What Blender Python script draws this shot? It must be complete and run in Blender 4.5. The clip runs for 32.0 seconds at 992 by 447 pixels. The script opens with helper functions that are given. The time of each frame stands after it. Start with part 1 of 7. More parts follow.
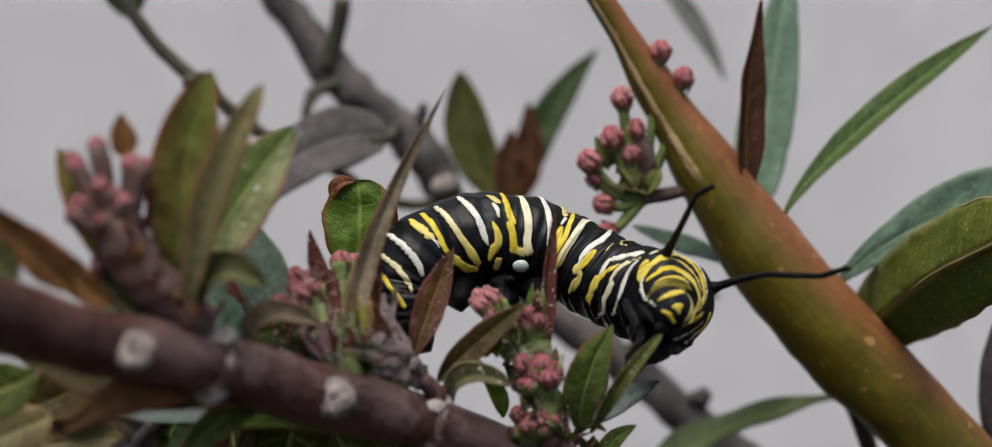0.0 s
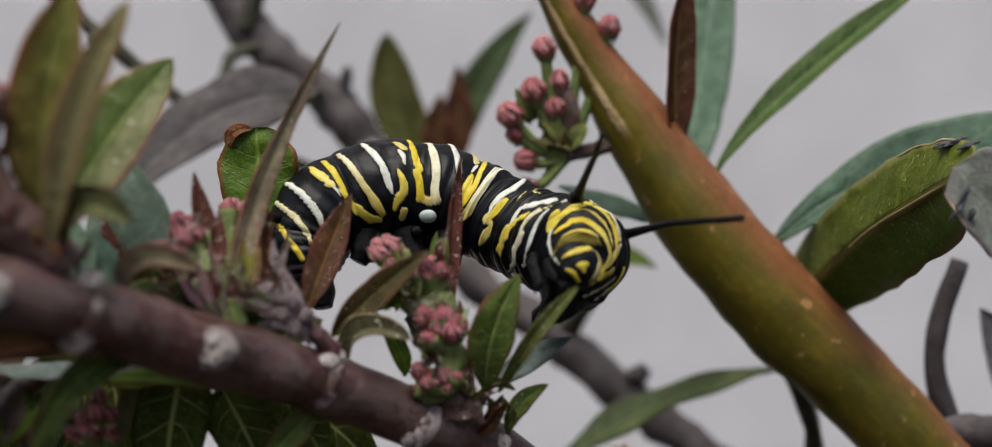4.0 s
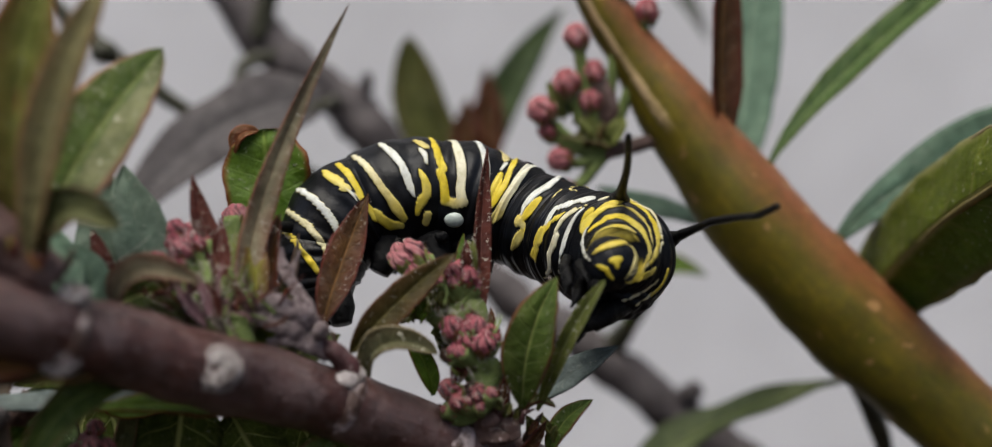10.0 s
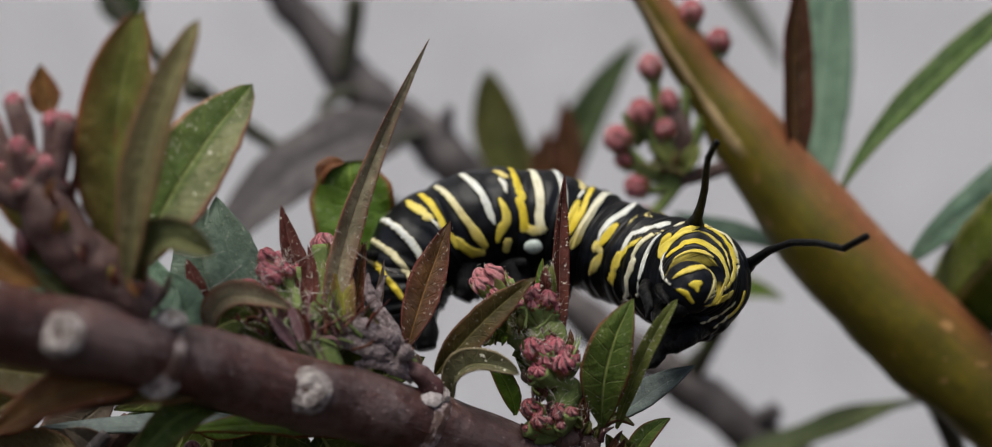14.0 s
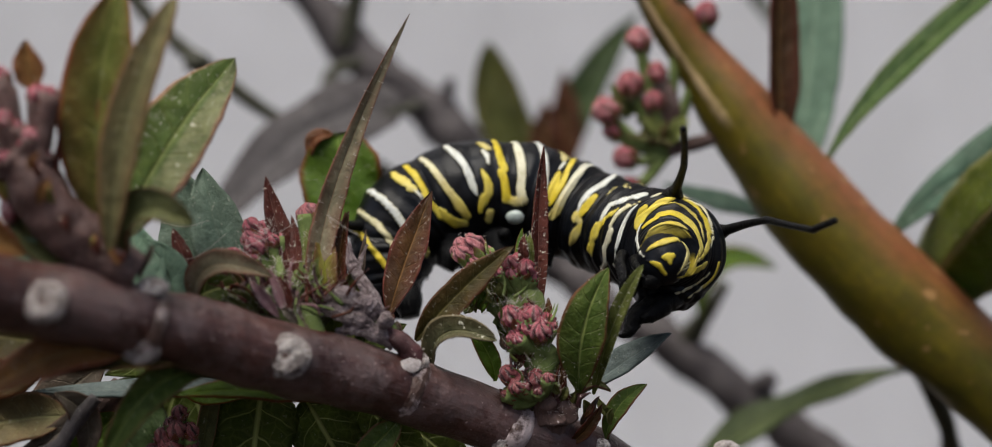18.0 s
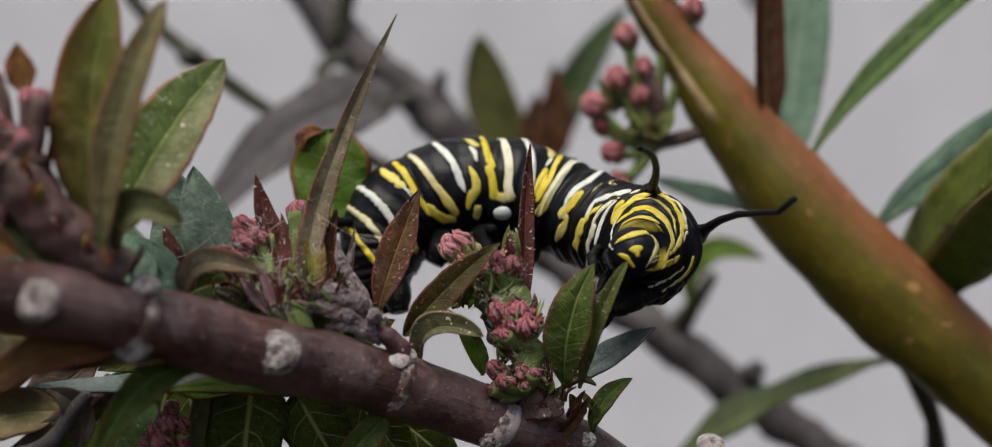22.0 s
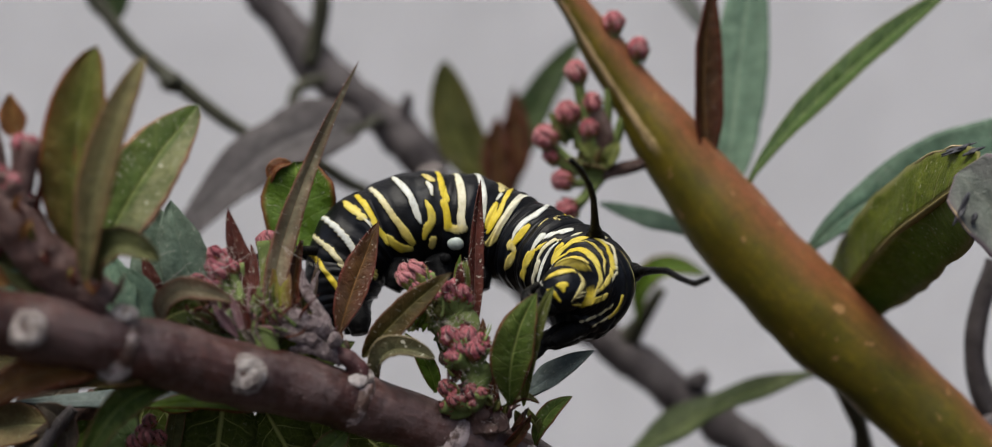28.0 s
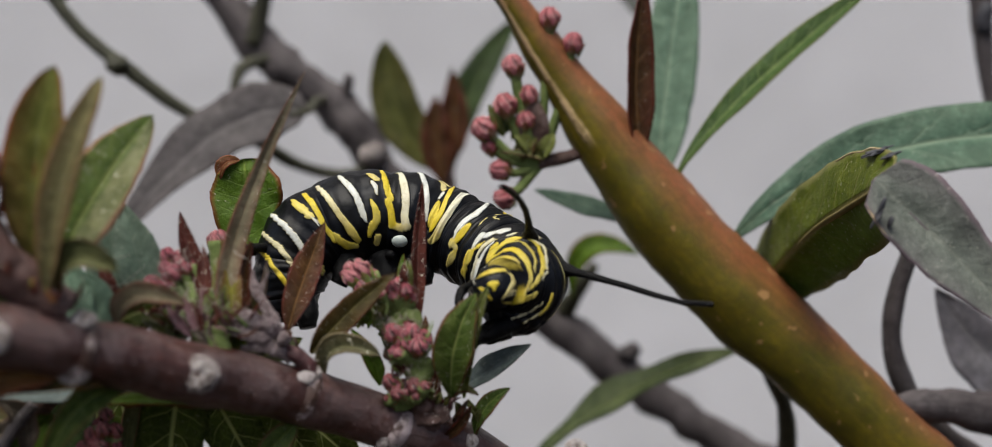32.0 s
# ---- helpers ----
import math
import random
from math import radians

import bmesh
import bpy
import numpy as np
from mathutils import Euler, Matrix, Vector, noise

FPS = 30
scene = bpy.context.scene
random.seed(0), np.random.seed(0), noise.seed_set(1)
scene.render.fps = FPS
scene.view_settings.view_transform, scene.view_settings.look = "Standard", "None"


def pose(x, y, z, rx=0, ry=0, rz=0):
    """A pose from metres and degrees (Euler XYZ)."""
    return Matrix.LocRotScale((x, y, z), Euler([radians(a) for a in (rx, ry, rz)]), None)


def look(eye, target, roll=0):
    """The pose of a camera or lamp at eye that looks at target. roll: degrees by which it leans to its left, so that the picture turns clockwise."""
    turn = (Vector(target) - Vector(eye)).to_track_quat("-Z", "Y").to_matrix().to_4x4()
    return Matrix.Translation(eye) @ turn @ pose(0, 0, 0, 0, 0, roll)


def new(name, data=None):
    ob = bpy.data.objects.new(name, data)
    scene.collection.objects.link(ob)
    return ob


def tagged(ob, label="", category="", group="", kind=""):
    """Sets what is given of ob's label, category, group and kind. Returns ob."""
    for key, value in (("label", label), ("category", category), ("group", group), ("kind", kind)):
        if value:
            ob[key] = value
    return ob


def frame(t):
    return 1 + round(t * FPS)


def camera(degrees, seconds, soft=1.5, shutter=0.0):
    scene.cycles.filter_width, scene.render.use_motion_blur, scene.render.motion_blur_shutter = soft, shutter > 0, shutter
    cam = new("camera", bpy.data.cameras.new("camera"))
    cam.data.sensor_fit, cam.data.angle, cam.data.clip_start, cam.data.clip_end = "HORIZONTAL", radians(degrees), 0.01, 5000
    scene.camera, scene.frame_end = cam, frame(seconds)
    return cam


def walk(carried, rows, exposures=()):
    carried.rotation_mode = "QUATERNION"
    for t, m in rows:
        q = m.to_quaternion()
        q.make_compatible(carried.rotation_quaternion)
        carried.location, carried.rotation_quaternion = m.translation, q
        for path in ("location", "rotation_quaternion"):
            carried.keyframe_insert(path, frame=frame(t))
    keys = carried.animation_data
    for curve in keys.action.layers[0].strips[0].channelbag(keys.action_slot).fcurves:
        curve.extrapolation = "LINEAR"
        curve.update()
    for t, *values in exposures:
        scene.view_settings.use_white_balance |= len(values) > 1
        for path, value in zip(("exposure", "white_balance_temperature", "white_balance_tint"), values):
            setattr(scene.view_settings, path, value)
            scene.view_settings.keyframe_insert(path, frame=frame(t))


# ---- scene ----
cam = camera(30.0, 32.0, soft=1.0)
cam.data.dof.use_dof = True
cam.data.dof.aperture_fstop = 15.5
focus = new("focus_point")
focus.empty_display_size = 0.002
cam.data.dof.focus_object = focus
PATH = [
    (0, (-0.00885, -0.18171, 0.01107), (0.00183, 0.01771, 0.00009), 2.64),
    (0.5, (-0.01018, -0.17937, 0.00834), (0.00100, 0.02007, -0.00176), 2.81),
    (1, (-0.00985, -0.17735, 0.00892), (0.00135, 0.02209, -0.00083), 2.67),
    (1.5, (-0.00340, -0.17456, 0.00765), (0.00648, 0.02501, -0.00098), 2.62),
    (2, (-0.00042, -0.17461, 0.00593), (0.00854, 0.02504, -0.00184), 2.46),
    (2.5, (0.00278, -0.17413, 0.00614), (0.01046, 0.02555, -0.00199), 2.47),
    (4.5, (-0.00065, -0.16963, 0.00270), (0.01168, 0.02982, -0.00539), 2.56),
    (5, (0.00211, -0.16820, 0.00236), (0.01385, 0.03125, -0.00651), 2.39),
    (5.5, (0.00280, -0.16764, 0.00312), (0.01420, 0.03182, -0.00618), 2.35),
    (6, (0.00330, -0.16657, 0.00364), (0.01448, 0.03290, -0.00566), 2.01),
    (6.5, (0.00279, -0.16637, 0.00314), (0.01400, 0.03313, -0.00536), 1.84),
    (7, (0.00238, -0.16583, 0.00324), (0.01354, 0.03367, -0.00527), 1.63),
    (7.5, (0.00135, -0.16493, 0.00214), (0.01242, 0.03461, -0.00564), 1.55),
    (8, (0.00204, -0.16393, 0.00122), (0.01220, 0.03567, -0.00630), 1.45),
    (8.5, (0.00201, -0.16271, 0.00158), (0.01177, 0.03693, -0.00535), 1.29),
    (9, (0.00060, -0.16044, 0.00182), (0.01065, 0.03923, -0.00387), 1.09),
    (9.5, (0.00203, -0.15855, 0.00105), (0.01033, 0.04121, -0.00391), 0.74),
    (10, (0.00164, -0.15528, -0.00007), (0.00857, 0.04455, -0.00413), 0.64),
    (10.5, (0.00201, -0.15641, 0.00122), (0.00734, 0.04350, -0.00161), 0.53),
    (11, (0.00091, -0.15740, 0.00008), (0.00509, 0.04254, -0.00167), 0.46),
    (11.5, (0.00148, -0.15972, 0.00013), (0.00373, 0.04027, -0.00052), 0.30),
    (12, (0.00024, -0.16116, 0.00033), (0.00181, 0.03884, -0.00013), 0.27),
    (12.5, (-0.00100, -0.16216, 0.00000), (0.00009, 0.03783, 0.00001), 0.11),
    (13, (0.00000, -0.16093, 0.00000), (0.00000, 0.03907, 0.00000), -0.00),
    (13.5, (0.00075, -0.16048, -0.00029), (-0.00037, 0.03952, -0.00070), -0.04),
    (14, (0.00199, -0.16047, -0.00074), (-0.00016, 0.03952, -0.00108), -0.18),
    (14.5, (0.00108, -0.16114, -0.00132), (-0.00137, 0.03885, -0.00195), -0.09),
    (16.5, (0.00198, -0.16412, -0.00104), (-0.00238, 0.03582, -0.00360), -0.12),
    (17, (0.00242, -0.16330, -0.00238), (-0.00237, 0.03663, -0.00463), 0.01),
    (17.5, (0.00447, -0.16327, -0.00192), (-0.00116, 0.03662, -0.00541), -0.11),
    (18, (0.00727, -0.16380, -0.00076), (0.00046, 0.03606, -0.00428), -0.19),
    (18.5, (0.00652, -0.16540, -0.00045), (-0.00021, 0.03444, -0.00443), -0.25),
    (19, (0.00690, -0.16484, -0.00066), (0.00011, 0.03499, -0.00504), -0.21),
    (19.5, (0.00705, -0.16555, 0.00027), (0.00012, 0.03426, -0.00494), -0.24),
    (20, (0.00844, -0.16470, -0.00051), (0.00124, 0.03510, -0.00586), -0.18),
    (20.5, (0.00790, -0.16503, -0.00111), (0.00080, 0.03478, -0.00646), -0.28),
    (21, (0.00816, -0.16619, -0.00016), (0.00130, 0.03362, -0.00550), -0.30),
    (21.5, (0.00859, -0.16614, 0.00015), (0.00148, 0.03367, -0.00506), -0.33),
    (22, (0.00847, -0.16591, 0.00083), (0.00162, 0.03388, -0.00503), -0.29),
    (22.5, (0.00943, -0.16544, 0.00065), (0.00250, 0.03436, -0.00517), -0.26),
    (23, (0.01012, -0.16521, 0.00005), (0.00274, 0.03458, -0.00552), -0.25),
    (23.5, (0.01081, -0.16641, 0.00026), (0.00340, 0.03339, -0.00468), -0.31),
    (24, (0.01132, -0.16717, 0.00163), (0.00410, 0.03262, -0.00393), -0.07),
    (24.5, (0.00959, -0.17015, 0.00301), (0.00265, 0.02964, -0.00288), -0.22),
    (25, (0.01143, -0.17183, 0.00374), (0.00410, 0.02797, -0.00148), -0.32),
    (25.5, (0.01092, -0.17186, 0.00384), (0.00379, 0.02794, -0.00170), -0.38),
    (27.5, (0.01118, -0.17774, 0.00356), (0.00492, 0.02207, -0.00265), -0.17),
    (28, (0.01215, -0.17973, 0.00594), (0.00669, 0.02003, -0.00213), 0.14),
    (28.5, (0.01283, -0.18049, 0.00591), (0.00828, 0.01927, -0.00265), 0.53),
    (29, (0.01392, -0.18549, 0.00841), (0.01096, 0.01431, -0.00006), 0.67),
    (29.5, (0.01303, -0.18432, 0.00871), (0.01163, 0.01535, -0.00265), 0.95),
    (30, (0.01318, -0.18366, 0.01318), (0.01337, 0.01590, 0.00001), 0.75),
    (30.5, (0.01110, -0.18321, 0.01344), (0.01307, 0.01617, -0.00222), 0.66),
    (31, (0.01080, -0.18379, 0.01322), (0.01326, 0.01552, -0.00323), 0.51),
    (31.5, (0.00940, -0.18624, 0.01499), (0.01224, 0.01301, -0.00216), 0.22),
    (32, (0.01140, -0.18723, 0.01451), (0.01333, 0.01202, -0.00267), 0.27),
]
walk(cam, [(t, look(eye, target, roll)) for t, eye, target, roll in PATH],
     [(0.0, 0.89, 6500, 8), (32.0, 0.89, 6500, 8)])

# ---- light: an overcast day ----
world = bpy.data.worlds.new("overcast")
scene.world = world
world.use_nodes = True
wn = world.node_tree.nodes
sky = wn.new("ShaderNodeTexSky")
sky.sky_type, sky.sun_disc = "NISHITA", False
sky.sun_elevation, sky.sun_rotation = radians(67), radians(207)
sky.air_density, sky.dust_density, sky.ozone_density = 0.6, 4.0, 1.0
wn["Background"].inputs[1].default_value = 0.080
world.node_tree.links.new(sky.outputs[0], wn["Background"].inputs[0])
sun = new("sun", bpy.data.lights.new("sun", "SUN"))
sun.data.energy, sun.data.angle, sun.data.color = 2.35, radians(42), (1.0, 0.96, 0.885)
sun.matrix_world = look((-0.35, -0.70, 1.9), (0, 0, 0))

MM = 0.001


# ---- materials ----
class Mat:
    """A node material under construction, with short ways to add nodes."""

    def __init__(self, name, rough=0.6, spec=0.4):
        self.m = bpy.data.materials.new(name)
        self.m.use_nodes = True
        self.t = self.m.node_tree
        self.b = self.t.nodes["Principled BSDF"]
        self.out = self.t.nodes["Material Output"]
        self.b.inputs["Roughness"].default_value = rough
        self.b.inputs["Specular IOR Level"].default_value = spec

    def n(self, kind, operation=None, data_type=None, blend_type=None, interpolation_type=None, feature=None):
        node = self.t.nodes.new("ShaderNode" + kind)
        if operation:
            node.operation = operation
        if data_type:
            node.data_type = data_type
        if blend_type:
            node.blend_type = blend_type
        if interpolation_type:
            node.interpolation_type = interpolation_type
        if feature:
            node.feature = feature
        return node

    def put(self, socket, value):
        if isinstance(value, bpy.types.NodeSocket):
            self.t.links.new(value, socket)
        elif isinstance(value, tuple) and len(value) == 3 and socket.type == "RGBA":
            socket.default_value = (*value, 1)
        else:
            socket.default_value = value

    def coords(self, which="Object"):
        return self.n("TexCoord").outputs[which]

    def math(self, op, a, b=0.0, c=0.0):
        node = self.n("Math", operation=op)
        for s, v in zip(node.inputs, (a, b, c)):
            self.put(s, v)
        return node.outputs[0]

    def noise(self, scale, detail=4.0, rough=0.6, where=None, distort=0.0):
        node = self.n("TexNoise")
        self.put(node.inputs["Vector"], where or self.coords())
        for key, v in (("Scale", scale), ("Detail", detail), ("Roughness", rough), ("Distortion", distort)):
            node.inputs[key].default_value = v
        return node.outputs["Fac"]

    def ramp(self, fac, stops, mode="LINEAR"):
        node = self.n("ValToRGB")
        node.color_ramp.interpolation = mode
        el = node.color_ramp.elements
        while len(el) < len(stops):
            el.new(0.5)
        for e, (p, c) in zip(el, stops):
            e.position = p
            e.color = (*c, 1) if isinstance(c, tuple) else (c, c, c, 1)
        self.put(node.inputs[0], fac)
        return node.outputs[0]

    def mix(self, fac, a, b, blend="MIX"):
        node = self.n("Mix", data_type="RGBA", blend_type=blend)
        self.put(node.inputs[0], fac)
        self.put(node.inputs[6], a)
        self.put(node.inputs[7], b)
        return node.outputs[2]

    def band(self, x, lo, hi, soft=0.02):
        up = self.n("MapRange", interpolation_type="SMOOTHSTEP")
        down = self.n("MapRange", interpolation_type="SMOOTHSTEP")
        for node, edge in ((up, lo), (down, hi)):
            self.put(node.inputs[0], x)
            node.inputs[1].default_value = edge - soft
            node.inputs[2].default_value = edge + soft
        return self.math("SUBTRACT", up.outputs[0], down.outputs[0])

    def bump(self, height, strength=0.4, distance=0.0002):
        node = self.n("Bump")
        node.inputs["Strength"].default_value = strength
        node.inputs["Distance"].default_value = distance
        self.put(node.inputs["Height"], height)
        self.put(self.b.inputs["Normal"], node.outputs[0])

    def base(self, colour):
        self.put(self.b.inputs["Base Color"], colour)
        return self


def uv_split(m):
    sep = m.n("SeparateXYZ")
    m.put(sep.inputs[0], m.coords("UV"))
    return sep.outputs[0], sep.outputs[1]


def leaf_material(name, dark, light, vein, edge=None, veins=9.0, vein_amount=0.5, blush=None, blush_amount=0.0, rough=0.55, thin=0.12, spots=0.14, half=None):
    """Leaf: u runs from base to tip, v from one edge (0) over the midrib (0.5) to the other (1)."""
    m = Mat(name, rough, 0.17)
    u, v = uv_split(m)
    side = m.math("ABSOLUTE", m.math("MULTIPLY_ADD", v, 2.0, -1.0))
    patch = m.noise(190, 3)
    fine = m.noise(1500, 5, 0.7)
    col = m.mix(m.ramp(patch, [(0.3, 0.0), (0.7, 1.0)]), dark, light)
    col = m.mix(m.ramp(fine, [(0.35, 0.55), (0.65, 0.0)]), col, tuple(c * 0.55 for c in dark))
    if blush:
        big = m.noise(110, 3, 0.6)
        reach = m.math("ADD", m.math("MULTIPLY", side, 0.45), m.math("MULTIPLY", big, 0.9))
        col = m.mix(m.math("MULTIPLY", m.ramp(reach, [(0.45, 0.0), (0.8, 1.0)]), blush_amount), col, blush)
    if half:
        col = m.mix(m.math("MULTIPLY", m.ramp(m.math("ADD", v, m.math("MULTIPLY_ADD", patch, 0.1, -0.05)), [(0.53, 0.0), (0.62, 1.0)]), 0.75), col, half)
    mottle = m.noise(520, 5, 0.7)
    col = m.mix(m.ramp(mottle, [(0.40, 0.5), (0.56, 0.0)]), col, tuple(c * 0.5 for c in dark))
    col = m.mix(m.ramp(mottle, [(0.56, 0.0), (0.72, 0.4)]), col, tuple(min(1.0, c * 1.35) for c in light))
    wob = m.noise(260, 2)
    along = m.math("ADD", m.math("MULTIPLY", u, veins), m.math("MULTIPLY_ADD", wob, 0.9, m.math("MULTIPLY", side, -0.9)))
    tooth = m.math("PINGPONG", along, 0.5)
    lines = m.ramp(m.math("ADD", tooth, m.math("MULTIPLY_ADD", fine, 0.05, -0.025)), [(0.0, 1.0), (0.055, 0.0)])
    lines = m.math("MULTIPLY", lines, m.ramp(side, [(0.0, 1.0), (0.75, 0.5), (0.95, 0.0)]))
    rib = m.ramp(side, [(0.0, 1.0), (0.05, 0.7), (0.09, 0.0)])
    net = m.n("TexVoronoi", feature="DISTANCE_TO_EDGE")
    net.inputs["Scale"].default_value = 900
    m.put(net.inputs["Vector"], m.coords())
    mesh = m.ramp(net.outputs["Distance"], [(0.0, 1.0), (0.09, 0.0)])
    both = m.math("MAXIMUM", m.math("MULTIPLY", lines, vein_amount), m.math("MULTIPLY", rib, min(1.0, vein_amount * 1.5)))
    both = m.math("MAXIMUM", both, m.math("MULTIPLY", mesh, vein_amount * 0.12))
    col = m.mix(both, col, vein)
    if edge:
        col = m.mix(m.math("MULTIPLY", m.ramp(m.math("ADD", side, m.math("MULTIPLY_ADD", wob, 0.2, -0.1)), [(0.84, 0.0), (0.97, 1.0)]), 0.85), col, edge)
    dust = m.ramp(m.noise(2600, 2, 0.5), [(0.66, 0.0), (0.73, 1.0)])
    col = m.mix(m.math("MULTIPLY", dust, min(1.0, spots * 1.6)), col, (0.62, 0.60, 0.50))
    m.base(col)
    m.put(m.b.inputs["Roughness"], m.math("MULTIPLY_ADD", fine, 0.4, rough - 0.27))
    high = m.math("ADD", m.math("MULTIPLY", both, -0.7), m.math("MULTIPLY", fine, 0.5))
    high = m.math("ADD", high, m.math("MULTIPLY", mottle, 0.9))
    m.bump(high, 0.75, 0.0004)
    through_it = m.n("BsdfTranslucent")
    m.put(through_it.inputs[0], col)
    mixer = m.n("MixShader")
    mixer.inputs[0].default_value = thin
    m.t.links.new(m.b.outputs[0], mixer.inputs[1])
    m.t.links.new(through_it.outputs[0], mixer.inputs[2])
    m.t.links.new(mixer.outputs[0], m.out.inputs[0])
    return m.m


def stem_material(name, dark, light, fleck, fleck_amount=0.4, rough=0.6, scale=1.0, green=None, gloss=0.38, powder=0.0):
    """Bark or rind: streaks along u, patches, pale flecks; powder: whitish bloom in torn patches."""
    m = Mat(name, rough, gloss)
    streak = m.n("Mapping")
    m.put(streak.inputs[0], m.coords("UV"))
    streak.inputs["Scale"].default_value = (0.2 * scale, 1.0, 1.0)
    lines = m.noise(26, 5, 0.65, streak.outputs[0])
    patch = m.noise(150 * scale, 4, 0.6)
    fine = m.noise(1400 * scale, 5, 0.7)
    col = m.mix(m.ramp(patch, [(0.3, 0.0), (0.7, 1.0)]), dark, light)
    if green:
        col = m.mix(m.ramp(m.noise(70 * scale, 3), [(0.42, 0.0), (0.62, 1.0)]), col, green)
    col = m.mix(m.ramp(lines, [(0.35, 0.45), (0.6, 0.0)]), col, tuple(c * 0.45 for c in dark))
    blot = m.noise(620 * scale, 5, 0.75)
    col = m.mix(m.ramp(blot, [(0.38, 0.55), (0.54, 0.0)]), col, tuple(c * 0.4 for c in dark))
    specks = m.ramp(m.noise(2600 * scale, 2, 0.5), [(0.68, 0.0), (0.74, 1.0)])
    col = m.mix(m.math("MULTIPLY", specks, min(1.0, fleck_amount * 2.2)), col, fleck)
    haze = m.ramp(m.noise(330 * scale, 5, 0.75), [(0.52, 0.0), (0.78, 1.0)])
    col = m.mix(m.math("MULTIPLY", haze, fleck_amount * 0.6), col, fleck)
    if powder:
        crust = m.ramp(m.math("ADD", m.math("MULTIPLY", m.noise(210, 3, 0.55), 0.6), m.math("MULTIPLY", m.noise(1100, 5, 0.75), 0.4)), [(0.47, 0.0), (0.55, 1.0)])
        col = m.mix(m.math("MULTIPLY", crust, powder), col, (0.46, 0.38, 0.38))
    m.base(col)
    m.put(m.b.inputs["Roughness"], m.math("MULTIPLY_ADD", fine, 0.35, rough - 0.18))
    m.bump(m.math("ADD", m.math("MULTIPLY", lines, 0.5), m.math("ADD", m.math("MULTIPLY", fine, 0.5), m.math("MULTIPLY", blot, 0.7))), 0.7, 0.0004)
    return m.m


def plain_material(name, a, b, scale, rough=0.6, bump=0.4, spec=0.4, depth=0.0003):
    m = Mat(name, rough, spec)
    patch, fine = m.noise(scale, 4), m.noise(scale * 7, 4, 0.7)
    col = m.mix(m.ramp(patch, [(0.3, 0.0), (0.7, 1.0)]), a, b)
    col = m.mix(m.ramp(fine, [(0.35, 0.4), (0.6, 0.0)]), col, tuple(c * 0.55 for c in a))
    m.base(col)
    m.put(m.b.inputs["Roughness"], m.math("MULTIPLY_ADD", fine, 0.3, rough - 0.15))
    m.bump(m.math("ADD", patch, m.math("MULTIPLY", fine, 0.6)), bump, depth)
    return m.m


BLACK, YELLOW, CREAM, WHITE = (0.0015, 0.0015, 0.002), (0.46, 0.345, 0.016), (0.56, 0.52, 0.24), (0.50, 0.515, 0.50)


def skin_material(name, folds_wanted=True):
    """Black skin with the yellow and white stripes that the mesh's pattern marks."""
    m = Mat(name, 0.42, 0.15)
    mark = m.n("VertexColor")
    mark.layer_name = "pattern"
    sep = m.n("SeparateColor")
    m.put(sep.inputs[0], mark.outputs[0])
    cover, white = sep.outputs[0], sep.outputs[1]
    blotch = m.noise(420, 3)
    yellow = m.mix(m.ramp(blotch, [(0.35, 0.0), (0.7, 1.0)]), YELLOW, (0.54, 0.44, 0.06))
    pale = m.mix(m.ramp(blotch, [(0.35, 0.0), (0.65, 1.0)]), WHITE, (0.52, 0.53, 0.47))
    tint = m.math("ADD", white, m.math("MULTIPLY_ADD", m.noise(520, 3), 0.36, -0.18))
    stripes = m.mix(m.ramp(tint, [(0.05, 0.0), (0.95, 1.0)]), yellow, pale)
    grime = m.noise(1700, 4, 0.7)
    stripes = m.mix(m.ramp(grime, [(0.36, 0.3), (0.52, 0.0)]), stripes, (0.20, 0.16, 0.04))
    dark = m.mix(m.ramp(m.noise(260, 3), [(0.4, 0.0), (0.7, 1.0)]), BLACK, (0.006, 0.0075, 0.011))
    col = m.mix(m.ramp(m.math("ADD", cover, m.math("MULTIPLY_ADD", grime, 0.3, -0.15)), [(0.3, 0.0), (0.7, 1.0)]), dark, stripes)
    m.base(col)
    m.put(m.b.inputs["Roughness"], m.math("MULTIPLY_ADD", grime, 0.3, 0.27))
    high = m.math("ADD", m.math("MULTIPLY", cover, 0.5), m.math("MULTIPLY", grime, 0.3))
    if folds_wanted:
        folds = m.n("TexWave")
        folds.wave_type, folds.bands_direction = "BANDS", "X"
        folds.inputs["Scale"].default_value = 1.6
        folds.inputs["Distortion"].default_value = 2.0
        folds.inputs["Detail"].default_value = 2.0
        m.put(folds.inputs["Vector"], m.coords("UV"))
        high = m.math("ADD", m.math("MULTIPLY", folds.outputs["Fac"], 0.35), high)
    m.bump(high, 0.5, 0.0004)
    return m.m


MAT_SKIN = skin_material("striped_skin")
MAT_FACE = skin_material("striped_face", False)
MAT_BLACK = plain_material("black_leg_skin", (0.001, 0.001, 0.0014), (0.003, 0.003, 0.0035), 900, 0.38, 0.7, 0.13, 0.0003)
MAT_DOT = plain_material("pale_spot", (0.30, 0.35, 0.32), (0.42, 0.46, 0.43), 500, 0.4, 0.3)

MAT_BARK = stem_material("maroon_brown_bark", (0.032, 0.0098, 0.0070), (0.086, 0.030, 0.0225), (0.50, 0.40, 0.38), 0.19, 0.38, gloss=0.55, powder=0.09)
MAT_JOINT = stem_material("pale_dusted_joint_bark", (0.040, 0.018, 0.012), (0.095, 0.048, 0.036), (0.52, 0.44, 0.42), 0.6, 0.45, 1.3, gloss=0.45, powder=0.9)


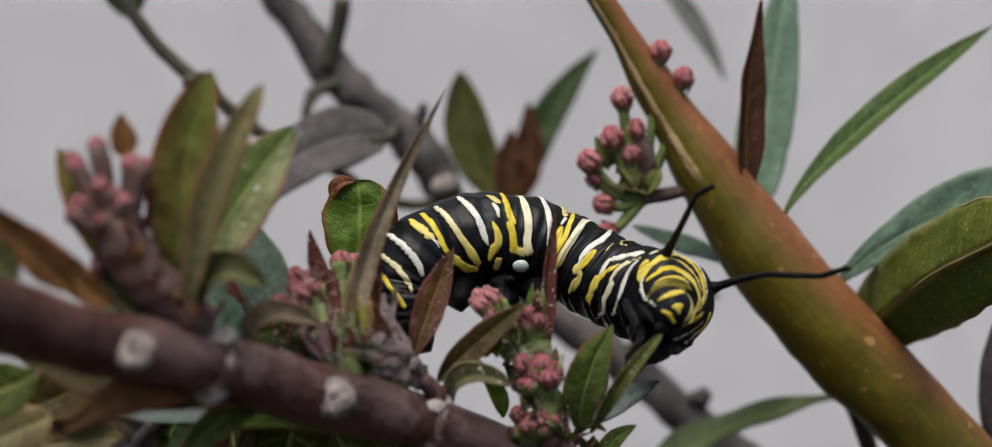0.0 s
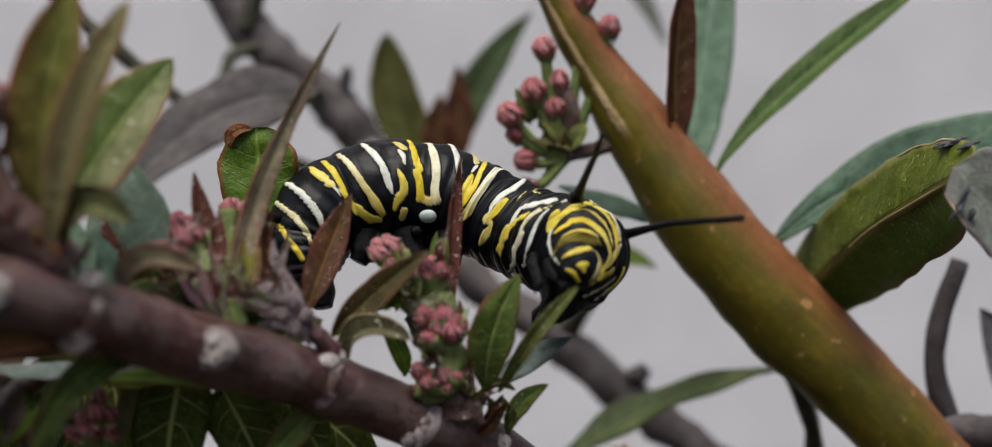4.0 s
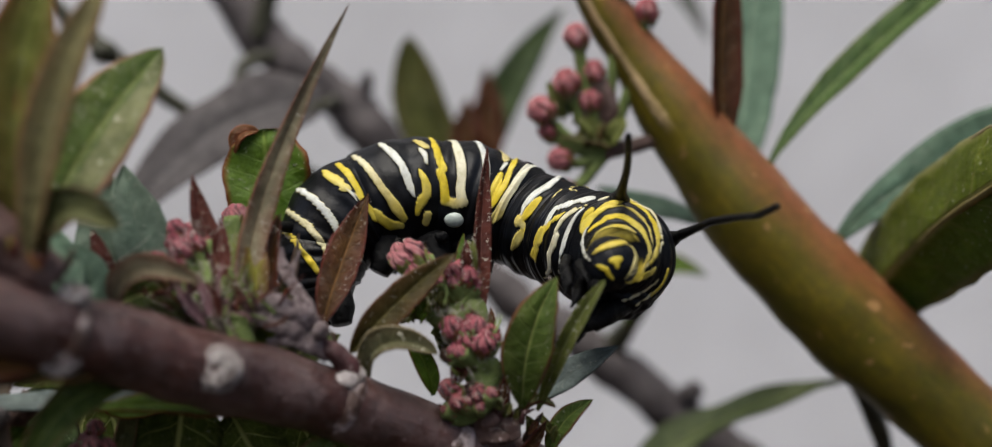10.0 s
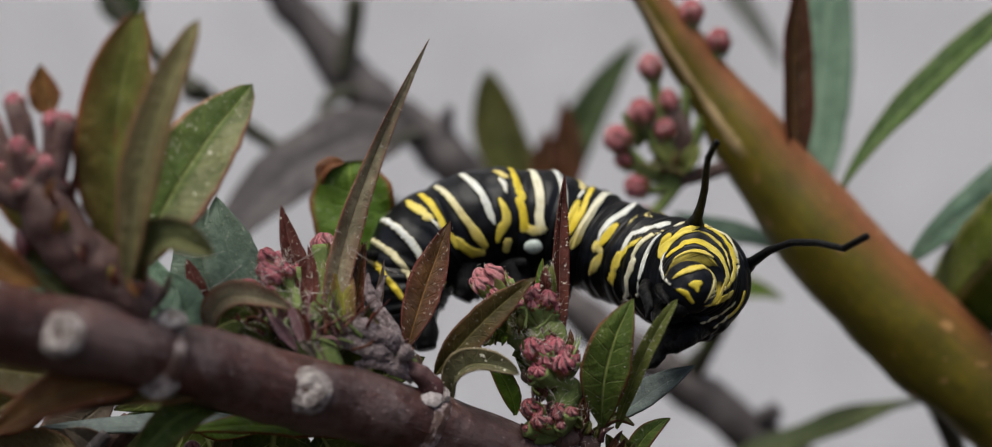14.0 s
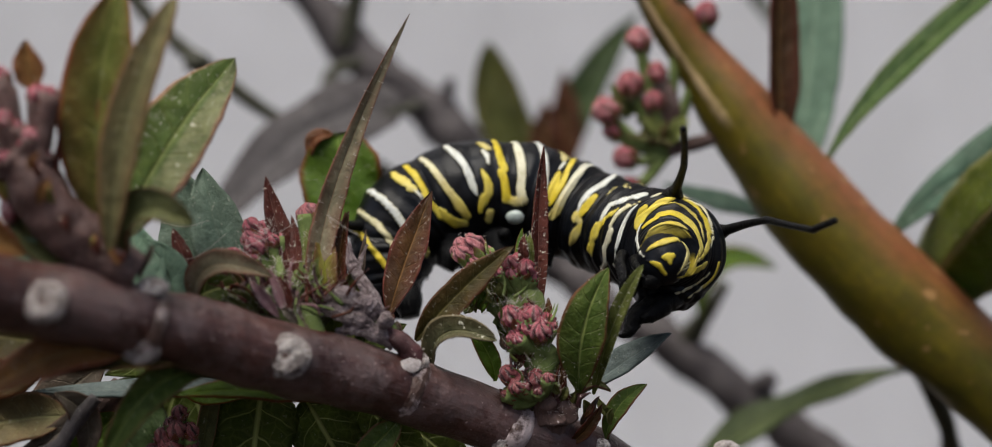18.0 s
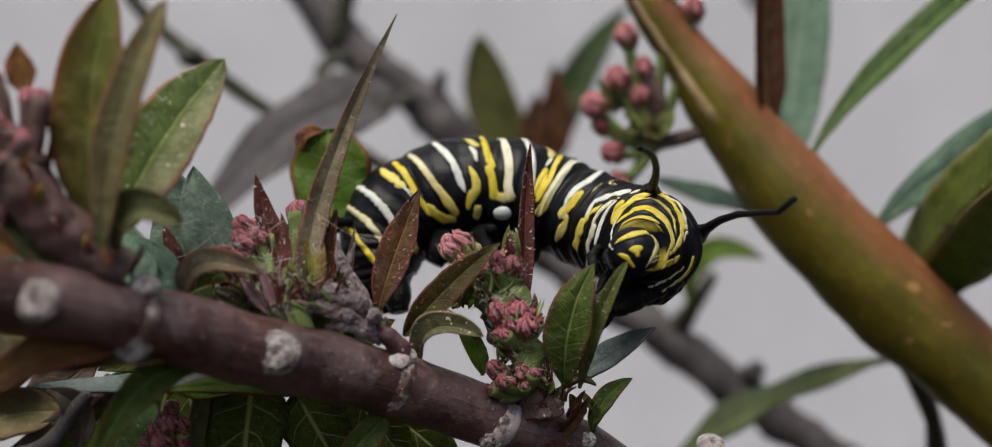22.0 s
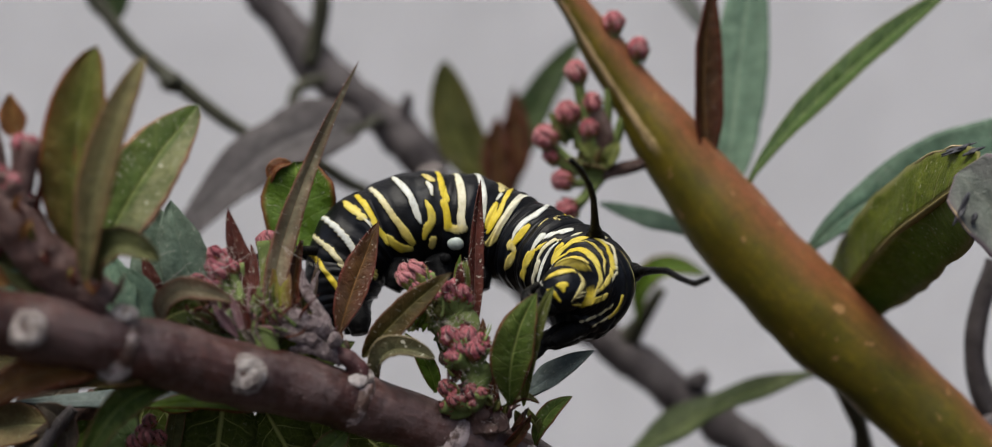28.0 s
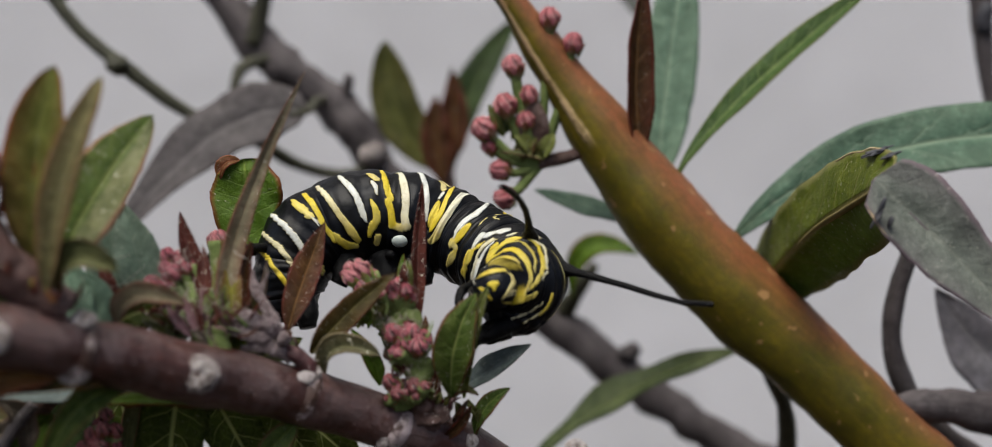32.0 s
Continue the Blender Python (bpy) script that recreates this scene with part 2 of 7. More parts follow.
def scar_material():
    """Cork of a leaf scar: pale crust that has flaked off in patches, in faint rings."""
    m = Mat("pale_corky_scar", 0.85, 0.2)
    patch, fine, spot = m.noise(700, 5, 0.75), m.noise(2300, 4, 0.7), m.noise(380, 3)
    col = m.mix(m.ramp(patch, [(0.36, 0.0), (0.60, 1.0)]), (0.115, 0.085, 0.078), (0.50, 0.45, 0.43))
    col = m.mix(m.ramp(spot, [(0.50, 0.0), (0.66, 0.6)]), col, (0.62, 0.58, 0.56))
    col = m.mix(m.ramp(fine, [(0.36, 0.7), (0.52, 0.0)]), col, (0.075, 0.052, 0.046))
    m.base(col)
    m.bump(m.math("ADD", patch, m.math("MULTIPLY", fine, 0.5)), 1.0, 0.0012)
    return m.m


MAT_SCAR = scar_material()
MAT_WAX = plain_material("chalky_wax", (0.20, 0.165, 0.165), (0.56, 0.52, 0.51), 800, 0.8, 0.8, 0.25, 0.0006)
MAT_HAIR = plain_material("pale_plant_hair", (0.40, 0.36, 0.32), (0.55, 0.50, 0.45), 900, 0.7, 0.2)
MAT_GREY_BARK = stem_material("grey_brown_bark", (0.050, 0.041, 0.042), (0.105, 0.090, 0.092), (0.25, 0.23, 0.22), 0.3, 0.75)
MAT_TWIG = stem_material("olive_twig", (0.030, 0.031, 0.016), (0.062, 0.060, 0.034), (0.3, 0.28, 0.22), 0.2, 0.6)
MAT_DARK_STALK = stem_material("dark_purple_felted_stalk", (0.070, 0.036, 0.031), (0.165, 0.092, 0.080), (0.40, 0.32, 0.30), 0.4, 0.65)
MAT_SHOOT = stem_material("dark_shoot", (0.062, 0.033, 0.026), (0.150, 0.086, 0.072), (0.40, 0.33, 0.32), 0.5, 0.7)


def rind_material():
    """Thick shoot: olive green below, rust red along its upper side, with a dry pale crack."""
    m = Mat("green_red_rind", 0.5, 0.2)
    u, v = uv_split(m)
    wob = m.noise(120, 4, 0.65)
    v = m.math("FRACT", m.math("ADD", v, 0.5))
    near = m.math("ADD", m.math("ABSOLUTE", m.math("SUBTRACT", v, 0.27)), m.math("ADD", m.math("MULTIPLY_ADD", wob, 0.16, -0.08), m.math("MULTIPLY_ADD", u, 0.19, -0.045)))
    green = m.mix(m.ramp(m.noise(170, 4), [(0.35, 0.0), (0.65, 1.0)]), (0.060, 0.057, 0.004), (0.124, 0.095, 0.006))
    col = m.mix(m.ramp(near, [(0.13, 0.0), (0.26, 1.0)]), (0.195, 0.070, 0.031), green)
    fine = m.noise(1300, 5, 0.7)
    col = m.mix(m.ramp(fine, [(0.38, 0.4), (0.6, 0.0)]), col, (0.05, 0.035, 0.012))
    crack_v = m.math("ADD", m.math("ABSOLUTE", m.math("SUBTRACT", v, m.math("MULTIPLY_ADD", u, -0.2, 0.64))), m.math("MULTIPLY_ADD", m.noise(600, 3), 0.05, -0.025))
    crack = m.math("MULTIPLY", m.ramp(crack_v, [(0.014, 1.0), (0.032, 0.0)]), m.math("MULTIPLY", m.band(u, 0.05, 0.29, 0.015), m.ramp(m.noise(210, 3), [(0.30, 0.0), (0.44, 1.0)])))
    col = m.mix(crack, col, (0.46, 0.33, 0.18))
    run = m.n("Mapping")
    m.put(run.inputs[0], m.coords("UV"))
    run.inputs["Scale"].default_value = (0.5, 1.0, 1.0)
    lines = m.noise(38, 5, 0.7, run.outputs[0])
    col = m.mix(m.ramp(lines, [(0.36, 0.28), (0.56, 0.0)]), col, (0.055, 0.036, 0.008))
    col = m.mix(m.ramp(lines, [(0.55, 0.0), (0.72, 0.25)]), col, (0.20, 0.150, 0.022))
    flecks = m.math("MULTIPLY", m.ramp(m.noise(520, 2, 0.5), [(0.66, 0.0), (0.72, 1.0)]), 0.5)
    col = m.mix(flecks, col, (0.36, 0.2, 0.09))
    m.base(col)
    m.put(m.b.inputs["Roughness"], m.math("MULTIPLY_ADD", fine, 0.3, 0.32))
    m.bump(m.math("ADD", m.math("MULTIPLY", crack, 1.2), m.math("MULTIPLY", fine, 0.5)), 0.5, 0.0004)
    return m.m


MAT_RIND = rind_material()
MAT_LEAF = leaf_material("olive_green_leaf", (0.042, 0.080, 0.011), (0.085, 0.130, 0.023), (0.20, 0.24, 0.070), (0.13, 0.04, 0.023), 8, 0.7, (0.10, 0.075, 0.023), 0.2)
MAT_LEAF_HALF = leaf_material("green_leaf_with_pale_half", (0.058, 0.105, 0.016), (0.105, 0.158, 0.034), (0.19, 0.21, 0.070), (0.26, 0.12, 0.078), 8, 0.4, (0.10, 0.075, 0.023), 0.2, 0.55, 0.12, 0.5, (0.185, 0.180, 0.094))
MAT_LEAF_SAGE = leaf_material("sage_olive_leaf", (0.060, 0.068, 0.014), (0.100, 0.108, 0.027), (0.14, 0.14, 0.047), None, 7, 0.3, (0.09, 0.06, 0.023), 0.3)
MAT_LEAF_MINT = leaf_material("pale_blue_green_leaf", (0.145, 0.240, 0.165), (0.20, 0.30, 0.21), (0.25, 0.34, 0.24), None, 7, 0.4, (0.14, 0.20, 0.14), 0.3)
MAT_LEAF_FELT = leaf_material("felted_grey_olive_leaf", (0.150, 0.138, 0.058), (0.240, 0.220, 0.101), (0.28, 0.26, 0.125), (0.20, 0.09, 0.047), 7, 0.35, (0.15, 0.075, 0.035), 0.5)
MAT_LEAF_DEEP = leaf_material("dull_deep_green_leaf", (0.028, 0.050, 0.017), (0.055, 0.085, 0.027), (0.12, 0.15, 0.055), (0.03, 0.03, 0.016), 6, 0.3, None, 0, 0.55, 0.2)
MAT_LEAF_GNAWED = leaf_material("pale_speckled_green_leaf", (0.150, 0.180, 0.040), (0.25, 0.28, 0.08), (0.40, 0.42, 0.20), None, 10, 0.5, (0.10, 0.080, 0.027), 0.15, 0.6, 0.45, 0.7)
MAT_LEAF_FEATHER = leaf_material("feather_veined_green_leaf", (0.030, 0.072, 0.014), (0.060, 0.105, 0.025), (0.24, 0.30, 0.125), (0.10, 0.10, 0.023), 16, 0.8, None, 0, 0.5, 0.12)
MAT_LEAF_OLIVE = leaf_material("yellow_olive_leaf", (0.105, 0.150, 0.012), (0.175, 0.220, 0.028), (0.26, 0.21, 0.070), None, 7, 0.4, (0.15, 0.12, 0.031), 0.25, 0.5, 0.14)
MAT_LEAF_DULL = leaf_material("dull_olive_leaf", (0.135, 0.160, 0.028), (0.235, 0.255, 0.062), (0.24, 0.24, 0.078), (0.28, 0.06, 0.035), 7, 0.35, (0.21, 0.065, 0.031), 0.5, 0.55, 0.16)
MAT_LEAF_BROWN = leaf_material("brown_red_leaf", (0.044, 0.021, 0.006), (0.095, 0.046, 0.012), (0.20, 0.105, 0.040), (0.10, 0.018, 0.012), 9, 0.5, (0.065, 0.015, 0.009), 0.7)
MAT_LEAF_TAN = leaf_material("brown_olive_leaf", (0.038, 0.036, 0.008), (0.080, 0.068, 0.017), (0.16, 0.13, 0.043), (0.12, 0.045, 0.022), 8, 0.3, (0.070, 0.034, 0.012), 0.6, 0.5, 0.2)
MAT_LEAF_RUST = leaf_material("rust_brown_leaf", (0.165, 0.075, 0.022), (0.285, 0.145, 0.042), (0.24, 0.15, 0.062), (0.20, 0.05, 0.031), 8, 0.5, (0.15, 0.05, 0.023), 0.5, 0.55, 0.2)
MAT_LEAF_CURL = leaf_material("grey_curled_leaf", (0.042, 0.048, 0.017), (0.170, 0.168, 0.098), (0.15, 0.14, 0.070), (0.20, 0.16, 0.094), 8, 0.5, (0.06, 0.04, 0.017), 0.6, 0.55, 0.12, 0.6)
MAT_LEAF_FLAP = leaf_material("red_curled_leaf_edge", (0.11, 0.030, 0.014), (0.20, 0.060, 0.028), (0.26, 0.12, 0.047), (0.26, 0.07, 0.039), 8, 0.4, (0.14, 0.10, 0.023), 0.4, 0.5, 0.2)
MAT_LEAF_RED = leaf_material("dark_red_leaf", (0.060, 0.013, 0.009), (0.108, 0.028, 0.018), (0.22, 0.11, 0.09), None, 8, 0.3, None, 0, 0.5, 0.15, 0.7)
MAT_LEAF_BRIGHT = leaf_material("fresh_green_leaf", (0.052, 0.105, 0.006), (0.090, 0.150, 0.014), (0.20, 0.27, 0.055), (0.14, 0.03, 0.012), 6, 0.35, None, 0, 0.5, 0.12)
MAT_LEAF_TEAL = leaf_material("blue_green_leaf", (0.060, 0.120, 0.078), (0.105, 0.175, 0.120), (0.20, 0.26, 0.18), None, 7, 0.5, (0.08, 0.09, 0.06), 0.25, 0.5, 0.12)
MAT_LEAF_SLATE = leaf_material("slate_grey_green_leaf", (0.100, 0.128, 0.122), (0.145, 0.175, 0.165), (0.19, 0.22, 0.20), None, 6, 0.12, None, 0.0, 0.5, 0.2)
MAT_LEAF_HAZE = leaf_material("pale_grey_teal_leaf", (0.098, 0.150, 0.108), (0.140, 0.190, 0.142), (0.16, 0.20, 0.15), None, 6, 0.14, (0.09, 0.10, 0.075), 0.25, 0.5, 0.2)
MAT_LEAF_PALE = leaf_material("pale_grey_green_leaf", (0.085, 0.095, 0.033), (0.15, 0.15, 0.062), (0.20, 0.20, 0.086), (0.15, 0.06, 0.039), 7, 0.3, None, 0, 0.6)
MAT_LEAF_PURPLE = leaf_material("purple_grey_leaf", (0.132, 0.150, 0.128), (0.190, 0.207, 0.178), (0.26, 0.27, 0.22), (0.14, 0.10, 0.12), 7, 0.14, (0.115, 0.095, 0.105), 0.4, 0.6)
MAT_LEAF_MAUVE = leaf_material("dim_mauve_grey_leaf", (0.056, 0.050, 0.051), (0.106, 0.096, 0.097), (0.17, 0.155, 0.155), None, 7, 0.35, (0.10, 0.085, 0.085), 0.3, 0.6)
MAT_LEAF_TORN = leaf_material("yellow_green_torn_leaf", (0.122, 0.172, 0.014), (0.195, 0.240, 0.032), (0.30, 0.24, 0.11), (0.24, 0.22, 0.09), 9, 0.45, (0.17, 0.15, 0.04), 0.12, 0.5, 0.4, 0.4, (0.105, 0.175, 0.030))
MAT_LEAF_DARK = leaf_material("deep_green_veined_leaf", (0.070, 0.100, 0.014), (0.120, 0.160, 0.028), (0.48, 0.52, 0.20), None, 5, 0.9, None, 0, 0.5, 0.6)
MAT_LEAF_DRY = leaf_material("grey_withered_leaf", (0.080, 0.064, 0.048), (0.19, 0.16, 0.125), (0.22, 0.19, 0.140), (0.11, 0.06, 0.043), 8, 0.3, (0.07, 0.04, 0.028), 0.5, 0.75)
MAT_LEAF_NEEDLE = leaf_material("grey_olive_red_leaf", (0.140, 0.132, 0.080), (0.25, 0.225, 0.145), (0.20, 0.10, 0.06), (0.16, 0.055, 0.035), 9, 0.25, (0.145, 0.055, 0.035), 0.55, 0.6)
MAT_LEAF_ARCH = leaf_material("dull_green_leaf_with_dark_rim", (0.058, 0.082, 0.030), (0.115, 0.140, 0.055), (0.18, 0.21, 0.075), (0.03, 0.035, 0.016), 7, 0.35, (0.055, 0.075, 0.04), 0.3, 0.5, 0.2)
MAT_LEAF_LILAC = leaf_material("pale_lilac_grey_leaf", (0.20, 0.19, 0.20), (0.29, 0.275, 0.29), (0.30, 0.29, 0.28), None, 7, 0.25, (0.20, 0.18, 0.20), 0.3, 0.6)
MAT_MIDRIB = plain_material("straw_olive_midrib", (0.15, 0.125, 0.035), (0.24, 0.185, 0.070), 500, 0.6, 0.4)
MAT_CHAR = plain_material("withered_black_edge", (0.012, 0.012, 0.016), (0.05, 0.05, 0.06), 500, 0.6)
MAT_STRAW = plain_material("dry_straw_edge", (0.30, 0.22, 0.12), (0.42, 0.34, 0.22), 600, 0.8)


def bud_material(name, pink, deep, green, cut=0.28):
    """Bud: the mesh's tone marks the petals' raised middles (red), the sepals (green) and the height (blue); shade in
    the creases and highlights on the middles are painted by it.
    """
    m = Mat(name, 0.3, 0.8)
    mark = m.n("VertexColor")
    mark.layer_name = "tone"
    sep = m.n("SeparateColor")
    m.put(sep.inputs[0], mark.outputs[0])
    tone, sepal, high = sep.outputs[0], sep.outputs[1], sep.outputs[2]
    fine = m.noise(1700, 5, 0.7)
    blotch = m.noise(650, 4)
    # shade painted into the creases: near-black pink where the petals' tone is low
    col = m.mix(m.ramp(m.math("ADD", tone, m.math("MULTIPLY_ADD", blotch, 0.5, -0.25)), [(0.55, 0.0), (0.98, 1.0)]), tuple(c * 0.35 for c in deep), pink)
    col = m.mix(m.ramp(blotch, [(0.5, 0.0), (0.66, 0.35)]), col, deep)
    # highlights put into the colour: paler pink patches on the raised middles
    bloom = m.math("MULTIPLY", m.ramp(m.noise(900, 3), [(0.48, 0.0), (0.62, 0.5)]), tone)
    col = m.mix(bloom, col, tuple(min(1.0, c * 0.9 + 0.13) for c in pink))
    each = m.n("ObjectInfo").outputs["Random"]
    col = m.mix(m.ramp(each, [(0.0, 0.55), (0.45, 0.0)]), col, deep)
    col = m.mix(m.ramp(each, [(0.6, 0.0), (1.0, 0.3)]), col, tuple(min(1.0, c * 0.9 + 0.10) for c in pink))
    husk = m.mix(m.ramp(m.math("ADD", high, m.math("MULTIPLY_ADD", fine, 0.3, -0.15)), [(cut * 0.4, 0.0), (cut + 0.15, 1.0)]), green, (0.19, 0.055, 0.026))
    col = m.mix(sepal, col, husk)
    col = m.mix(m.ramp(m.noise(3400, 2, 0.6), [(0.62, 0.0), (0.72, 0.35)]), col, (0.62, 0.46, 0.44))
    m.base(col)
    m.put(m.b.inputs["Roughness"], m.math("MULTIPLY_ADD", fine, 0.3, 0.06))
    m.bump(m.math("ADD", fine, m.math("MULTIPLY", blotch, 0.5)), 0.5, 0.0005)
    return m.m


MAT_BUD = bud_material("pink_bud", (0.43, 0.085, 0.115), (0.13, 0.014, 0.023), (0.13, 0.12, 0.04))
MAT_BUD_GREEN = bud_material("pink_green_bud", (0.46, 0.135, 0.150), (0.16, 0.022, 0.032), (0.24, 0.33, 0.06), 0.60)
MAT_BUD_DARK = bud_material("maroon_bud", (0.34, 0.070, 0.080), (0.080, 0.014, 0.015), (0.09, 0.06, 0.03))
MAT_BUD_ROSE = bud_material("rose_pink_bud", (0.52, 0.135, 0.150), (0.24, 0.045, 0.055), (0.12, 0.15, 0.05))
MAT_MAROON = stem_material("maroon_young_stem", (0.048, 0.016, 0.017), (0.105, 0.038, 0.040), (0.45, 0.36, 0.34), 0.4, 0.5)


def wither_material():
    """Dried mauve-brown skin: shade painted dark brown in the wrinkles, highlights pale mauve on the crests, with white
    scurf.
    """
    m = Mat("mauve_brown_withered_skin", 0.62, 0.4)
    run = m.n("Mapping")
    m.put(run.inputs[0], m.coords("UV"))
    run.inputs["Scale"].default_value = (0.35, 1.0, 1.0)
    lines = m.noise(17, 5, 0.7, run.outputs[0])
    patch, fine = m.noise(520, 4, 0.7), m.noise(1900, 4, 0.7)
    high = m.math("ADD", m.math("MULTIPLY", lines, 0.75), m.math("MULTIPLY_ADD", patch, 0.3, -0.02))
    # colour follows the bump's height: painted shade in wrinkles, painted highlights on crests
    col = m.mix(m.ramp(high, [(0.40, 0.0), (0.60, 1.0)]), (0.052, 0.031, 0.031), (0.32, 0.25, 0.255))
    col = m.mix(m.ramp(fine, [(0.54, 0.0), (0.68, 0.7)]), col, (0.46, 0.40, 0.40))
    col = m.mix(m.ramp(fine, [(0.36, 0.4), (0.5, 0.0)]), col, (0.05, 0.028, 0.026))
    m.base(col)
    m.put(m.b.inputs["Roughness"], m.math("MULTIPLY_ADD", fine, 0.4, 0.3))
    m.bump(m.math("ADD", high, m.math("MULTIPLY", fine, 0.15)), 0.9, 0.0008)
    return m.m


MAT_WITHER = wither_material()
MAT_MAUVE = plain_material("mauve_bract", (0.13, 0.055, 0.065), (0.27, 0.16, 0.165), 600, 0.6, 0.6)
MAT_LEAF_SPLIT = leaf_material("brown_leaf_with_yellow_green_middle", (0.14, 0.145, 0.016), (0.21, 0.20, 0.027), (0.24, 0.23, 0.039), (0.09, 0.035, 0.016), 6, 0.4, (0.095, 0.042, 0.017), 0.9)
MAT_FUZZ = plain_material("grey_green_stalk", (0.075, 0.112, 0.022), (0.18, 0.225, 0.070), 700, 0.8, 0.6)


def wall_material():
    m = Mat("pale_grey_plaster", 0.9, 0.2)
    big, mid, fine = m.noise(7, 4, 0.6), m.noise(30, 4, 0.6), m.noise(300, 5, 0.7)
    col = m.mix(m.ramp(big, [(0.35, 0.0), (0.65, 1.0)]), (0.500, 0.499, 0.515), (0.56, 0.559, 0.582))
    col = m.mix(m.ramp(mid, [(0.4, 0.35), (0.62, 0.0)]), col, (0.43, 0.429, 0.442))
    m.base(col)
    m.bump(m.math("ADD", mid, fine), 0.5, 0.002)
    return m.m


MAT_WALL = wall_material()
MAT_SOIL = plain_material("dark_garden_soil", (0.035, 0.026, 0.018), (0.075, 0.055, 0.04), 60, 0.95, 0.9, 0.1, 0.01)


# ---- building helpers (all plans in millimetres) ----
def thing(name, base, label, category, group=""):
    """An Empty at the thing's base; its parts are meshes in the thing's own space."""
    ob = new(name)
    ob.empty_display_size = 0.002
    ob.location = Vector(base) * MM
    return tagged(ob, label, category, group)


def part(name, bm, material, parent, label="", at=None):
    """Links a bmesh as one mesh object. Its points are millimetres of the place, or of its own origin where at is given."""
    top = parent
    while top.parent:
        top = top.parent
    off = Vector((0, 0, 0)) if at is not None else -top.location
    mesh = bpy.data.meshes.new(name)
    for v in bm.verts:
        v.co = v.co * MM + off
    bm.normal_update()
    bm.to_mesh(mesh)
    bm.free()
    for p in mesh.polygons:
        p.use_smooth = True
    mesh.materials.append(material)
    ob = new(name, mesh)
    ob.parent = parent
    if at is not None:
        up = parent
        shift = Vector(at) * MM - top.location
        while up is not top:
            shift = shift - up.location
            up = up.parent
        ob.location = shift
    elif parent is not top:
        ob.location = -parent.location
    return tagged(ob, label)


def smooth_line(points, radii, per=6):
    """Points and radii of a smooth line through the given ones."""
    p = [Vector(q) for q in points]
    n = len(p)
    far = [max((p[i + 1] - p[i]).length, 1e-6) for i in range(n - 1)]
    ways = [(p[min(i + 1, n - 1)] - p[max(i - 1, 0)]) / (sum(far[max(i - 1, 0):i + 1])) for i in range(n)]
    out = []
    for i in range(n - 1):
        for k in range(per):
            t = k / per
            a, b = ways[i] * far[i], ways[i + 1] * far[i]
            q = p[i] * (2 * t ** 3 - 3 * t * t + 1) + a * (t ** 3 - 2 * t * t + t) + p[i + 1] * (3 * t * t - 2 * t ** 3) + b * (t ** 3 - t * t)
            s = t * t * (3 - 2 * t)
            out.append((q, radii[i] * (1 - s) + radii[i + 1] * s))
    out.append((p[-1], radii[-1]))
    return out


def tube(points, radii, per=6, sides=12, rough=0.0, seed=0, bm=None, start=(0, -1, 0), flat=1.0, grain=0.32):
    """A tube with closed ends through the points. rough: uneven surface, as a share of the radius."""
    bm = bm or bmesh.new()
    uv = bm.loops.layers.uv.verify()
    line = smooth_line(points, radii, per)
    rings, n = [], len(line)
    ref = Vector(start)
    for i, (q, r) in enumerate(line):
        along = (line[min(i + 1, n - 1)][0] - line[max(i - 1, 0)][0]).normalized()
        ref = (ref - along * ref.dot(along))
        ref = ref.normalized() if ref.length > 1e-6 else along.orthogonal().normalized()
        side = along.cross(ref)
        ring = []
        for k in range(sides):
            a = 2 * math.pi * k / sides
            way = ref * math.cos(a) * flat + side * math.sin(a)
            lump = 1 + rough * noise.noise((q + way * r) * grain + Vector((seed, 0, 0))) if rough else 1
            ring.append(bm.verts.new(q + way * r * lump))
        rings.append(ring)
    for i in range(n - 1):
        for k in range(sides):
            j = (k + 1) % sides
            f = bm.faces.new((rings[i][k], rings[i][j], rings[i + 1][j], rings[i + 1][k]))
            for loop, (a, b) in zip(f.loops, ((i, k), (i, k + 1), (i + 1, k + 1), (i + 1, k))):
                loop[uv].uv = (a / (n - 1), b / sides)
    bm.faces.new(list(reversed(rings[0])))
    bm.faces.new(rings[-1])
    return bm


def blob(centre, radii, axis=(0, 0, 1), sides=14, rows=9, rough=0.0, seed=0.0, bm=None, ribs=0, rib=0.0, point=0.0, swirl=0.0):
    """A rounded body round an axis; ribs and point shape a bud."""
    bm = bm or bmesh.new()
    uv = bm.loops.layers.uv.verify()
    turn = Vector(axis).normalized().to_track_quat("Z", "Y")
    rx, ry, rz = radii
    rings = []
    for i in range(rows + 1):
        th = math.pi * (i / rows)
        z, w = -math.cos(th), max(math.sin(th), 0.02)
        if point and z > 0:
            w *= 1 - point * z * z
        ring = []
        for k in range(sides):
            a = 2 * math.pi * k / sides
            g = w * (1 + rib * math.cos(ribs * a + swirl * z))
            q = Vector((rx * g * math.cos(a), ry * g * math.sin(a), rz * z))
            if rough:
                q *= 1 + rough * noise.noise(q * 1.3 + Vector((seed, seed, 0)))
            ring.append(bm.verts.new(Vector(centre) + turn @ q))
        rings.append(ring)
    for i in range(rows):
        for k in range(sides):
            j = (k + 1) % sides
            f = bm.faces.new((rings[i][k], rings[i][j], rings[i + 1][j], rings[i + 1][k]))
            for loop, (a, b) in zip(f.loops, ((i, k), (i, k + 1), (i + 1, k + 1), (i + 1, k))):
                loop[uv].uv = (b / sides, a / rows)
    bm.faces.new(list(reversed(rings[0])))
    bm.faces.new(rings[-1])
    return bm


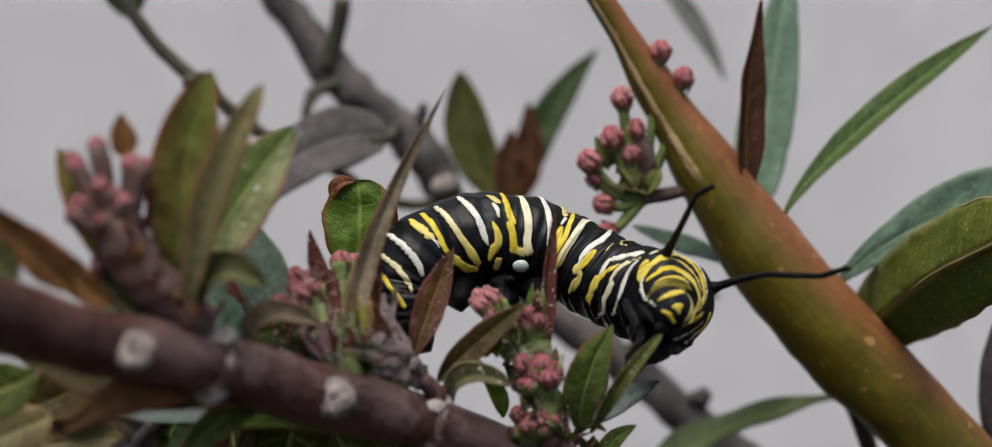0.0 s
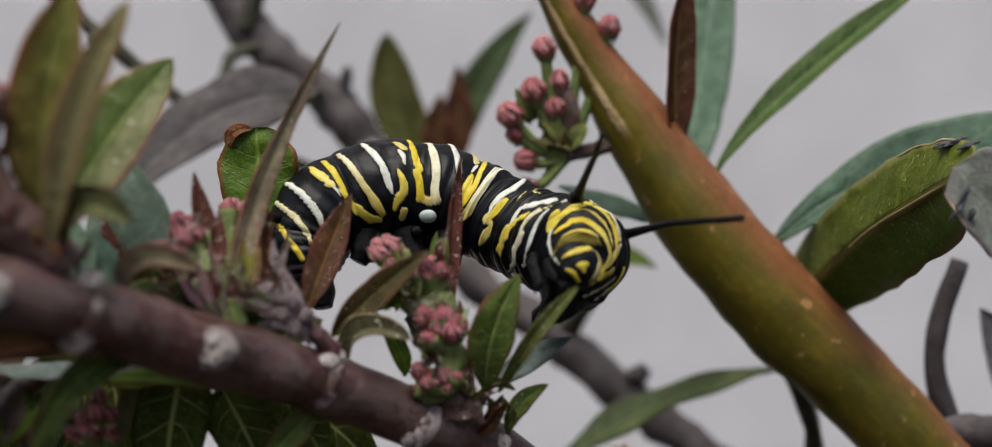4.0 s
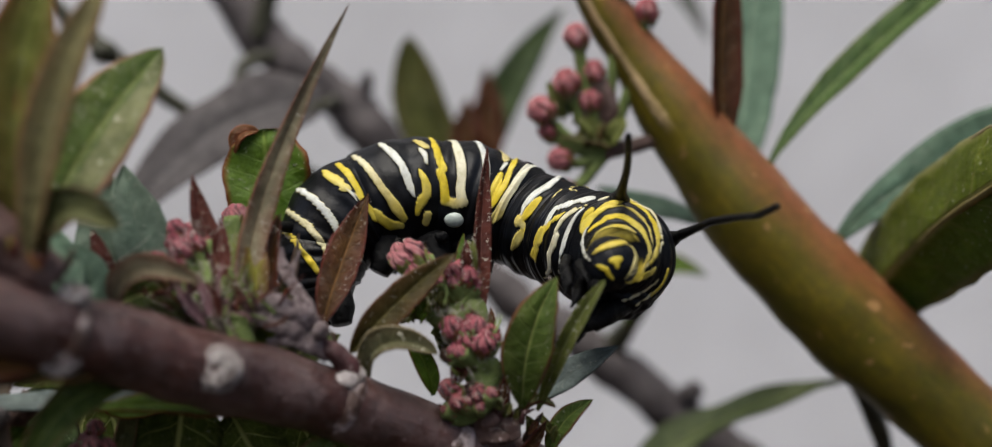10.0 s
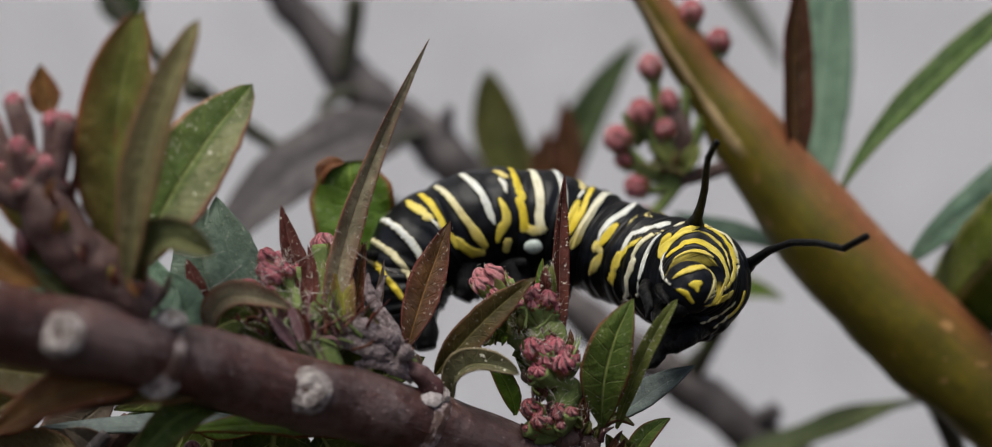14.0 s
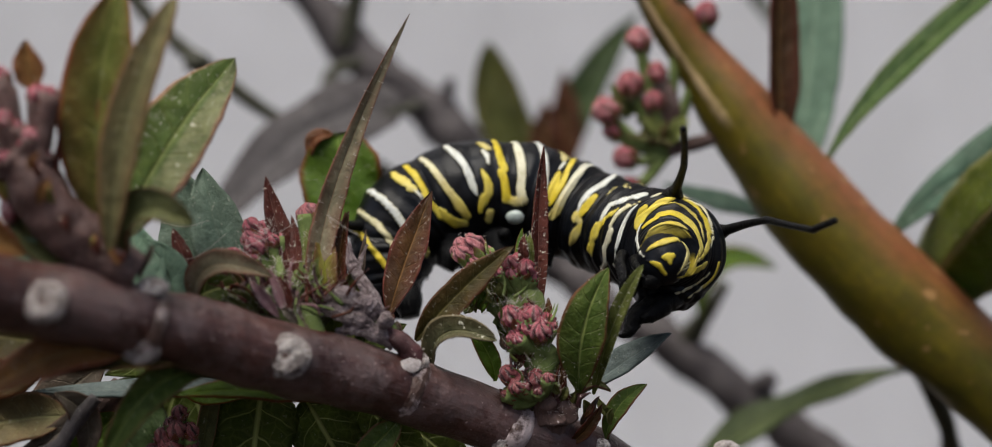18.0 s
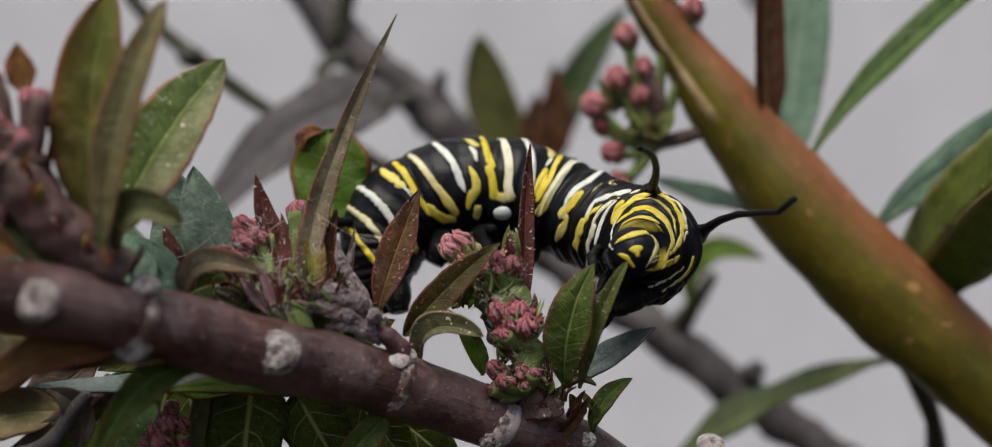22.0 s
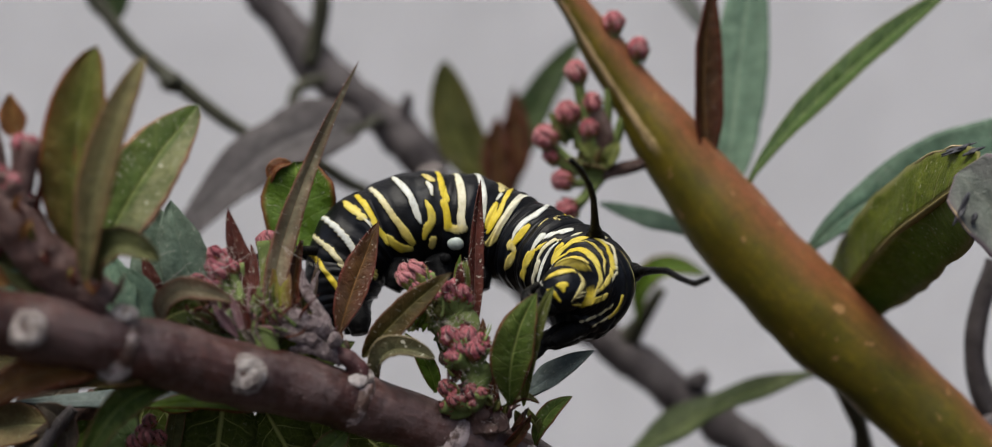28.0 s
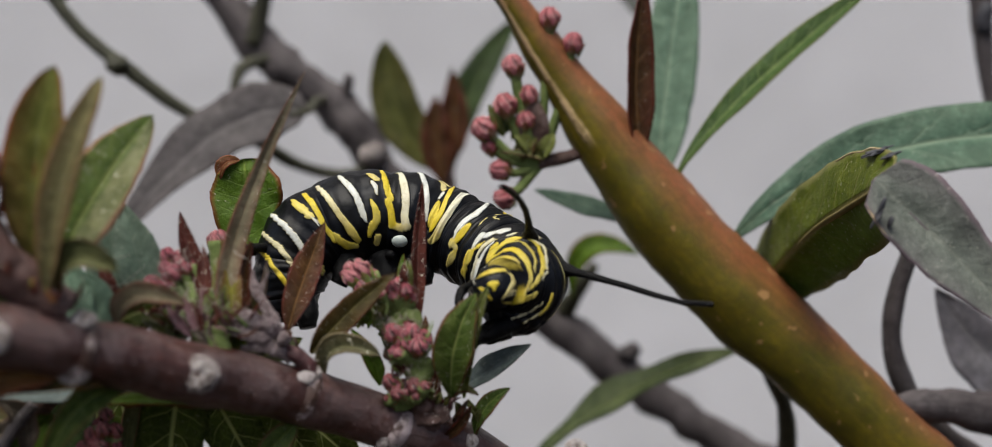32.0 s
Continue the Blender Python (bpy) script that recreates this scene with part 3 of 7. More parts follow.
def leaf(parent, base, mid, tip, width, material, face=(0, -1, 0.25), fold=18.0, peak=0.42, curl=0.0, wave=0.0, twist=0.0,
         rib=True, blunt=0.85, label="", thick=0.22, name="leaf", foot=0.10, ribmat=None, seed=0, hairs=0):
    """A leaf from base to tip by way of mid. face: where its upper side looks; fold: how far the halves rise from the midrib (degrees);
    curl: how far the edges roll; twist: turn from base to tip (degrees); wave: edge waviness."""
    b, c, t = Vector(base), Vector(mid), Vector(tip)
    ctrl = c * 2 - (b + t) / 2
    rows, cols = 26, 12
    seed = seed or (base[0] * 1.7 + base[2] * 2.3)
    wave = wave or 0.05
    g = math.log(0.5) / math.log(peak)
    bm = bmesh.new()
    uv = bm.loops.layers.uv.verify()
    tops, unders, spine = [], [], []
    for i in range(rows + 1):
        s = i / rows
        q = b * (1 - s) ** 2 + ctrl * 2 * s * (1 - s) + t * s * s
        along = ((ctrl - b) * (1 - s) + (t - ctrl) * s).normalized()
        up = Vector(face)
        up = (up - along * up.dot(along)).normalized()
        if twist:
            up = Matrix.Rotation(radians(twist * s), 3, along) @ up
        side = along.cross(up)
        w = 0.5 * width * max(math.sin(math.pi * s ** g) ** blunt, foot * (1 - s), 0.012)
        spine.append((q, up))
        row_a, row_b = [], []
        for k in range(cols + 1):
            v = 2 * k / cols - 1
            a = radians(fold) * (1 if abs(v) > 0 else 0) + radians(curl) * abs(v)
            out = side * (v * w * math.cos(a)) + up * (abs(v) * w * math.sin(a))
            if wave:
                out += up * wave * w * v * v * math.sin(7.3 * s * (1 + 0.2 * math.sin(seed)) * 2 + seed + 1.4 * v)
            out += side * w * abs(v) * (0.10 * noise.noise(Vector((s * 4, v, seed + 3.1))) + 0.05 * noise.noise(Vector((s * 17, v, seed))))
            out += up * width * 0.05 * noise.noise(Vector((s * 5, v * 1.5, seed + 9.0)))
            row_a.append(bm.verts.new(q + out + up * thick / 2))
            row_b.append(bm.verts.new(q + out - up * thick / 2))
        tops.append(row_a)
        unders.append(row_b)

    def face_of(corner, ids):
        f = bm.faces.new(corner)
        for loop, (i, k) in zip(f.loops, ids):
            loop[uv].uv = (i / rows, k / cols)

    for i in range(rows):
        for k in range(cols):
            ids = ((i, k), (i, k + 1), (i + 1, k + 1), (i + 1, k))
            face_of([tops[a][q] for a, q in ids], ids)
            back = ids[::-1]
            face_of([unders[a][q] for a, q in back], back)
        for k in (0, cols):
            ids = ((i, k), (i + 1, k), (i + 1, k), (i, k))
            pair = [tops[i][k], tops[i + 1][k], unders[i + 1][k], unders[i][k]]
            face_of(pair if k == 0 else pair[::-1], ids)
    margin = [(tops[i][k].co.copy(), (tops[i][k].co - spine[i][0]).normalized(), spine[i][1]) for i in range(2, rows) for k in (0, cols)]
    ob = part(name, bm, material, parent, label)
    if hairs:
        rnd, fuzz = random.Random(int(abs(seed) * 100)), bmesh.new()
        for _ in range(hairs):
            at, out, up = rnd.choice(margin)
            at = at - out * rnd.uniform(0, 0.3) * width
            way = (out * rnd.uniform(0.2, 1) + up * rnd.uniform(0, 1) + Vector((rnd.uniform(-0.4, 0.4), 0, rnd.uniform(-0.1, 0.7)))).normalized()
            far = rnd.uniform(0.2, 0.5)
            a, b = way.orthogonal().normalized() * 0.028, at + way * far
            c = way.cross(a)
            v = [fuzz.verts.new(q) for q in (at + a, at - a * 0.5 + c * 0.87, at - a * 0.5 - c * 0.87, b)]
            for t in ((0, 1, 3), (1, 2, 3), (2, 0, 3)):
                fuzz.faces.new([v[j] for j in t])
        tagged(part("leaf_hair", fuzz, MAT_HAIR, ob), kind="stuff")
    if rib:
        pts = [spine[i][0] - spine[i][1] * (0.12 + width * 0.02) for i in (0, 5, 10, 15, 20, 24)]
        part("midrib", tube(pts, [max(width * 0.045, 0.18), width * 0.04, width * 0.035, width * 0.03, width * 0.022, width * 0.01], 3, 8), ribmat or material, ob)
    return ob


def fuzz(parent, line, spread, many, seed, long=0.9):
    """Fine pale hairs that stand off a stalk or a tuft."""
    rnd, bm = random.Random(seed), bmesh.new()
    pts = [Vector(q) for q in line]
    for _ in range(many * 3 // 5):
        i = rnd.randrange(len(pts) - 1)
        way = Vector((rnd.uniform(-1, 1), rnd.uniform(-1, 0.3), rnd.uniform(-0.4, 1))).normalized()
        at = pts[i].lerp(pts[i + 1], rnd.random()) + way * spread * rnd.uniform(0.3, 0.95)
        end = at + (way + Vector((rnd.uniform(-0.8, 0.8), 0, rnd.uniform(-0.3, 0.8)))) * long * rnd.uniform(0.3, 1.0)
        a = way.orthogonal().normalized() * rnd.uniform(0.014, 0.026)
        c = way.cross(a)
        v = [bm.verts.new(q) for q in (at + a, at - a * 0.5 + c * 0.87, at - a * 0.5 - c * 0.87, end)]
        for t in ((0, 1, 3), (1, 2, 3), (2, 0, 3)):
            bm.faces.new([v[j] for j in t])
    return tagged(part("plant_hair", bm, MAT_HAIR, parent), kind="stuff")


def rim_of(ob, first, last, upper, inset=0.0):
    """Points of the place along a leaf's rim, from row first to row last of its mesh, on its upper or lower side."""
    top = ob
    while top.parent:
        top = top.parent
    verts = ob.data.vertices
    pair = [[(verts[(i * 13 + k) * 2].co + top.location) / MM for i in range(first, last + 1)] for k in (0, 12)]
    mids = [(verts[(i * 13 + 6) * 2].co + top.location) / MM for i in range(first, last + 1)]
    side = max(pair, key=lambda row: sum(q.z for q in row)) if upper else min(pair, key=lambda row: sum(q.z for q in row))
    return [q.lerp(m, inset) for q, m in zip(side, mids)]


BUD_MESHES = {}
MOVERS = {}


def crumple(bm, seed, deep=0.11):
    """Fine sharp wrinkles over a soft body."""
    bm.normal_update()
    for v in bm.verts:
        q = v.co + Vector((seed * 7.3, 0, 0))
        v.co += v.normal * deep * (0.5 - 2.2 * abs(noise.noise(q * 1.9)) + 0.5 * noise.noise(q * 4.3))
    return bm


def tuft(parent, foot, many, tall, wide, materials, seed, spread=1.6):
    """Small bracts and leaflets that spring from about one place."""
    rnd = random.Random(seed)
    for k in range(many):
        q = Vector(foot) + Vector((rnd.uniform(-1, 1) * spread, rnd.uniform(-0.7, 0.7), rnd.uniform(-0.5, 0.3)))
        w = Vector((rnd.uniform(-0.55, 0.55), rnd.uniform(-0.35, 0.25), rnd.uniform(0.6, 1.0))) * tall * rnd.uniform(0.6, 1.1)
        mid = q + w * 0.5 + Vector((rnd.uniform(-0.3, 0.3), rnd.uniform(-0.4, 0.1), 0.1)) * tall * 0.4
        leaf(parent, tuple(q), tuple(mid), tuple(q + w), wide * rnd.uniform(0.6, 1.2), rnd.choice(materials), (rnd.uniform(-0.6, 0.6), -0.9, 0.2), rnd.uniform(15, 35), rnd.uniform(0.35, 0.55), rib=False, name="bract", seed=k + seed, thick=0.16)


def bud_mesh(material):
    """A closed flower bud: five swollen petals, twisted shut, in a cup of pointed sepals."""
    bm = bmesh.new()
    blob((0, 0, 0), (1, 1, 1), (0, 0, 1), 60, 24, 0, 0, bm)
    tones = []
    for v in bm.verts:
        z, w = v.co.z, math.hypot(v.co.x, v.co.y)
        az = math.atan2(v.co.y, v.co.x)
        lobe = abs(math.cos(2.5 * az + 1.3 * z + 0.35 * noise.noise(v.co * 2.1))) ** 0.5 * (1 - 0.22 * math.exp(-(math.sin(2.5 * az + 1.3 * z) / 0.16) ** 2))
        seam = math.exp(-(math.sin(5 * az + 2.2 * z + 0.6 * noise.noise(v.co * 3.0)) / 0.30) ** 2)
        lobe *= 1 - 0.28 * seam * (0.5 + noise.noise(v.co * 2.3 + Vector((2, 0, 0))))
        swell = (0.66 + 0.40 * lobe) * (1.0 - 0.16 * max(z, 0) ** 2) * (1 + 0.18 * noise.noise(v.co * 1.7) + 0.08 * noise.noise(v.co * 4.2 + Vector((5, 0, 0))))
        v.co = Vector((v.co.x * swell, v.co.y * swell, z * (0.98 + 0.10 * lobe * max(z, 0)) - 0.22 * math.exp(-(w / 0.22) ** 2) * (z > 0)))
        # a low lobe marks the crease that the material darkens as painted shade
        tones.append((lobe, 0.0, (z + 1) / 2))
    for k in range(5):
        az = 2 * math.pi * (k + 0.5) / 5 + 0.25 * math.sin(k * 2.3)
        out = Vector((math.cos(az), math.sin(az), 0))
        tall = 0.70 + 0.16 * math.sin(k * 1.9)
        count = len(bm.verts)
        blob(out * 0.95 + Vector((0, 0, -0.52)), (0.40, 0.13, tall), (0, 0, 1), 12, 8, 0.15, k, bm, 0, 0, 0.75)
        bm.verts.ensure_lookup_table()
        mid = out * 0.95 + Vector((0, 0, -0.52))
        for v in bm.verts[count:]:
            q = v.co - mid
            up = min(max((q.z / tall + 1) / 2, 0.0), 1.0)
            v.co = mid + Vector((-out.y, out.x, 0)) * q.x + out * (q.y + 0.30 * up ** 2.4 - 0.26 * (1 - up)) + Vector((0, 0, q.z))
            tones.append((0.5, 1.0, up * 0.7))
    mesh = bpy.data.meshes.new("bud")
    bm.to_mesh(mesh)
    bm.free()
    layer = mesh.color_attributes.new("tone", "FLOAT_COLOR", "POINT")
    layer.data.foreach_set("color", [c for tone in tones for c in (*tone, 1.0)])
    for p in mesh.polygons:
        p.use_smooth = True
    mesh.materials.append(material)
    return mesh


def bud(parent, at, size, axis=(0, 0, 1), material=None, long=1.05, name="bud"):
    """A ribbed flower bud, on one shared mesh per material."""
    material = material or MAT_BUD
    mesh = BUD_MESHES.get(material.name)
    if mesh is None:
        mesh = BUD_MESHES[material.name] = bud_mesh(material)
    ob = new(name, mesh)
    top = parent
    while top.parent:
        top = top.parent
    ob.parent = parent
    ob.rotation_mode = "QUATERNION"
    ob.location = Vector(at) * MM - top.location - (parent.location if parent is not top else Vector())
    ob.rotation_quaternion = Vector(axis).normalized().to_track_quat("Z", "Y") @ Euler((0, 0, at[0] * 3.7)).to_quaternion()
    ob.scale = (size * MM, size * MM, size * long * MM)
    return ob


def cluster(parent, foot, buds, material=None, stalk=0.45, stalkmat=None, label="", spread=0.6, close=2):
    """Buds, each on its own stalk, that spring from one foot. buds: place and size of each."""
    rnd = random.Random(round(foot[0] * 10))
    crowd = []
    for at, size in buds:
        crowd.append((at, size * (0.82 if close else 1.0)))
        if close:
            for _ in range(close):
                off = Vector((rnd.uniform(-1, 1), rnd.uniform(-0.7, 0.5), rnd.uniform(-0.9, 0.6))) * size * 1.05
                crowd.append((tuple(Vector(at) + off), size * rnd.uniform(0.42, 0.62)))
    for at, size in crowd:
        a, c = Vector(foot), Vector(at)
        m = a.lerp(c, 0.55) + Vector((0, 0, -0.12 * (c - a).length))
        stem = part("flower_stalk", tube([a, m, c], [stalk * 1.2, stalk, stalk * 1.1], 4, 8, 0.15, size), stalkmat or MAT_FUZZ, parent, label)
        axis = (c - a).normalized() * spread + Vector((0.5 * noise.noise(c), -0.25, 0.45))
        bud(stem, at, size * 0.9, axis, material)
    if close:
        heads = [Vector(at) for at, size in buds]
        wide = max(size for at, size in buds)
        line = [Vector(foot), *heads]
        fuzz(parent, line, wide * 1.05, 34 * len(heads), round(foot[0] * 7) + 300, 0.32)


def scar(parent, at, size, axis, seed):
    """A corky leaf scar: a low dome with a raised, broken rim and a dent."""
    bm = bmesh.new()
    n = Vector(axis).normalized()
    blob(Vector(at) - n * size * 0.08, (size, size * 0.92, size * 0.36), n, 44, 26, 0.06, seed, bm)
    for v in bm.verts:
        q = v.co - Vector(at)
        flat = (q - n * q.dot(n)).length / size
        if q.dot(n) > 0:
            v.co -= n * size * (0.07 * math.exp(-(flat / 0.22) ** 2) - 0.07 * math.exp(-((flat - 0.62) / 0.10) ** 2) - 0.04 * math.exp(-((flat - 0.34) / 0.08) ** 2))
            v.co += n * size * (0.05 * noise.noise(q * 2.4 + Vector((seed, 0, 0))) + 0.03 * noise.noise(q * 5.5 + Vector((seed, 3, 0))))
    ob = part("leaf_scar", bm, MAT_SCAR, parent, "pale grey corky leaf scar")
    part("pith", blob(Vector(at) + n * size * 0.16, (size * 0.20, size * 0.12, size * 0.10), n, 12, 8, 0.6, seed + 2), MAT_SHOOT, ob, "dark dent of the leaf scar")
    return ob


# ---- setting ----
def box(name, lo, hi, material, kind_label):
    bm = bmesh.new()
    bmesh.ops.create_cube(bm, size=1)
    for v in bm.verts:
        v.co = Vector([(l + h) / 2 + c * (h - l) for c, l, h in zip(v.co, lo, hi)])
    bmesh.ops.bevel(bm, geom=bm.edges[:], offset=0.006, segments=2, affect="EDGES")
    mesh = bpy.data.meshes.new(name)
    bm.to_mesh(mesh)
    bm.free()
    mesh.materials.append(material)
    return tagged(new(name, mesh), kind_label, kind="structure")


GROUND = -300.0


def build_setting():
    box("wall_north", (-2.5, 0.46, -0.5), (2.5, 0.62, 1.6), MAT_WALL, "pale grey plastered garden wall, softly mottled")
    bm = bmesh.new()
    n = 40
    grid = [[bm.verts.new((math.copysign(abs(i / n - 0.5) ** 3 * 800, i - n / 2), math.copysign(abs(j / n - 0.5) ** 3 * 800, j - n / 2), 0)) for j in range(n + 1)] for i in range(n + 1)]
    for row in grid:
        for v in row:
            far = v.co.length
            v.co.z = GROUND * MM + (0.006 * noise.noise(v.co * 9) if far < 3 else 0)
    for i in range(n):
        for j in range(n):
            bm.faces.new((grid[i][j], grid[i + 1][j], grid[i + 1][j + 1], grid[i][j + 1]))
    mesh = bpy.data.meshes.new("ground")
    bm.to_mesh(mesh)
    bm.free()
    mesh.materials.append(MAT_SOIL)
    tagged(new("ground", mesh), "dark bare garden soil at the wall's foot", kind="structure")


build_setting()


# ---- the brown branch with its shoots, on which the caterpillar feeds ----
def build_branch():
    base = (60.0, 25.0, GROUND)
    plant = thing("milkweed_branch", base, "maroon-brown milkweed branch with leaf scars, buds and leaves", "branch")
    part("stem", tube([(-43.0, -46.0, -3.6), (-38.4, -38.0, -5.8), (-33.3, -33.0, -7.9), (-28.7, -29.5, -9.0), (-23.0, -25.5, -10.9), (-18.7, -22.5, -12.3), (-14.3, -19.5, -13.9), (-9.6, -16.5, -15.3),
                       (-5.0, -13.8, -17.0), (-0.7, -11.5, -18.8), (4.0, -9.5, -20.8), (11.0, -6.0, -24.2), (35.0, 2.0, -46.0), (52.0, 14.0, -120.0), base],
                      [3.3, 3.0, 2.75, 2.8, 2.8, 2.95, 2.9, 2.75, 2.75, 2.6, 2.5, 2.6, 3.0, 3.6, 4.5], 8, 24, 0.10, 3), MAT_BARK, plant)
    # swollen joints
    for a, b, r in (((-6.1, -14.4, -16.3), (-4.5, -13.6, -17.2), 2.95), ((-24.4, -26.4, -10.4), (-22.9, -25.5, -10.9), 3.0), ((2.4, -10.3, -20.1), (4.1, -9.5, -21.0), 2.7)):
        q, w = Vector(a), Vector(b)
        part("joint", tube([q, q.lerp(w, 0.3), q.lerp(w, 0.5), q.lerp(w, 0.7), w], [r * 0.88, r * 0.98, r * 1.0, r * 0.98, r * 0.88], 4, 24, 0.12, 5), MAT_JOINT, plant)
    scar(plant, (-29.4, -33.5, -8.5), 1.75, (0.1, -1, 0.25), 1.0)
    scar(plant, (-13.7, -22.4, -13.4), 1.95, (0.15, -1, 0.1), 2.0)
    scar(plant, (-14.2, -21.4, -11.8), 0.8, (0.1, -0.8, 0.7), 7.0)
    scar(plant, (-3.9, -15.5, -14.4), 0.85, (0.5, -0.8, 0.3), 3.0)
    scar(plant, (-5.5, -16.4, -15.1), 0.42, (0, -1, 0.2), 4.0)
    scar(plant, (-4.6, -15.2, -18.7), 1.1, (0.2, -0.7, -0.7), 5.0)
    scar(plant, (2.9, -12.0, -21.6), 1.25, (0.2, -1, -0.1), 6.0)
    scar(plant, (2.0, -12.2, -21.1), 0.7, (0, -1, 0), 8.0)
    scar(plant, (10.8, -8.8, -22.2), 0.75, (0, -1, 0.3), 9.0)
    scar(plant, (-22.9, -27.2, -7.7), 1.2, (0.2, -0.5, 0.9), 10.0)
    scar(plant, (-23.7, -28.0, -12.4), 1.5, (0.1, -0.9, -0.4), 11.0)
    for at, r, axis in (((-4.6, -16.1, -14.7), (0.95, 0.7, 0.16), (0.2, -0.85, 0.5)), ((-5.7, -16.5, -15.4), (0.4, 0.32, 0.14), (0, -1, 0.3))):
        part("wax_patch", crumple(blob(at, r, axis, 30, 18, 0.4, at[0]), 3, 0.04), MAT_WAX, plant, "chalky white wax patch")
    # left shoot: dark stalk, buds at its head, leaves
    part("shoot", tube([(-24.2, -27.0, -7.0), (-26.4, -27.5, -5.7), (-29.0, -28.5, -3.4), (-31.0, -29.5, -0.4), (-32.3, -30.0, 2.4)], [1.6, 1.9, 2.15, 2.1, 1.5], 8, 24, 0.18, 8, None, (0, -1, 0), 1.0, 0.7), MAT_DARK_STALK, plant)
    cluster(plant, (-31.2, -29.5, 0.3), [((-33.4, -30.0, 7.7), 1.0), ((-30.5, -30.5, 6.3), 1.1), ((-32.9, -31.0, 4.5), 1.0), ((-35.0, -30.0, 5.9), 1.1), ((-31.0, -31.0, 3.3), 0.9), ((-30.2, -29.0, 6.0), 0.8), ((-34.5, -31.0, 2.9), 1.0), ((-32.7, -31.0, 1.7), 0.8), ((-30.5, -30.5, 2.6), 0.7)], None, 0.7, MAT_DARK_STALK, "head of pink flower buds", 0.6, 1)
    leaf(plant, (-30.8, -30.0, 6.8), (-31.4, -30.0, 8.5), (-31.5, -30.0, 10.4), 2.5, MAT_LEAF_RUST, (0.3, -1, 0), 25, 0.4, name="bract", rib=False)
    leaf(plant, (-30.0, -29.0, -2.5), (-29.5, -30.0, 0.3), (-28.6, -31.0, 4.5), 0.7, MAT_LEAF_RED, (0.6, -1, 0), 20, 0.4, name="bract", rib=False)
    leaf(plant, (-26.5, -27.0, -2.7), (-26.5, -29.0, 5.5), (-24.4, -30.0, 14.2), 5.9, MAT_LEAF_DULL, (-0.1, -1, 0.1), 8, 0.46, curl=6, wave=0.06, twist=8, blunt=0.6)
    leaf(plant, (-25.5, -29.5, -5.3), (-23.8, -31.5, 4.0), (-20.0, -32.0, 13.3), 3.2, MAT_LEAF_FELT, (0.0, -0.95, 0.3), 18, 0.52, blunt=0.55)
    leaf(plant, (-26.2, -24.0, -4.5), (-22.9, -22.0, 2.6), (-18.2, -18.5, 9.7), 6.2, MAT_LEAF_HALF, (-0.05, -1, 0.15), 16, 0.5, wave=0.05, blunt=0.66, label="green leaf with one paler turned-up half", hairs=160)
    leaf(plant, (-24.8, -28.0, -5.6), (-23.0, -30.0, -2.2), (-19.4, -29.5, -3.2), 3.4, MAT_LEAF_PALE, (-0.3, -0.9, 0.45), 22, 0.5, curl=15, blunt=0.6)
    leaf(plant, (-21.8, -14.0, -10.0), (-22.6, -13.0, -4.3), (-24.4, -12.5, 1.5), 6.2, MAT_LEAF_HAZE, (-0.2, -1, 0.15), 12, 0.42)
    leaf(plant, (-18.3, -15.0, -9.1), (-20.7, -14.0, -3.5), (-21.9, -13.0, 1.2), 4.6, MAT_LEAF_HAZE, (0.2, -1, 0.15), 8, 0.4)
    leaf(plant, (-22.9, -19.0, -10.2), (-23.7, -18.5, -7.2), (-25.6, -18.0, -4.4), 3.6, MAT_LEAF_MINT, (0, -1, 0.1), 10, 0.45)
    leaf(plant, (-26.0, -25.0, -7.8), (-30.5, -28.0, -6.3), (-35.1, -30.0, -4.1), 3.8, MAT_LEAF_MINT, (0.2, -0.8, 0.6), 15, 0.45)
    leaf(plant, (-27.7, -28.0, -6.7), (-31.5, -28.0, -4.4), (-33.5, -29.0, -1.6), 2.6, MAT_LEAF_PALE, (0.3, -0.9, 0.3), 20, 0.45)
    leaf(plant, (-31.7, -30.0, -5.3), (-35.1, -31.5, -2.7), (-37.7, -32.0, 0.9), 2.9, MAT_LEAF_RUST, (0.15, -0.95, 0.25), 20, 0.45)
    leaf(plant, (-34.2, -33.0, -4.1), (-37.6, -35.0, -0.7), (-41.7, -38.0, 3.5), 3.3, MAT_LEAF_RUST, (0.2, -0.95, 0.3), 20, 0.45)
    leaf(plant, (-27.1, -26.5, -6.4), (-33.3, -27.5, 0.8), (-36.9, -28.0, 7.3), 4.6, MAT_LEAF_DULL, (0.3, -0.9, 0.2), 24, 0.5, label="olive boat-shaped leaf with a red rim")
    leaf(plant, (-37.9, -37.0, -2.8), (-40.2, -38.0, -0.8), (-43.1, -40.0, 2.6), 3.5, MAT_LEAF_PALE, (0.2, -0.95, 0.3), 20, 0.45)
    fuzz(plant, ((-24.2, -27.0, -7.0), (-26.4, -27.5, -5.7), (-29.0, -28.5, -3.4), (-31.0, -29.5, -0.4), (-32.3, -30.0, 2.4)), 2.2, 420, 51, 0.8)
    # silk threads across the middle shoot
    rnd = random.Random(77)
    for k in range(16):
        a = Vector((rnd.uniform(-20.5, -11.0), rnd.uniform(-18.5, -14.0), rnd.uniform(-9.5, -2.5)))
        b = a + Vector((rnd.uniform(-5.0, 5.0), rnd.uniform(-1.5, 1.5), rnd.uniform(-2.5, 2.5)))
        sag = a.lerp(b, 0.5) - Vector((0, 0, rnd.uniform(0.05, 0.5)))
        part("silk_thread", tube([a, sag, b], [0.022, 0.018, 0.022], 6, 5), MAT_HAIR, plant, "fine white silk thread")
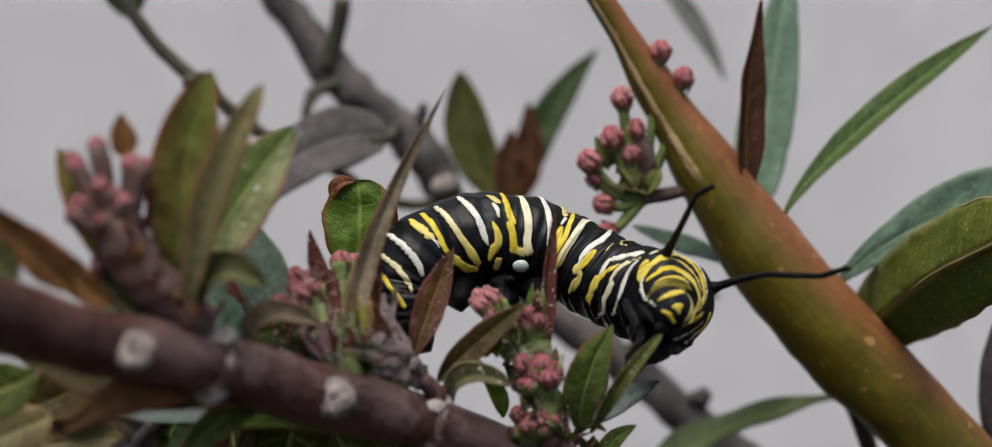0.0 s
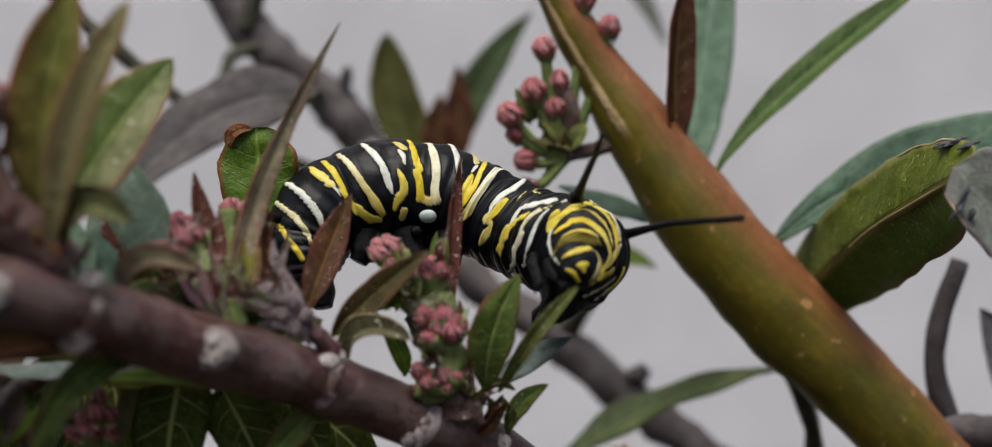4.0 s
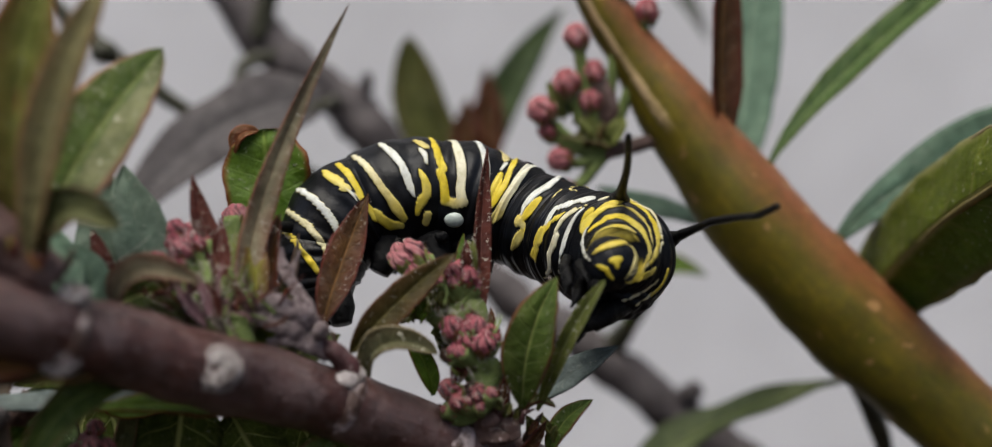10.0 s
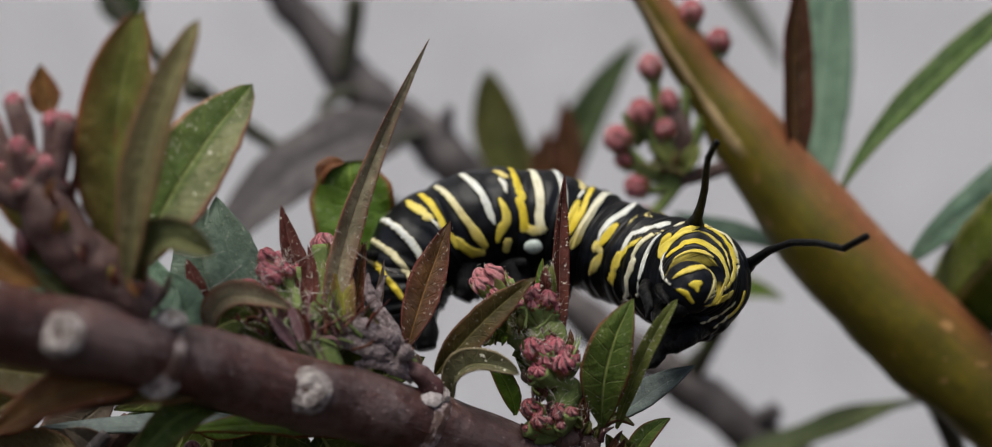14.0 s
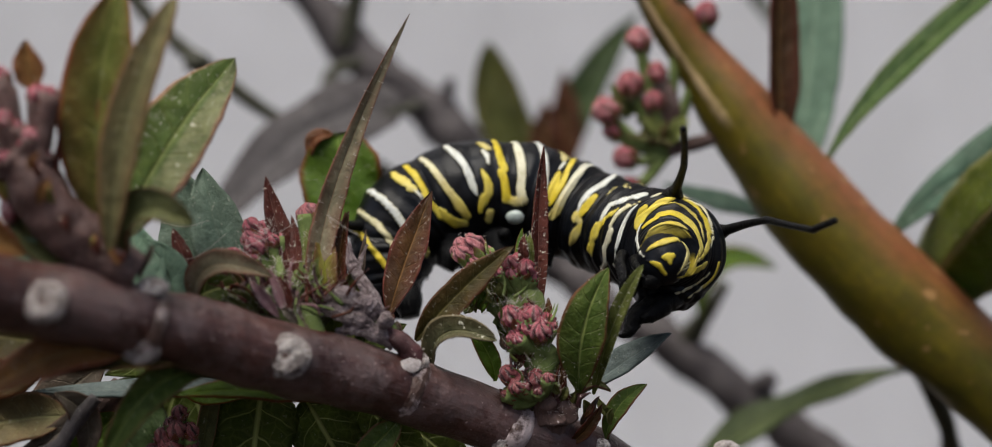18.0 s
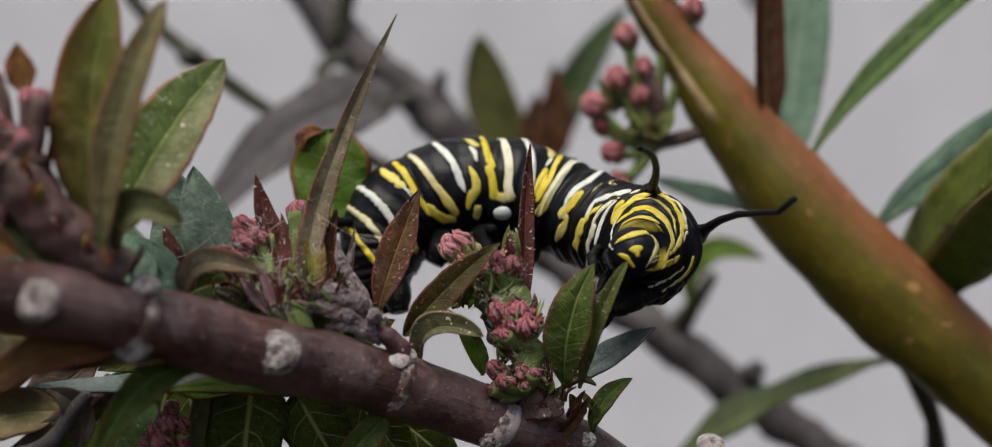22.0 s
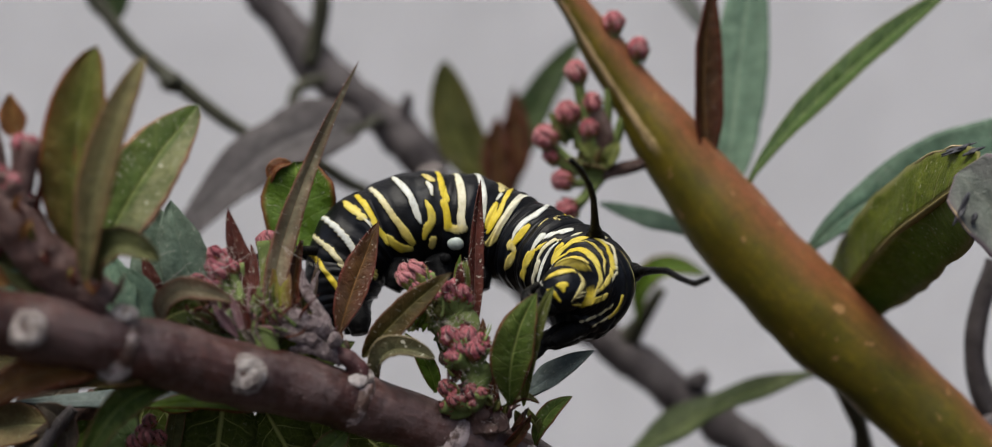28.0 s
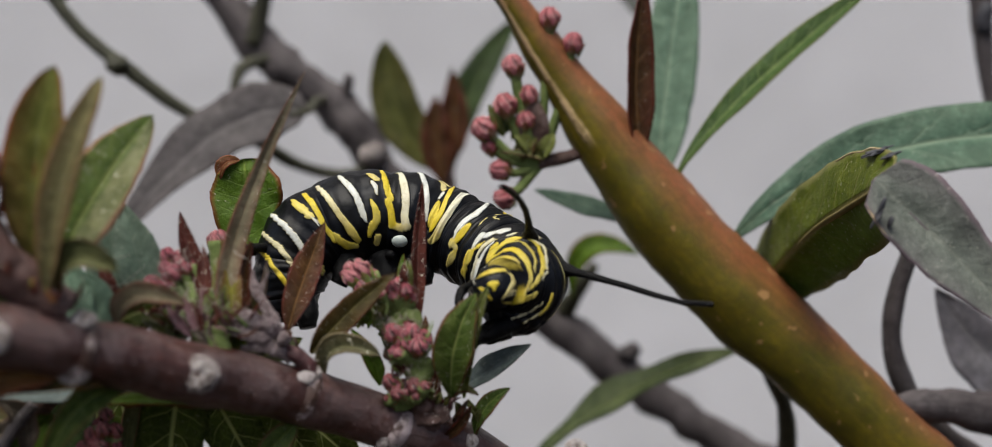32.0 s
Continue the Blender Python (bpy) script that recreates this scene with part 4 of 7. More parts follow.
    part("bud_stub", blob((-33.2, -29.0, -2.2), (0.6, 0.6, 1.0), (-0.3, 0, 1), 12, 8, 0.1), MAT_BUD, plant)
    # middle shoot: small buds, narrow leaves
    part("shoot", tube([(-12.5, -17.5, -12.3), (-13.7, -16.5, -9.8), (-14.4, -15.0, -7.9), (-14.3, -12.0, -5.4)], [0.9, 0.7, 0.5, 0.3], 5, 12, 0.25, 4), MAT_SHOOT, plant)
    cluster(plant, (-15.3, -15.0, -8.4), [((-17.8, -13.5, -3.7), 1.15), ((-17.3, -15.0, -5.2), 1.3), ((-19.0, -15.5, -6.0), 1.05), ((-18.1, -16.0, -6.3), 0.9), ((-20.1, -15.0, -6.6), 0.8), ((-16.2, -13.0, -4.6), 0.8)], None, 0.4, None, "tight pink flower buds")
    cluster(plant, (-13.6, -9.0, -6.5), [((-13.9, -7.5, -2.8), 1.45), ((-12.8, -7.0, -2.6), 0.9)], MAT_BUD_GREEN, 0.6)
    leaf(plant, (-13.4, -14.5, -8.9), (-15.5, -13.5, -4.3), (-16.8, -12.6, 0.5), 2.4, MAT_LEAF_RED, (0.35, -1, 0.1), 25, 0.4, hairs=60)
    leaf(plant, (-21.5, -17.0, -9.0), (-22.8, -16.5, -6.0), (-23.8, -16.0, -3.7), 1.4, MAT_LEAF_RED, (0.4, -1, 0.1), 15, 0.5, rib=False)
    leaf(plant, (-21.3, -20.0, -9.0), (-19.4, -21.0, -6.5), (-15.2, -19.5, -7.5), 2.6, MAT_LEAF_NEEDLE, (0.0, -0.85, 0.5), 18, 0.45, curl=12, blunt=0.6, label="small curled olive leaf")
    leaf(plant, (-12.5, -15.5, -9.1), (-10.7, -13.0, 0.6), (-4.9, -12.3, 13.8), 2.4, MAT_LEAF_NEEDLE, (0.3, -0.95, 0.1), 24, 0.30, label="long narrow grey-green leaf, folded, with a red tip", ribmat=MAT_LEAF_RED, hairs=120)
    leaf(plant, (-12.7, 4.0, -4.7), (-12.6, 4.5, 1.0), (-13.0, 4.8, 4.6), 7.6, MAT_LEAF_BRIGHT, (-0.1, -1, 0.2), 8, 0.45, blunt=0.5, label="rounded fresh green leaf with a red notched edge", hairs=40)
    leaf(plant, (-15.3, 4.6, 2.5), (-14.9, 4.4, 4.0), (-13.3, 4.6, 4.4), 1.5, MAT_LEAF_FLAP, (-0.3, -0.9, 0.5), 22, 0.5, name="leaf_edge", rib=False, blunt=0.6)
    leaf(plant, (-11.5, -13.0, -9.5), (-11.7, -12.0, -7.0), (-12.0, -11.0, -3.6), 1.8, MAT_LEAF_DULL, (0.4, -1, 0.1), 20, 0.4, rib=False)
    leaf(plant, (-10.9, -12.0, -9.6), (-10.8, -11.0, -6.5), (-10.5, -10.0, -2.5), 1.5, MAT_LEAF_BROWN, (-0.3, -1, 0.1), 20, 0.4, rib=False)
    leaf(plant, (-10.1, -12.0, -10.1), (-9.2, -12.5, -7.5), (-8.6, -12.0, -3.9), 0.9, MAT_LEAF_DRY, (0.3, -1, 0), 25, 0.4, rib=False)
    rnd = random.Random(5)
    for foot, many, tall in (((-14.9, -17.0, -9.9), 12, 2.6), ((-12.7, -16.0, -10.3), 12, 2.4), ((-16.1, -17.5, -8.8), 8, 1.8), ((-7.6, -15.5, -11.7), 5, 1.4), ((2.7, -10.0, -10.3), 12, 2.4), ((5.6, -11.5, -14.9), 7, 1.6), ((7.7, -11.0, -18.1), 8, 1.6)):
        for k in range(many):
            q = Vector(foot) + Vector((rnd.uniform(-1.7, 1.7), rnd.uniform(-0.6, 0.6), rnd.uniform(-0.8, 0.4)))
            w = Vector((rnd.uniform(-0.7, 0.7), rnd.uniform(-0.4, 0.3), rnd.uniform(0.5, 1.0))) * tall
            bend = Vector((rnd.uniform(-0.4, 0.4), rnd.uniform(-0.3, 0.3), 0.2))
            part("fibre", tube([q, q + w * 0.5 + bend, q + w], [rnd.uniform(0.18, 0.32), 0.2, 0.07], 4, 6, 0.2, k), rnd.choice((MAT_MAROON, MAT_MAROON, MAT_LEAF_RED, MAT_FUZZ)), plant)
    # fine tangled fibres of the middle shoot
    for k in range(70):
        q = Vector((-14.0, -17.5, -9.8)) + Vector((rnd.uniform(-3.4, 4.2), rnd.uniform(-1.4, 1.2), rnd.uniform(-0.9, 1.2)))
        w = Vector((rnd.gauss(0, 0.6), rnd.uniform(-0.3, 0.5), rnd.uniform(0.3, 1.0))).normalized() * rnd.uniform(1.4, 4.2)
        bend = Vector((rnd.uniform(-0.6, 0.6), rnd.uniform(-0.3, 0.3), rnd.uniform(-0.1, 0.4)))
        part("fibre", tube([q, q + w * 0.5 + bend, q + w], [rnd.uniform(0.09, 0.2), rnd.uniform(0.07, 0.14), 0.03], 5, 6, 0.3, k), rnd.choice((MAT_MAROON, MAT_MAROON, MAT_LEAF_BROWN, MAT_LEAF_RED, MAT_MAUVE, MAT_FUZZ)), plant)
    for k in range(26):
        q = Vector((4.4, -12.3, -12.7)) + Vector((rnd.uniform(-2.0, 2.2), rnd.uniform(-1.0, 0.8), rnd.uniform(-4.5, 3.5)))
        w = Vector((rnd.gauss(0, 0.6), rnd.uniform(-0.4, 0.3), rnd.uniform(0.3, 1.0))).normalized() * rnd.uniform(0.9, 2.2)
        part("fibre", tube([q, q + w * 0.5 + Vector((rnd.uniform(-0.3, 0.3), 0, 0.1)), q + w], [0.16, 0.11, 0.03], 4, 6, 0.3, k), rnd.choice((MAT_FUZZ, MAT_LEAF_TAN, MAT_LEAF_GNAWED, MAT_MAROON)), plant)
    tuft(plant, (-15.6, -17.0, -9.7), 9, 3.0, 0.8, (MAT_LEAF_RED, MAT_LEAF_BROWN, MAT_MAROON), 11)
    tuft(plant, (-12.8, -15.0, -9.9), 9, 3.8, 1.1, (MAT_LEAF_TAN, MAT_LEAF_BROWN, MAT_LEAF_GNAWED, MAT_FUZZ), 12)
    tuft(plant, (-10.6, -13.0, -10.1), 6, 4.6, 1.2, (MAT_LEAF_DULL, MAT_LEAF_BROWN, MAT_LEAF_SAGE), 13, 1.2)
    tuft(plant, (-6.7, -14.0, -12.7), 6, 2.4, 1.0, (MAT_LEAF_DRY, MAT_LEAF_BROWN), 14, 1.4)
    tuft(plant, (-19.7, -17.0, -9.0), 6, 2.6, 1.1, (MAT_LEAF_TAN, MAT_LEAF_BROWN, MAT_LEAF_SAGE), 15, 2.0)
    tuft(plant, (5.6, -10.5, -19.2), 9, 2.8, 1.0, (MAT_LEAF_BROWN, MAT_LEAF_DRY, MAT_LEAF_SAGE), 16, 2.0)
    tuft(plant, (2.2, -9.5, -10.8), 9, 2.8, 0.9, (MAT_LEAF_GNAWED, MAT_LEAF_BRIGHT, MAT_LEAF_SAGE), 17, 2.0)
    tuft(plant, (5.1, -10.5, -11.8), 6, 2.6, 1.0, (MAT_LEAF_GNAWED, MAT_LEAF_BROWN, MAT_LEAF_SAGE), 18, 1.2)
    tuft(plant, (8.0, -10.0, -19.6), 7, 2.2, 0.9, (MAT_LEAF_BROWN, MAT_LEAF_DRY), 19, 1.6)
    tuft(plant, (-25.1, -27.0, -7.0), 5, 2.6, 0.9, (MAT_LEAF_BROWN, MAT_LEAF_DRY), 20, 1.2)
    tuft(plant, (-18.8, -10.0, -10.8), 7, 4.6, 2.2, (MAT_LEAF_DARK, MAT_LEAF_DEEP, MAT_LEAF_SAGE), 21, 3.0)
    tuft(plant, (-14.3, -8.0, -11.4), 7, 4.6, 2.2, (MAT_LEAF_DARK, MAT_LEAF_DEEP, MAT_LEAF_BROWN), 22, 3.0)
    # withered, curled bracts beside the brown leaf
    for k, (line, r) in enumerate(((((-11.9, -16.6, -9.8), (-10.8, -16.9, -9.2), (-9.4, -17.0, -9.3), (-8.0, -16.6, -10.1), (-7.0, -15.8, -11.2)), (0.42, 0.72, 0.85, 0.8, 0.5)),
                                   (((-12.3, -17.0, -10.8), (-11.3, -17.2, -10.2), (-10.0, -17.3, -10.5), (-8.5, -16.8, -11.2), (-7.2, -16.0, -11.9)), (0.3, 0.5, 0.6, 0.65, 0.4)),
                                   (((-10.6, -16.5, -12.0), (-9.3, -16.8, -11.8), (-7.7, -16.4, -12.0), (-6.1, -15.4, -13.1)), (0.3, 0.6, 0.75, 0.5)),
                                   (((-7.0, -15.6, -11.0), (-7.7, -15.4, -9.5), (-8.7, -15.0, -8.0), (-9.5, -14.5, -6.6), (-9.8, -14.0, -4.9)), (0.6, 0.5, 0.48, 0.4, 0.12)),
                                   (((-9.0, -14.8, -7.6), (-8.9, -14.4, -6.6), (-8.3, -13.8, -5.1)), (0.3, 0.26, 0.1)))):
        part("withered_bract", crumple(tube(line, r, 24, 44, 0.6, k * 3.1, None, (0, -1, 0), 0.55, 0.6), k, 0.09), MAT_WITHER, plant, "grey-mauve withered curled bract")
    part("withered_bract", blob((-6.6, -16.4, -11.0), (0.75, 0.6, 0.7), (0.4, -0.6, 0.6), 18, 12, 0.5, 4.0), MAT_WITHER, plant, "pale rounded withered bract")
    part("shoot", tube([(-4.2, -14.8, -14.6), (-5.2, -15.2, -13.3), (-6.4, -15.4, -12.2), (-7.7, -15.2, -11.2)], [0.95, 0.8, 0.7, 0.5], 8, 20, 0.5, 3, None, (0, -1, 0), 1.0, 0.8), MAT_MAROON, plant)
    # felted stalks and purple bracts of the middle shoot
    for k, (line, r) in enumerate(((((-11.9, -17.5, -12.7), (-12.5, -17.3, -10.8), (-13.3, -16.0, -8.8), (-14.1, -14.0, -6.4), (-14.6, -12.5, -4.3)), (0.75, 0.7, 0.6, 0.5, 0.4)),
                                   (((-13.0, -18.0, -12.0), (-14.0, -18.0, -10.2), (-14.9, -16.5, -7.8), (-15.4, -15.0, -6.1)), (0.5, 0.45, 0.4, 0.3)),
                                   (((-14.0, -18.0, -11.3), (-15.4, -18.2, -9.7), (-16.6, -17.0, -7.8), (-17.2, -16.0, -6.3)), (0.45, 0.4, 0.36, 0.3)))):
        stalk = part("stalk", tube(line, r, 7, 12, 0.35, k * 2.0), MAT_FUZZ, plant)
        fuzz(stalk, line, r[0], 150, k)
    for k, (a, b, c, w, mat) in enumerate((((-14.8, -18.6, -10.7), (-16.1, -19.0, -8.9), (-17.0, -18.8, -7.8), 1.0, MAT_MAUVE), ((-14.3, -18.6, -10.5), (-15.0, -18.8, -8.4), (-15.6, -18.4, -6.8), 0.9, MAT_MAUVE),
                                           ((-13.9, -18.4, -10.7), (-14.2, -18.4, -8.7), (-15.1, -18.0, -7.4), 0.8, MAT_LEAF_RED), ((-13.4, -18.4, -11.2), (-14.1, -18.8, -10.3), (-14.6, -18.8, -10.1), 0.8, MAT_LEAF_DRY),
                                           ((-11.5, -15.6, -10.4), (-11.7, -14.6, -6.6), (-11.9, -12.0, -2.5), 2.3, MAT_LEAF_SPLIT), ((-10.5, -14.0, -10.0), (-10.6, -13.4, -6.1), (-10.0, -12.0, -2.4), 1.5, MAT_LEAF_BROWN),
                                           ((-16.5, -18.0, -10.2), (-17.8, -18.4, -9.1), (-18.9, -18.0, -8.8), 1.1, MAT_LEAF_SAGE), ((-17.1, -19.0, -10.6), (-18.0, -19.4, -9.6), (-19.2, -19.4, -9.0), 0.9, MAT_LEAF_SAGE),
                                           ((-12.4, -16.0, -9.9), (-12.9, -14.6, -6.3), (-13.4, -12.5, -3.9), 1.2, MAT_LEAF_GNAWED), ((-14.2, -16.0, -9.9), (-14.0, -14.6, -5.8), (-14.6, -13.0, -2.7), 1.1, MAT_LEAF_RED))):
        leaf(plant, a, b, c, w, mat, (0.2 * math.sin(k * 2.1), -1, 0.15), 26, 0.42, rib=False, name="bract", seed=40 + k, hairs=30)
    leaf(plant, (4.6, -11.6, -7.5), (4.3, -12.0, -5.7), (4.4, -11.6, -4.5), 1.0, MAT_LEAF_RED, (0.1, -1, 0.15), 26, 0.42, rib=False, name="bract", seed=50, hairs=30)
    leaf(plant, (5.1, -11.4, -7.0), (4.9, -11.6, -5.4), (4.9, -11.2, -4.3), 0.7, MAT_LEAF_GNAWED, (-0.1, -1, 0.15), 26, 0.42, rib=False, name="bract", seed=51, hairs=30)
    fuzz(plant, ((-15.9, -18.5, -9.7), (-13.6, -17.0, -8.8), (-11.2, -15.5, -8.4)), 1.6, 260, 31)
    fuzz(plant, ((-18.8, -16.5, -6.8), (-16.9, -15.0, -4.8), (-15.5, -14.0, -3.8)), 1.2, 160, 32)
    fuzz(plant, ((2.5, -12.5, -10.6), (4.6, -12.5, -10.1), (6.2, -12.5, -13.8), (4.6, -12.8, -16.9)), 1.4, 260, 33)
    # felted green stalks of the flowering shoot
    for k, (line, r) in enumerate(((((5.1, -11.0, -13.4), (4.2, -11.0, -10.7), (2.8, -10.6, -8.6), (1.2, -10.0, -6.8)), (1.2, 1.2, 1.0, 0.7)), (((6.1, -11.2, -17.0), (5.5, -11.6, -14.1), (5.0, -11.4, -11.2), (4.4, -11.0, -7.6)), (1.5, 1.3, 1.1, 0.7)),
                                   (((2.5, -10.0, -10.8), (1.3, -10.4, -9.8), (0.3, -10.2, -9.3)), (0.7, 0.7, 0.4)), (((6.7, -10.5, -19.8), (6.1, -11.0, -17.7), (4.6, -11.4, -16.5)), (1.5, 1.3, 0.8)), (((8.0, -10.5, -19.8), (7.4, -11.0, -18.1), (7.1, -11.2, -16.2)), (1.1, 0.9, 0.5)))):
        stalk = part("stalk", tube(line, r, 10, 14, 0.6, k * 2.3, None, (0, -1, 0), 0.8, 0.9), MAT_FUZZ if k < 3 else MAT_SHOOT, plant)
        fuzz(stalk, line, r[0], 160, 80 + k)
    # felted green heads of the flowering shoot
    for k, (q, w) in enumerate((((1.6, -11.0, -8.6), (-0.4, 0, 1)), ((1.0, -11.0, -9.8), (-0.7, 0, 0.7)), ((2.3, -11.5, -10.0), (-0.1, 0, 1)), ((0.4, -10.5, -10.6), (-1, 0, 0.4)), ((3.3, -11.5, -13.8), (-0.3, 0, 1)), ((3.7, -12.0, -14.9), (0, 0, 1)), ((5.1, -12.0, -14.4), (0.3, 0, 1)), ((6.2, -11.5, -15.7), (0.5, 0, 1)), ((6.9, -11.5, -17.5), (0.4, 0, 1)))):
        tuft(plant, q, 5, 2.0, 0.8, (MAT_LEAF_GNAWED, MAT_LEAF_BRIGHT, MAT_LEAF_SAGE) if k < 4 else (MAT_LEAF_DRY, MAT_LEAF_SAGE, MAT_LEAF_BROWN), 60 + k, 0.6)
        fuzz(plant, (q, tuple(Vector(q) + Vector(w) * 1.5)), 0.8, 50, 60 + k)
    leaf(plant, (-6.8, -12.0, -11.2), (-5.4, -10.0, -6.3), (-3.4, -8.3, -0.8), 3.2, MAT_LEAF_BROWN, (-0.1, -1, 0.1), 24, 0.48, label="brown-red leaf with a pale midrib", hairs=60)
    leaf(plant, (-4.5, -12.5, -13.0), (-0.3, -13.0, -8.5), (3.7, -13.0, -5.2), 2.8, MAT_LEAF_TAN, (0.35, -0.8, 0.5), 22, 0.38, label="olive leaf turning brown", hairs=40)
    leaf(plant, (-3.3, -12.0, -15.3), (-1.8, -14.0, -12.3), (2.2, -14.5, -12.9), 2.9, MAT_LEAF_CURL, (-0.1, -0.8, 0.55), 24, 0.5, curl=15, blunt=0.6, label="grey curled leaf")
    leaf(plant, (1.9, -9.0, -16.7), (1.1, -9.0, -14.1), (-1.0, -9.0, -11.1), 1.8, MAT_LEAF_BRIGHT, (0.2, -1, 0.2), 20, 0.45)
    # flowering shoot under the belly
    part("shoot", tube([(6.7, -9.0, -21.5), (6.2, -10.0, -17.7), (5.2, -11.0, -13.4), (4.3, -11.0, -9.7), (3.3, -10.0, -6.5)], [1.6, 1.5, 1.1, 0.8, 0.5], 6, 14, 0.2, 6), MAT_SHOOT, plant)
    cluster(plant, (3.0, -10.0, -8.1), [((0.1, -10.0, -5.5), 1.5), ((-1.0, -9.0, -5.2), 0.8), ((1.1, -9.0, -6.3), 0.9)], MAT_BUD_GREEN, 0.5)
    cluster(plant, (4.3, -11.0, -9.4), [((3.3, -12.0, -6.8), 1.0), ((4.5, -12.0, -7.1), 1.05), ((3.9, -11.0, -6.5), 0.9), ((5.0, -11.5, -7.8), 0.8), ((2.5, -11.0, -7.8), 0.7)], None, 0.5)
    cluster(plant, (5.4, -11.5, -13.8), [((3.3, -12.5, -11.0), 1.25), ((5.1, -12.5, -11.0), 1.2), ((5.7, -13.0, -12.2), 1.2), ((4.4, -13.0, -11.9), 1.0), ((6.2, -12.0, -11.4), 0.9), ((3.8, -12.5, -12.5), 0.9)], None, 0.6)
    cluster(plant, (5.6, -11.0, -17.6), [((3.1, -12.0, -15.8), 1.1), ((4.1, -12.3, -16.8), 1.2), ((5.4, -12.5, -16.1), 1.1), ((3.5, -12.0, -17.5), 0.8)], MAT_BUD_DARK, 0.6)
    leaf(plant, (5.6, -10.0, -10.8), (5.5, -8.6, -3.9), (6.0, -7.9, 3.0), 1.75, MAT_LEAF_RED, (0.4, -0.9, 0.1), 30, 0.42, label="thin upright dark red leaf", hairs=90)
    leaf(plant, (4.3, -10.0, -7.9), (4.4, -10.4, -6.0), (4.5, -10.0, -4.3), 0.9, MAT_LEAF_BRIGHT, (0.3, -1, 0), 20, 0.45, rib=False)
    leaf(plant, (4.8, -9.0, -8.7), (4.1, -9.0, -6.6), (4.2, -8.0, -3.9), 1.1, MAT_LEAF_BRIGHT, (-0.3, -1, 0), 20, 0.45, rib=False)
    for k, (a, b) in enumerate((((0.3, -8.0, -10.4), (2.5, -10.0, -8.1)), ((-0.8, -8.0, -10.9), (3.5, -9.0, -10.3)), ((1.9, -8.0, -12.0), (3.8, -9.0, -9.3)), ((0.8, -8.0, -9.3), (3.2, -9.0, -10.9)))):
        part("stalk", tube([a, Vector(a).lerp(Vector(b), 0.5) + Vector((0, 0.4, 0.5)), b], [0.3, 0.35, 0.3], 5, 8, 0.2, k), MAT_FUZZ, plant)
    # foliage behind the branch's upper side
    for k, (a, b, c, w, mat) in enumerate((((-14.2, -13.0, -14.0), (-11.3, -13.0, -12.4), (-8.0, -12.0, -11.3), 3.0, MAT_LEAF_OLIVE), ((-12.2, -12.0, -14.8), (-8.8, -12.0, -13.3), (-5.4, -11.0, -11.8), 3.0, MAT_LEAF_DARK),
                                           ((-24.3, -19.0, -10.7), (-26.0, -18.0, -6.7), (-27.1, -17.0, -2.4), 4.4, MAT_LEAF_MINT), ((-22.6, -18.0, -11.2), (-21.1, -18.0, -9.0), (-17.9, -17.0, -8.3), 3.6, MAT_LEAF_DARK),
                                           ((-18.0, -15.0, -12.0), (-16.6, -14.0, -9.7), (-14.1, -13.0, -8.0), 4.0, MAT_LEAF_DEEP), ((-16.1, -14.0, -12.6), (-13.1, -13.0, -10.6), (-10.8, -12.0, -7.5), 3.6, MAT_LEAF_SAGE),
                                           ((7.2, -8.0, -20.1), (6.7, -8.0, -17.4), (7.0, -8.0, -14.4), 2.6, MAT_LEAF_DEEP), ((5.1, -8.5, -15.2), (3.5, -8.0, -13.1), (1.9, -8.0, -12.0), 2.4, MAT_LEAF_DARK),
                                           ((5.1, -8.0, -13.1), (4.3, -8.0, -10.9), (3.9, -7.6, -8.3), 2.2, MAT_LEAF_DEEP))):
        leaf(plant, a, b, c, w, mat, (0.2 * math.sin(k * 1.7), -0.95, 0.25), 16, 0.45, rib=False, seed=90 + k)
    leaf(plant, (-21.2, -26.0, -13.6), (-24.6, -27.5, -13.3), (-29.6, -28.5, -14.2), 1.9, MAT_LEAF_TAN, (0.1, -0.8, 0.5), 20, 0.45)
    for k, (a, b, c, w, mat) in enumerate((((-30.0, -20.0, -12.7), (-34.8, -21.0, -12.2), (-40.9, -22.0, -11.0), 4.4, MAT_LEAF_TAN), ((-25.3, -12.0, -15.4), (-22.3, -11.0, -16.9), (-18.6, -11.0, -17.7), 3.4, MAT_LEAF_BRIGHT),
                                           ((-9.9, -3.0, -19.7), (-8.2, -3.0, -23.6), (-7.7, -3.0, -30.8), 5.5, MAT_LEAF_DARK), ((-22.2, 0.0, -18.9), (-20.5, 0.0, -24.0), (-20.0, 0.0, -31.4), 6.5, MAT_LEAF_BRIGHT), ((-31.1, -8.0, -18.0), (-33.8, -8.0, -22.4), (-36.6, -8.0, -28.9), 4.5, MAT_LEAF_OLIVE))):
        leaf(plant, a, b, c, w, mat, (0.2 * math.sin(k * 1.7), -0.95, 0.25), 14, 0.45, seed=120 + k)
    leaf(plant, (-8.9, -6.0, -19.2), (-4.3, -6.0, -21.8), (0.6, -6.0, -26.7), 5.0, MAT_LEAF_DARK, (0.2, -0.95, 0.2), 14, 0.45)
    leaf(plant, (-6.2, -3.0, -21.0), (-3.4, -3.0, -23.8), (-1.2, -3.0, -28.8), 5.0, MAT_LEAF_TAN, (-0.1, -0.95, 0.2), 14, 0.45)
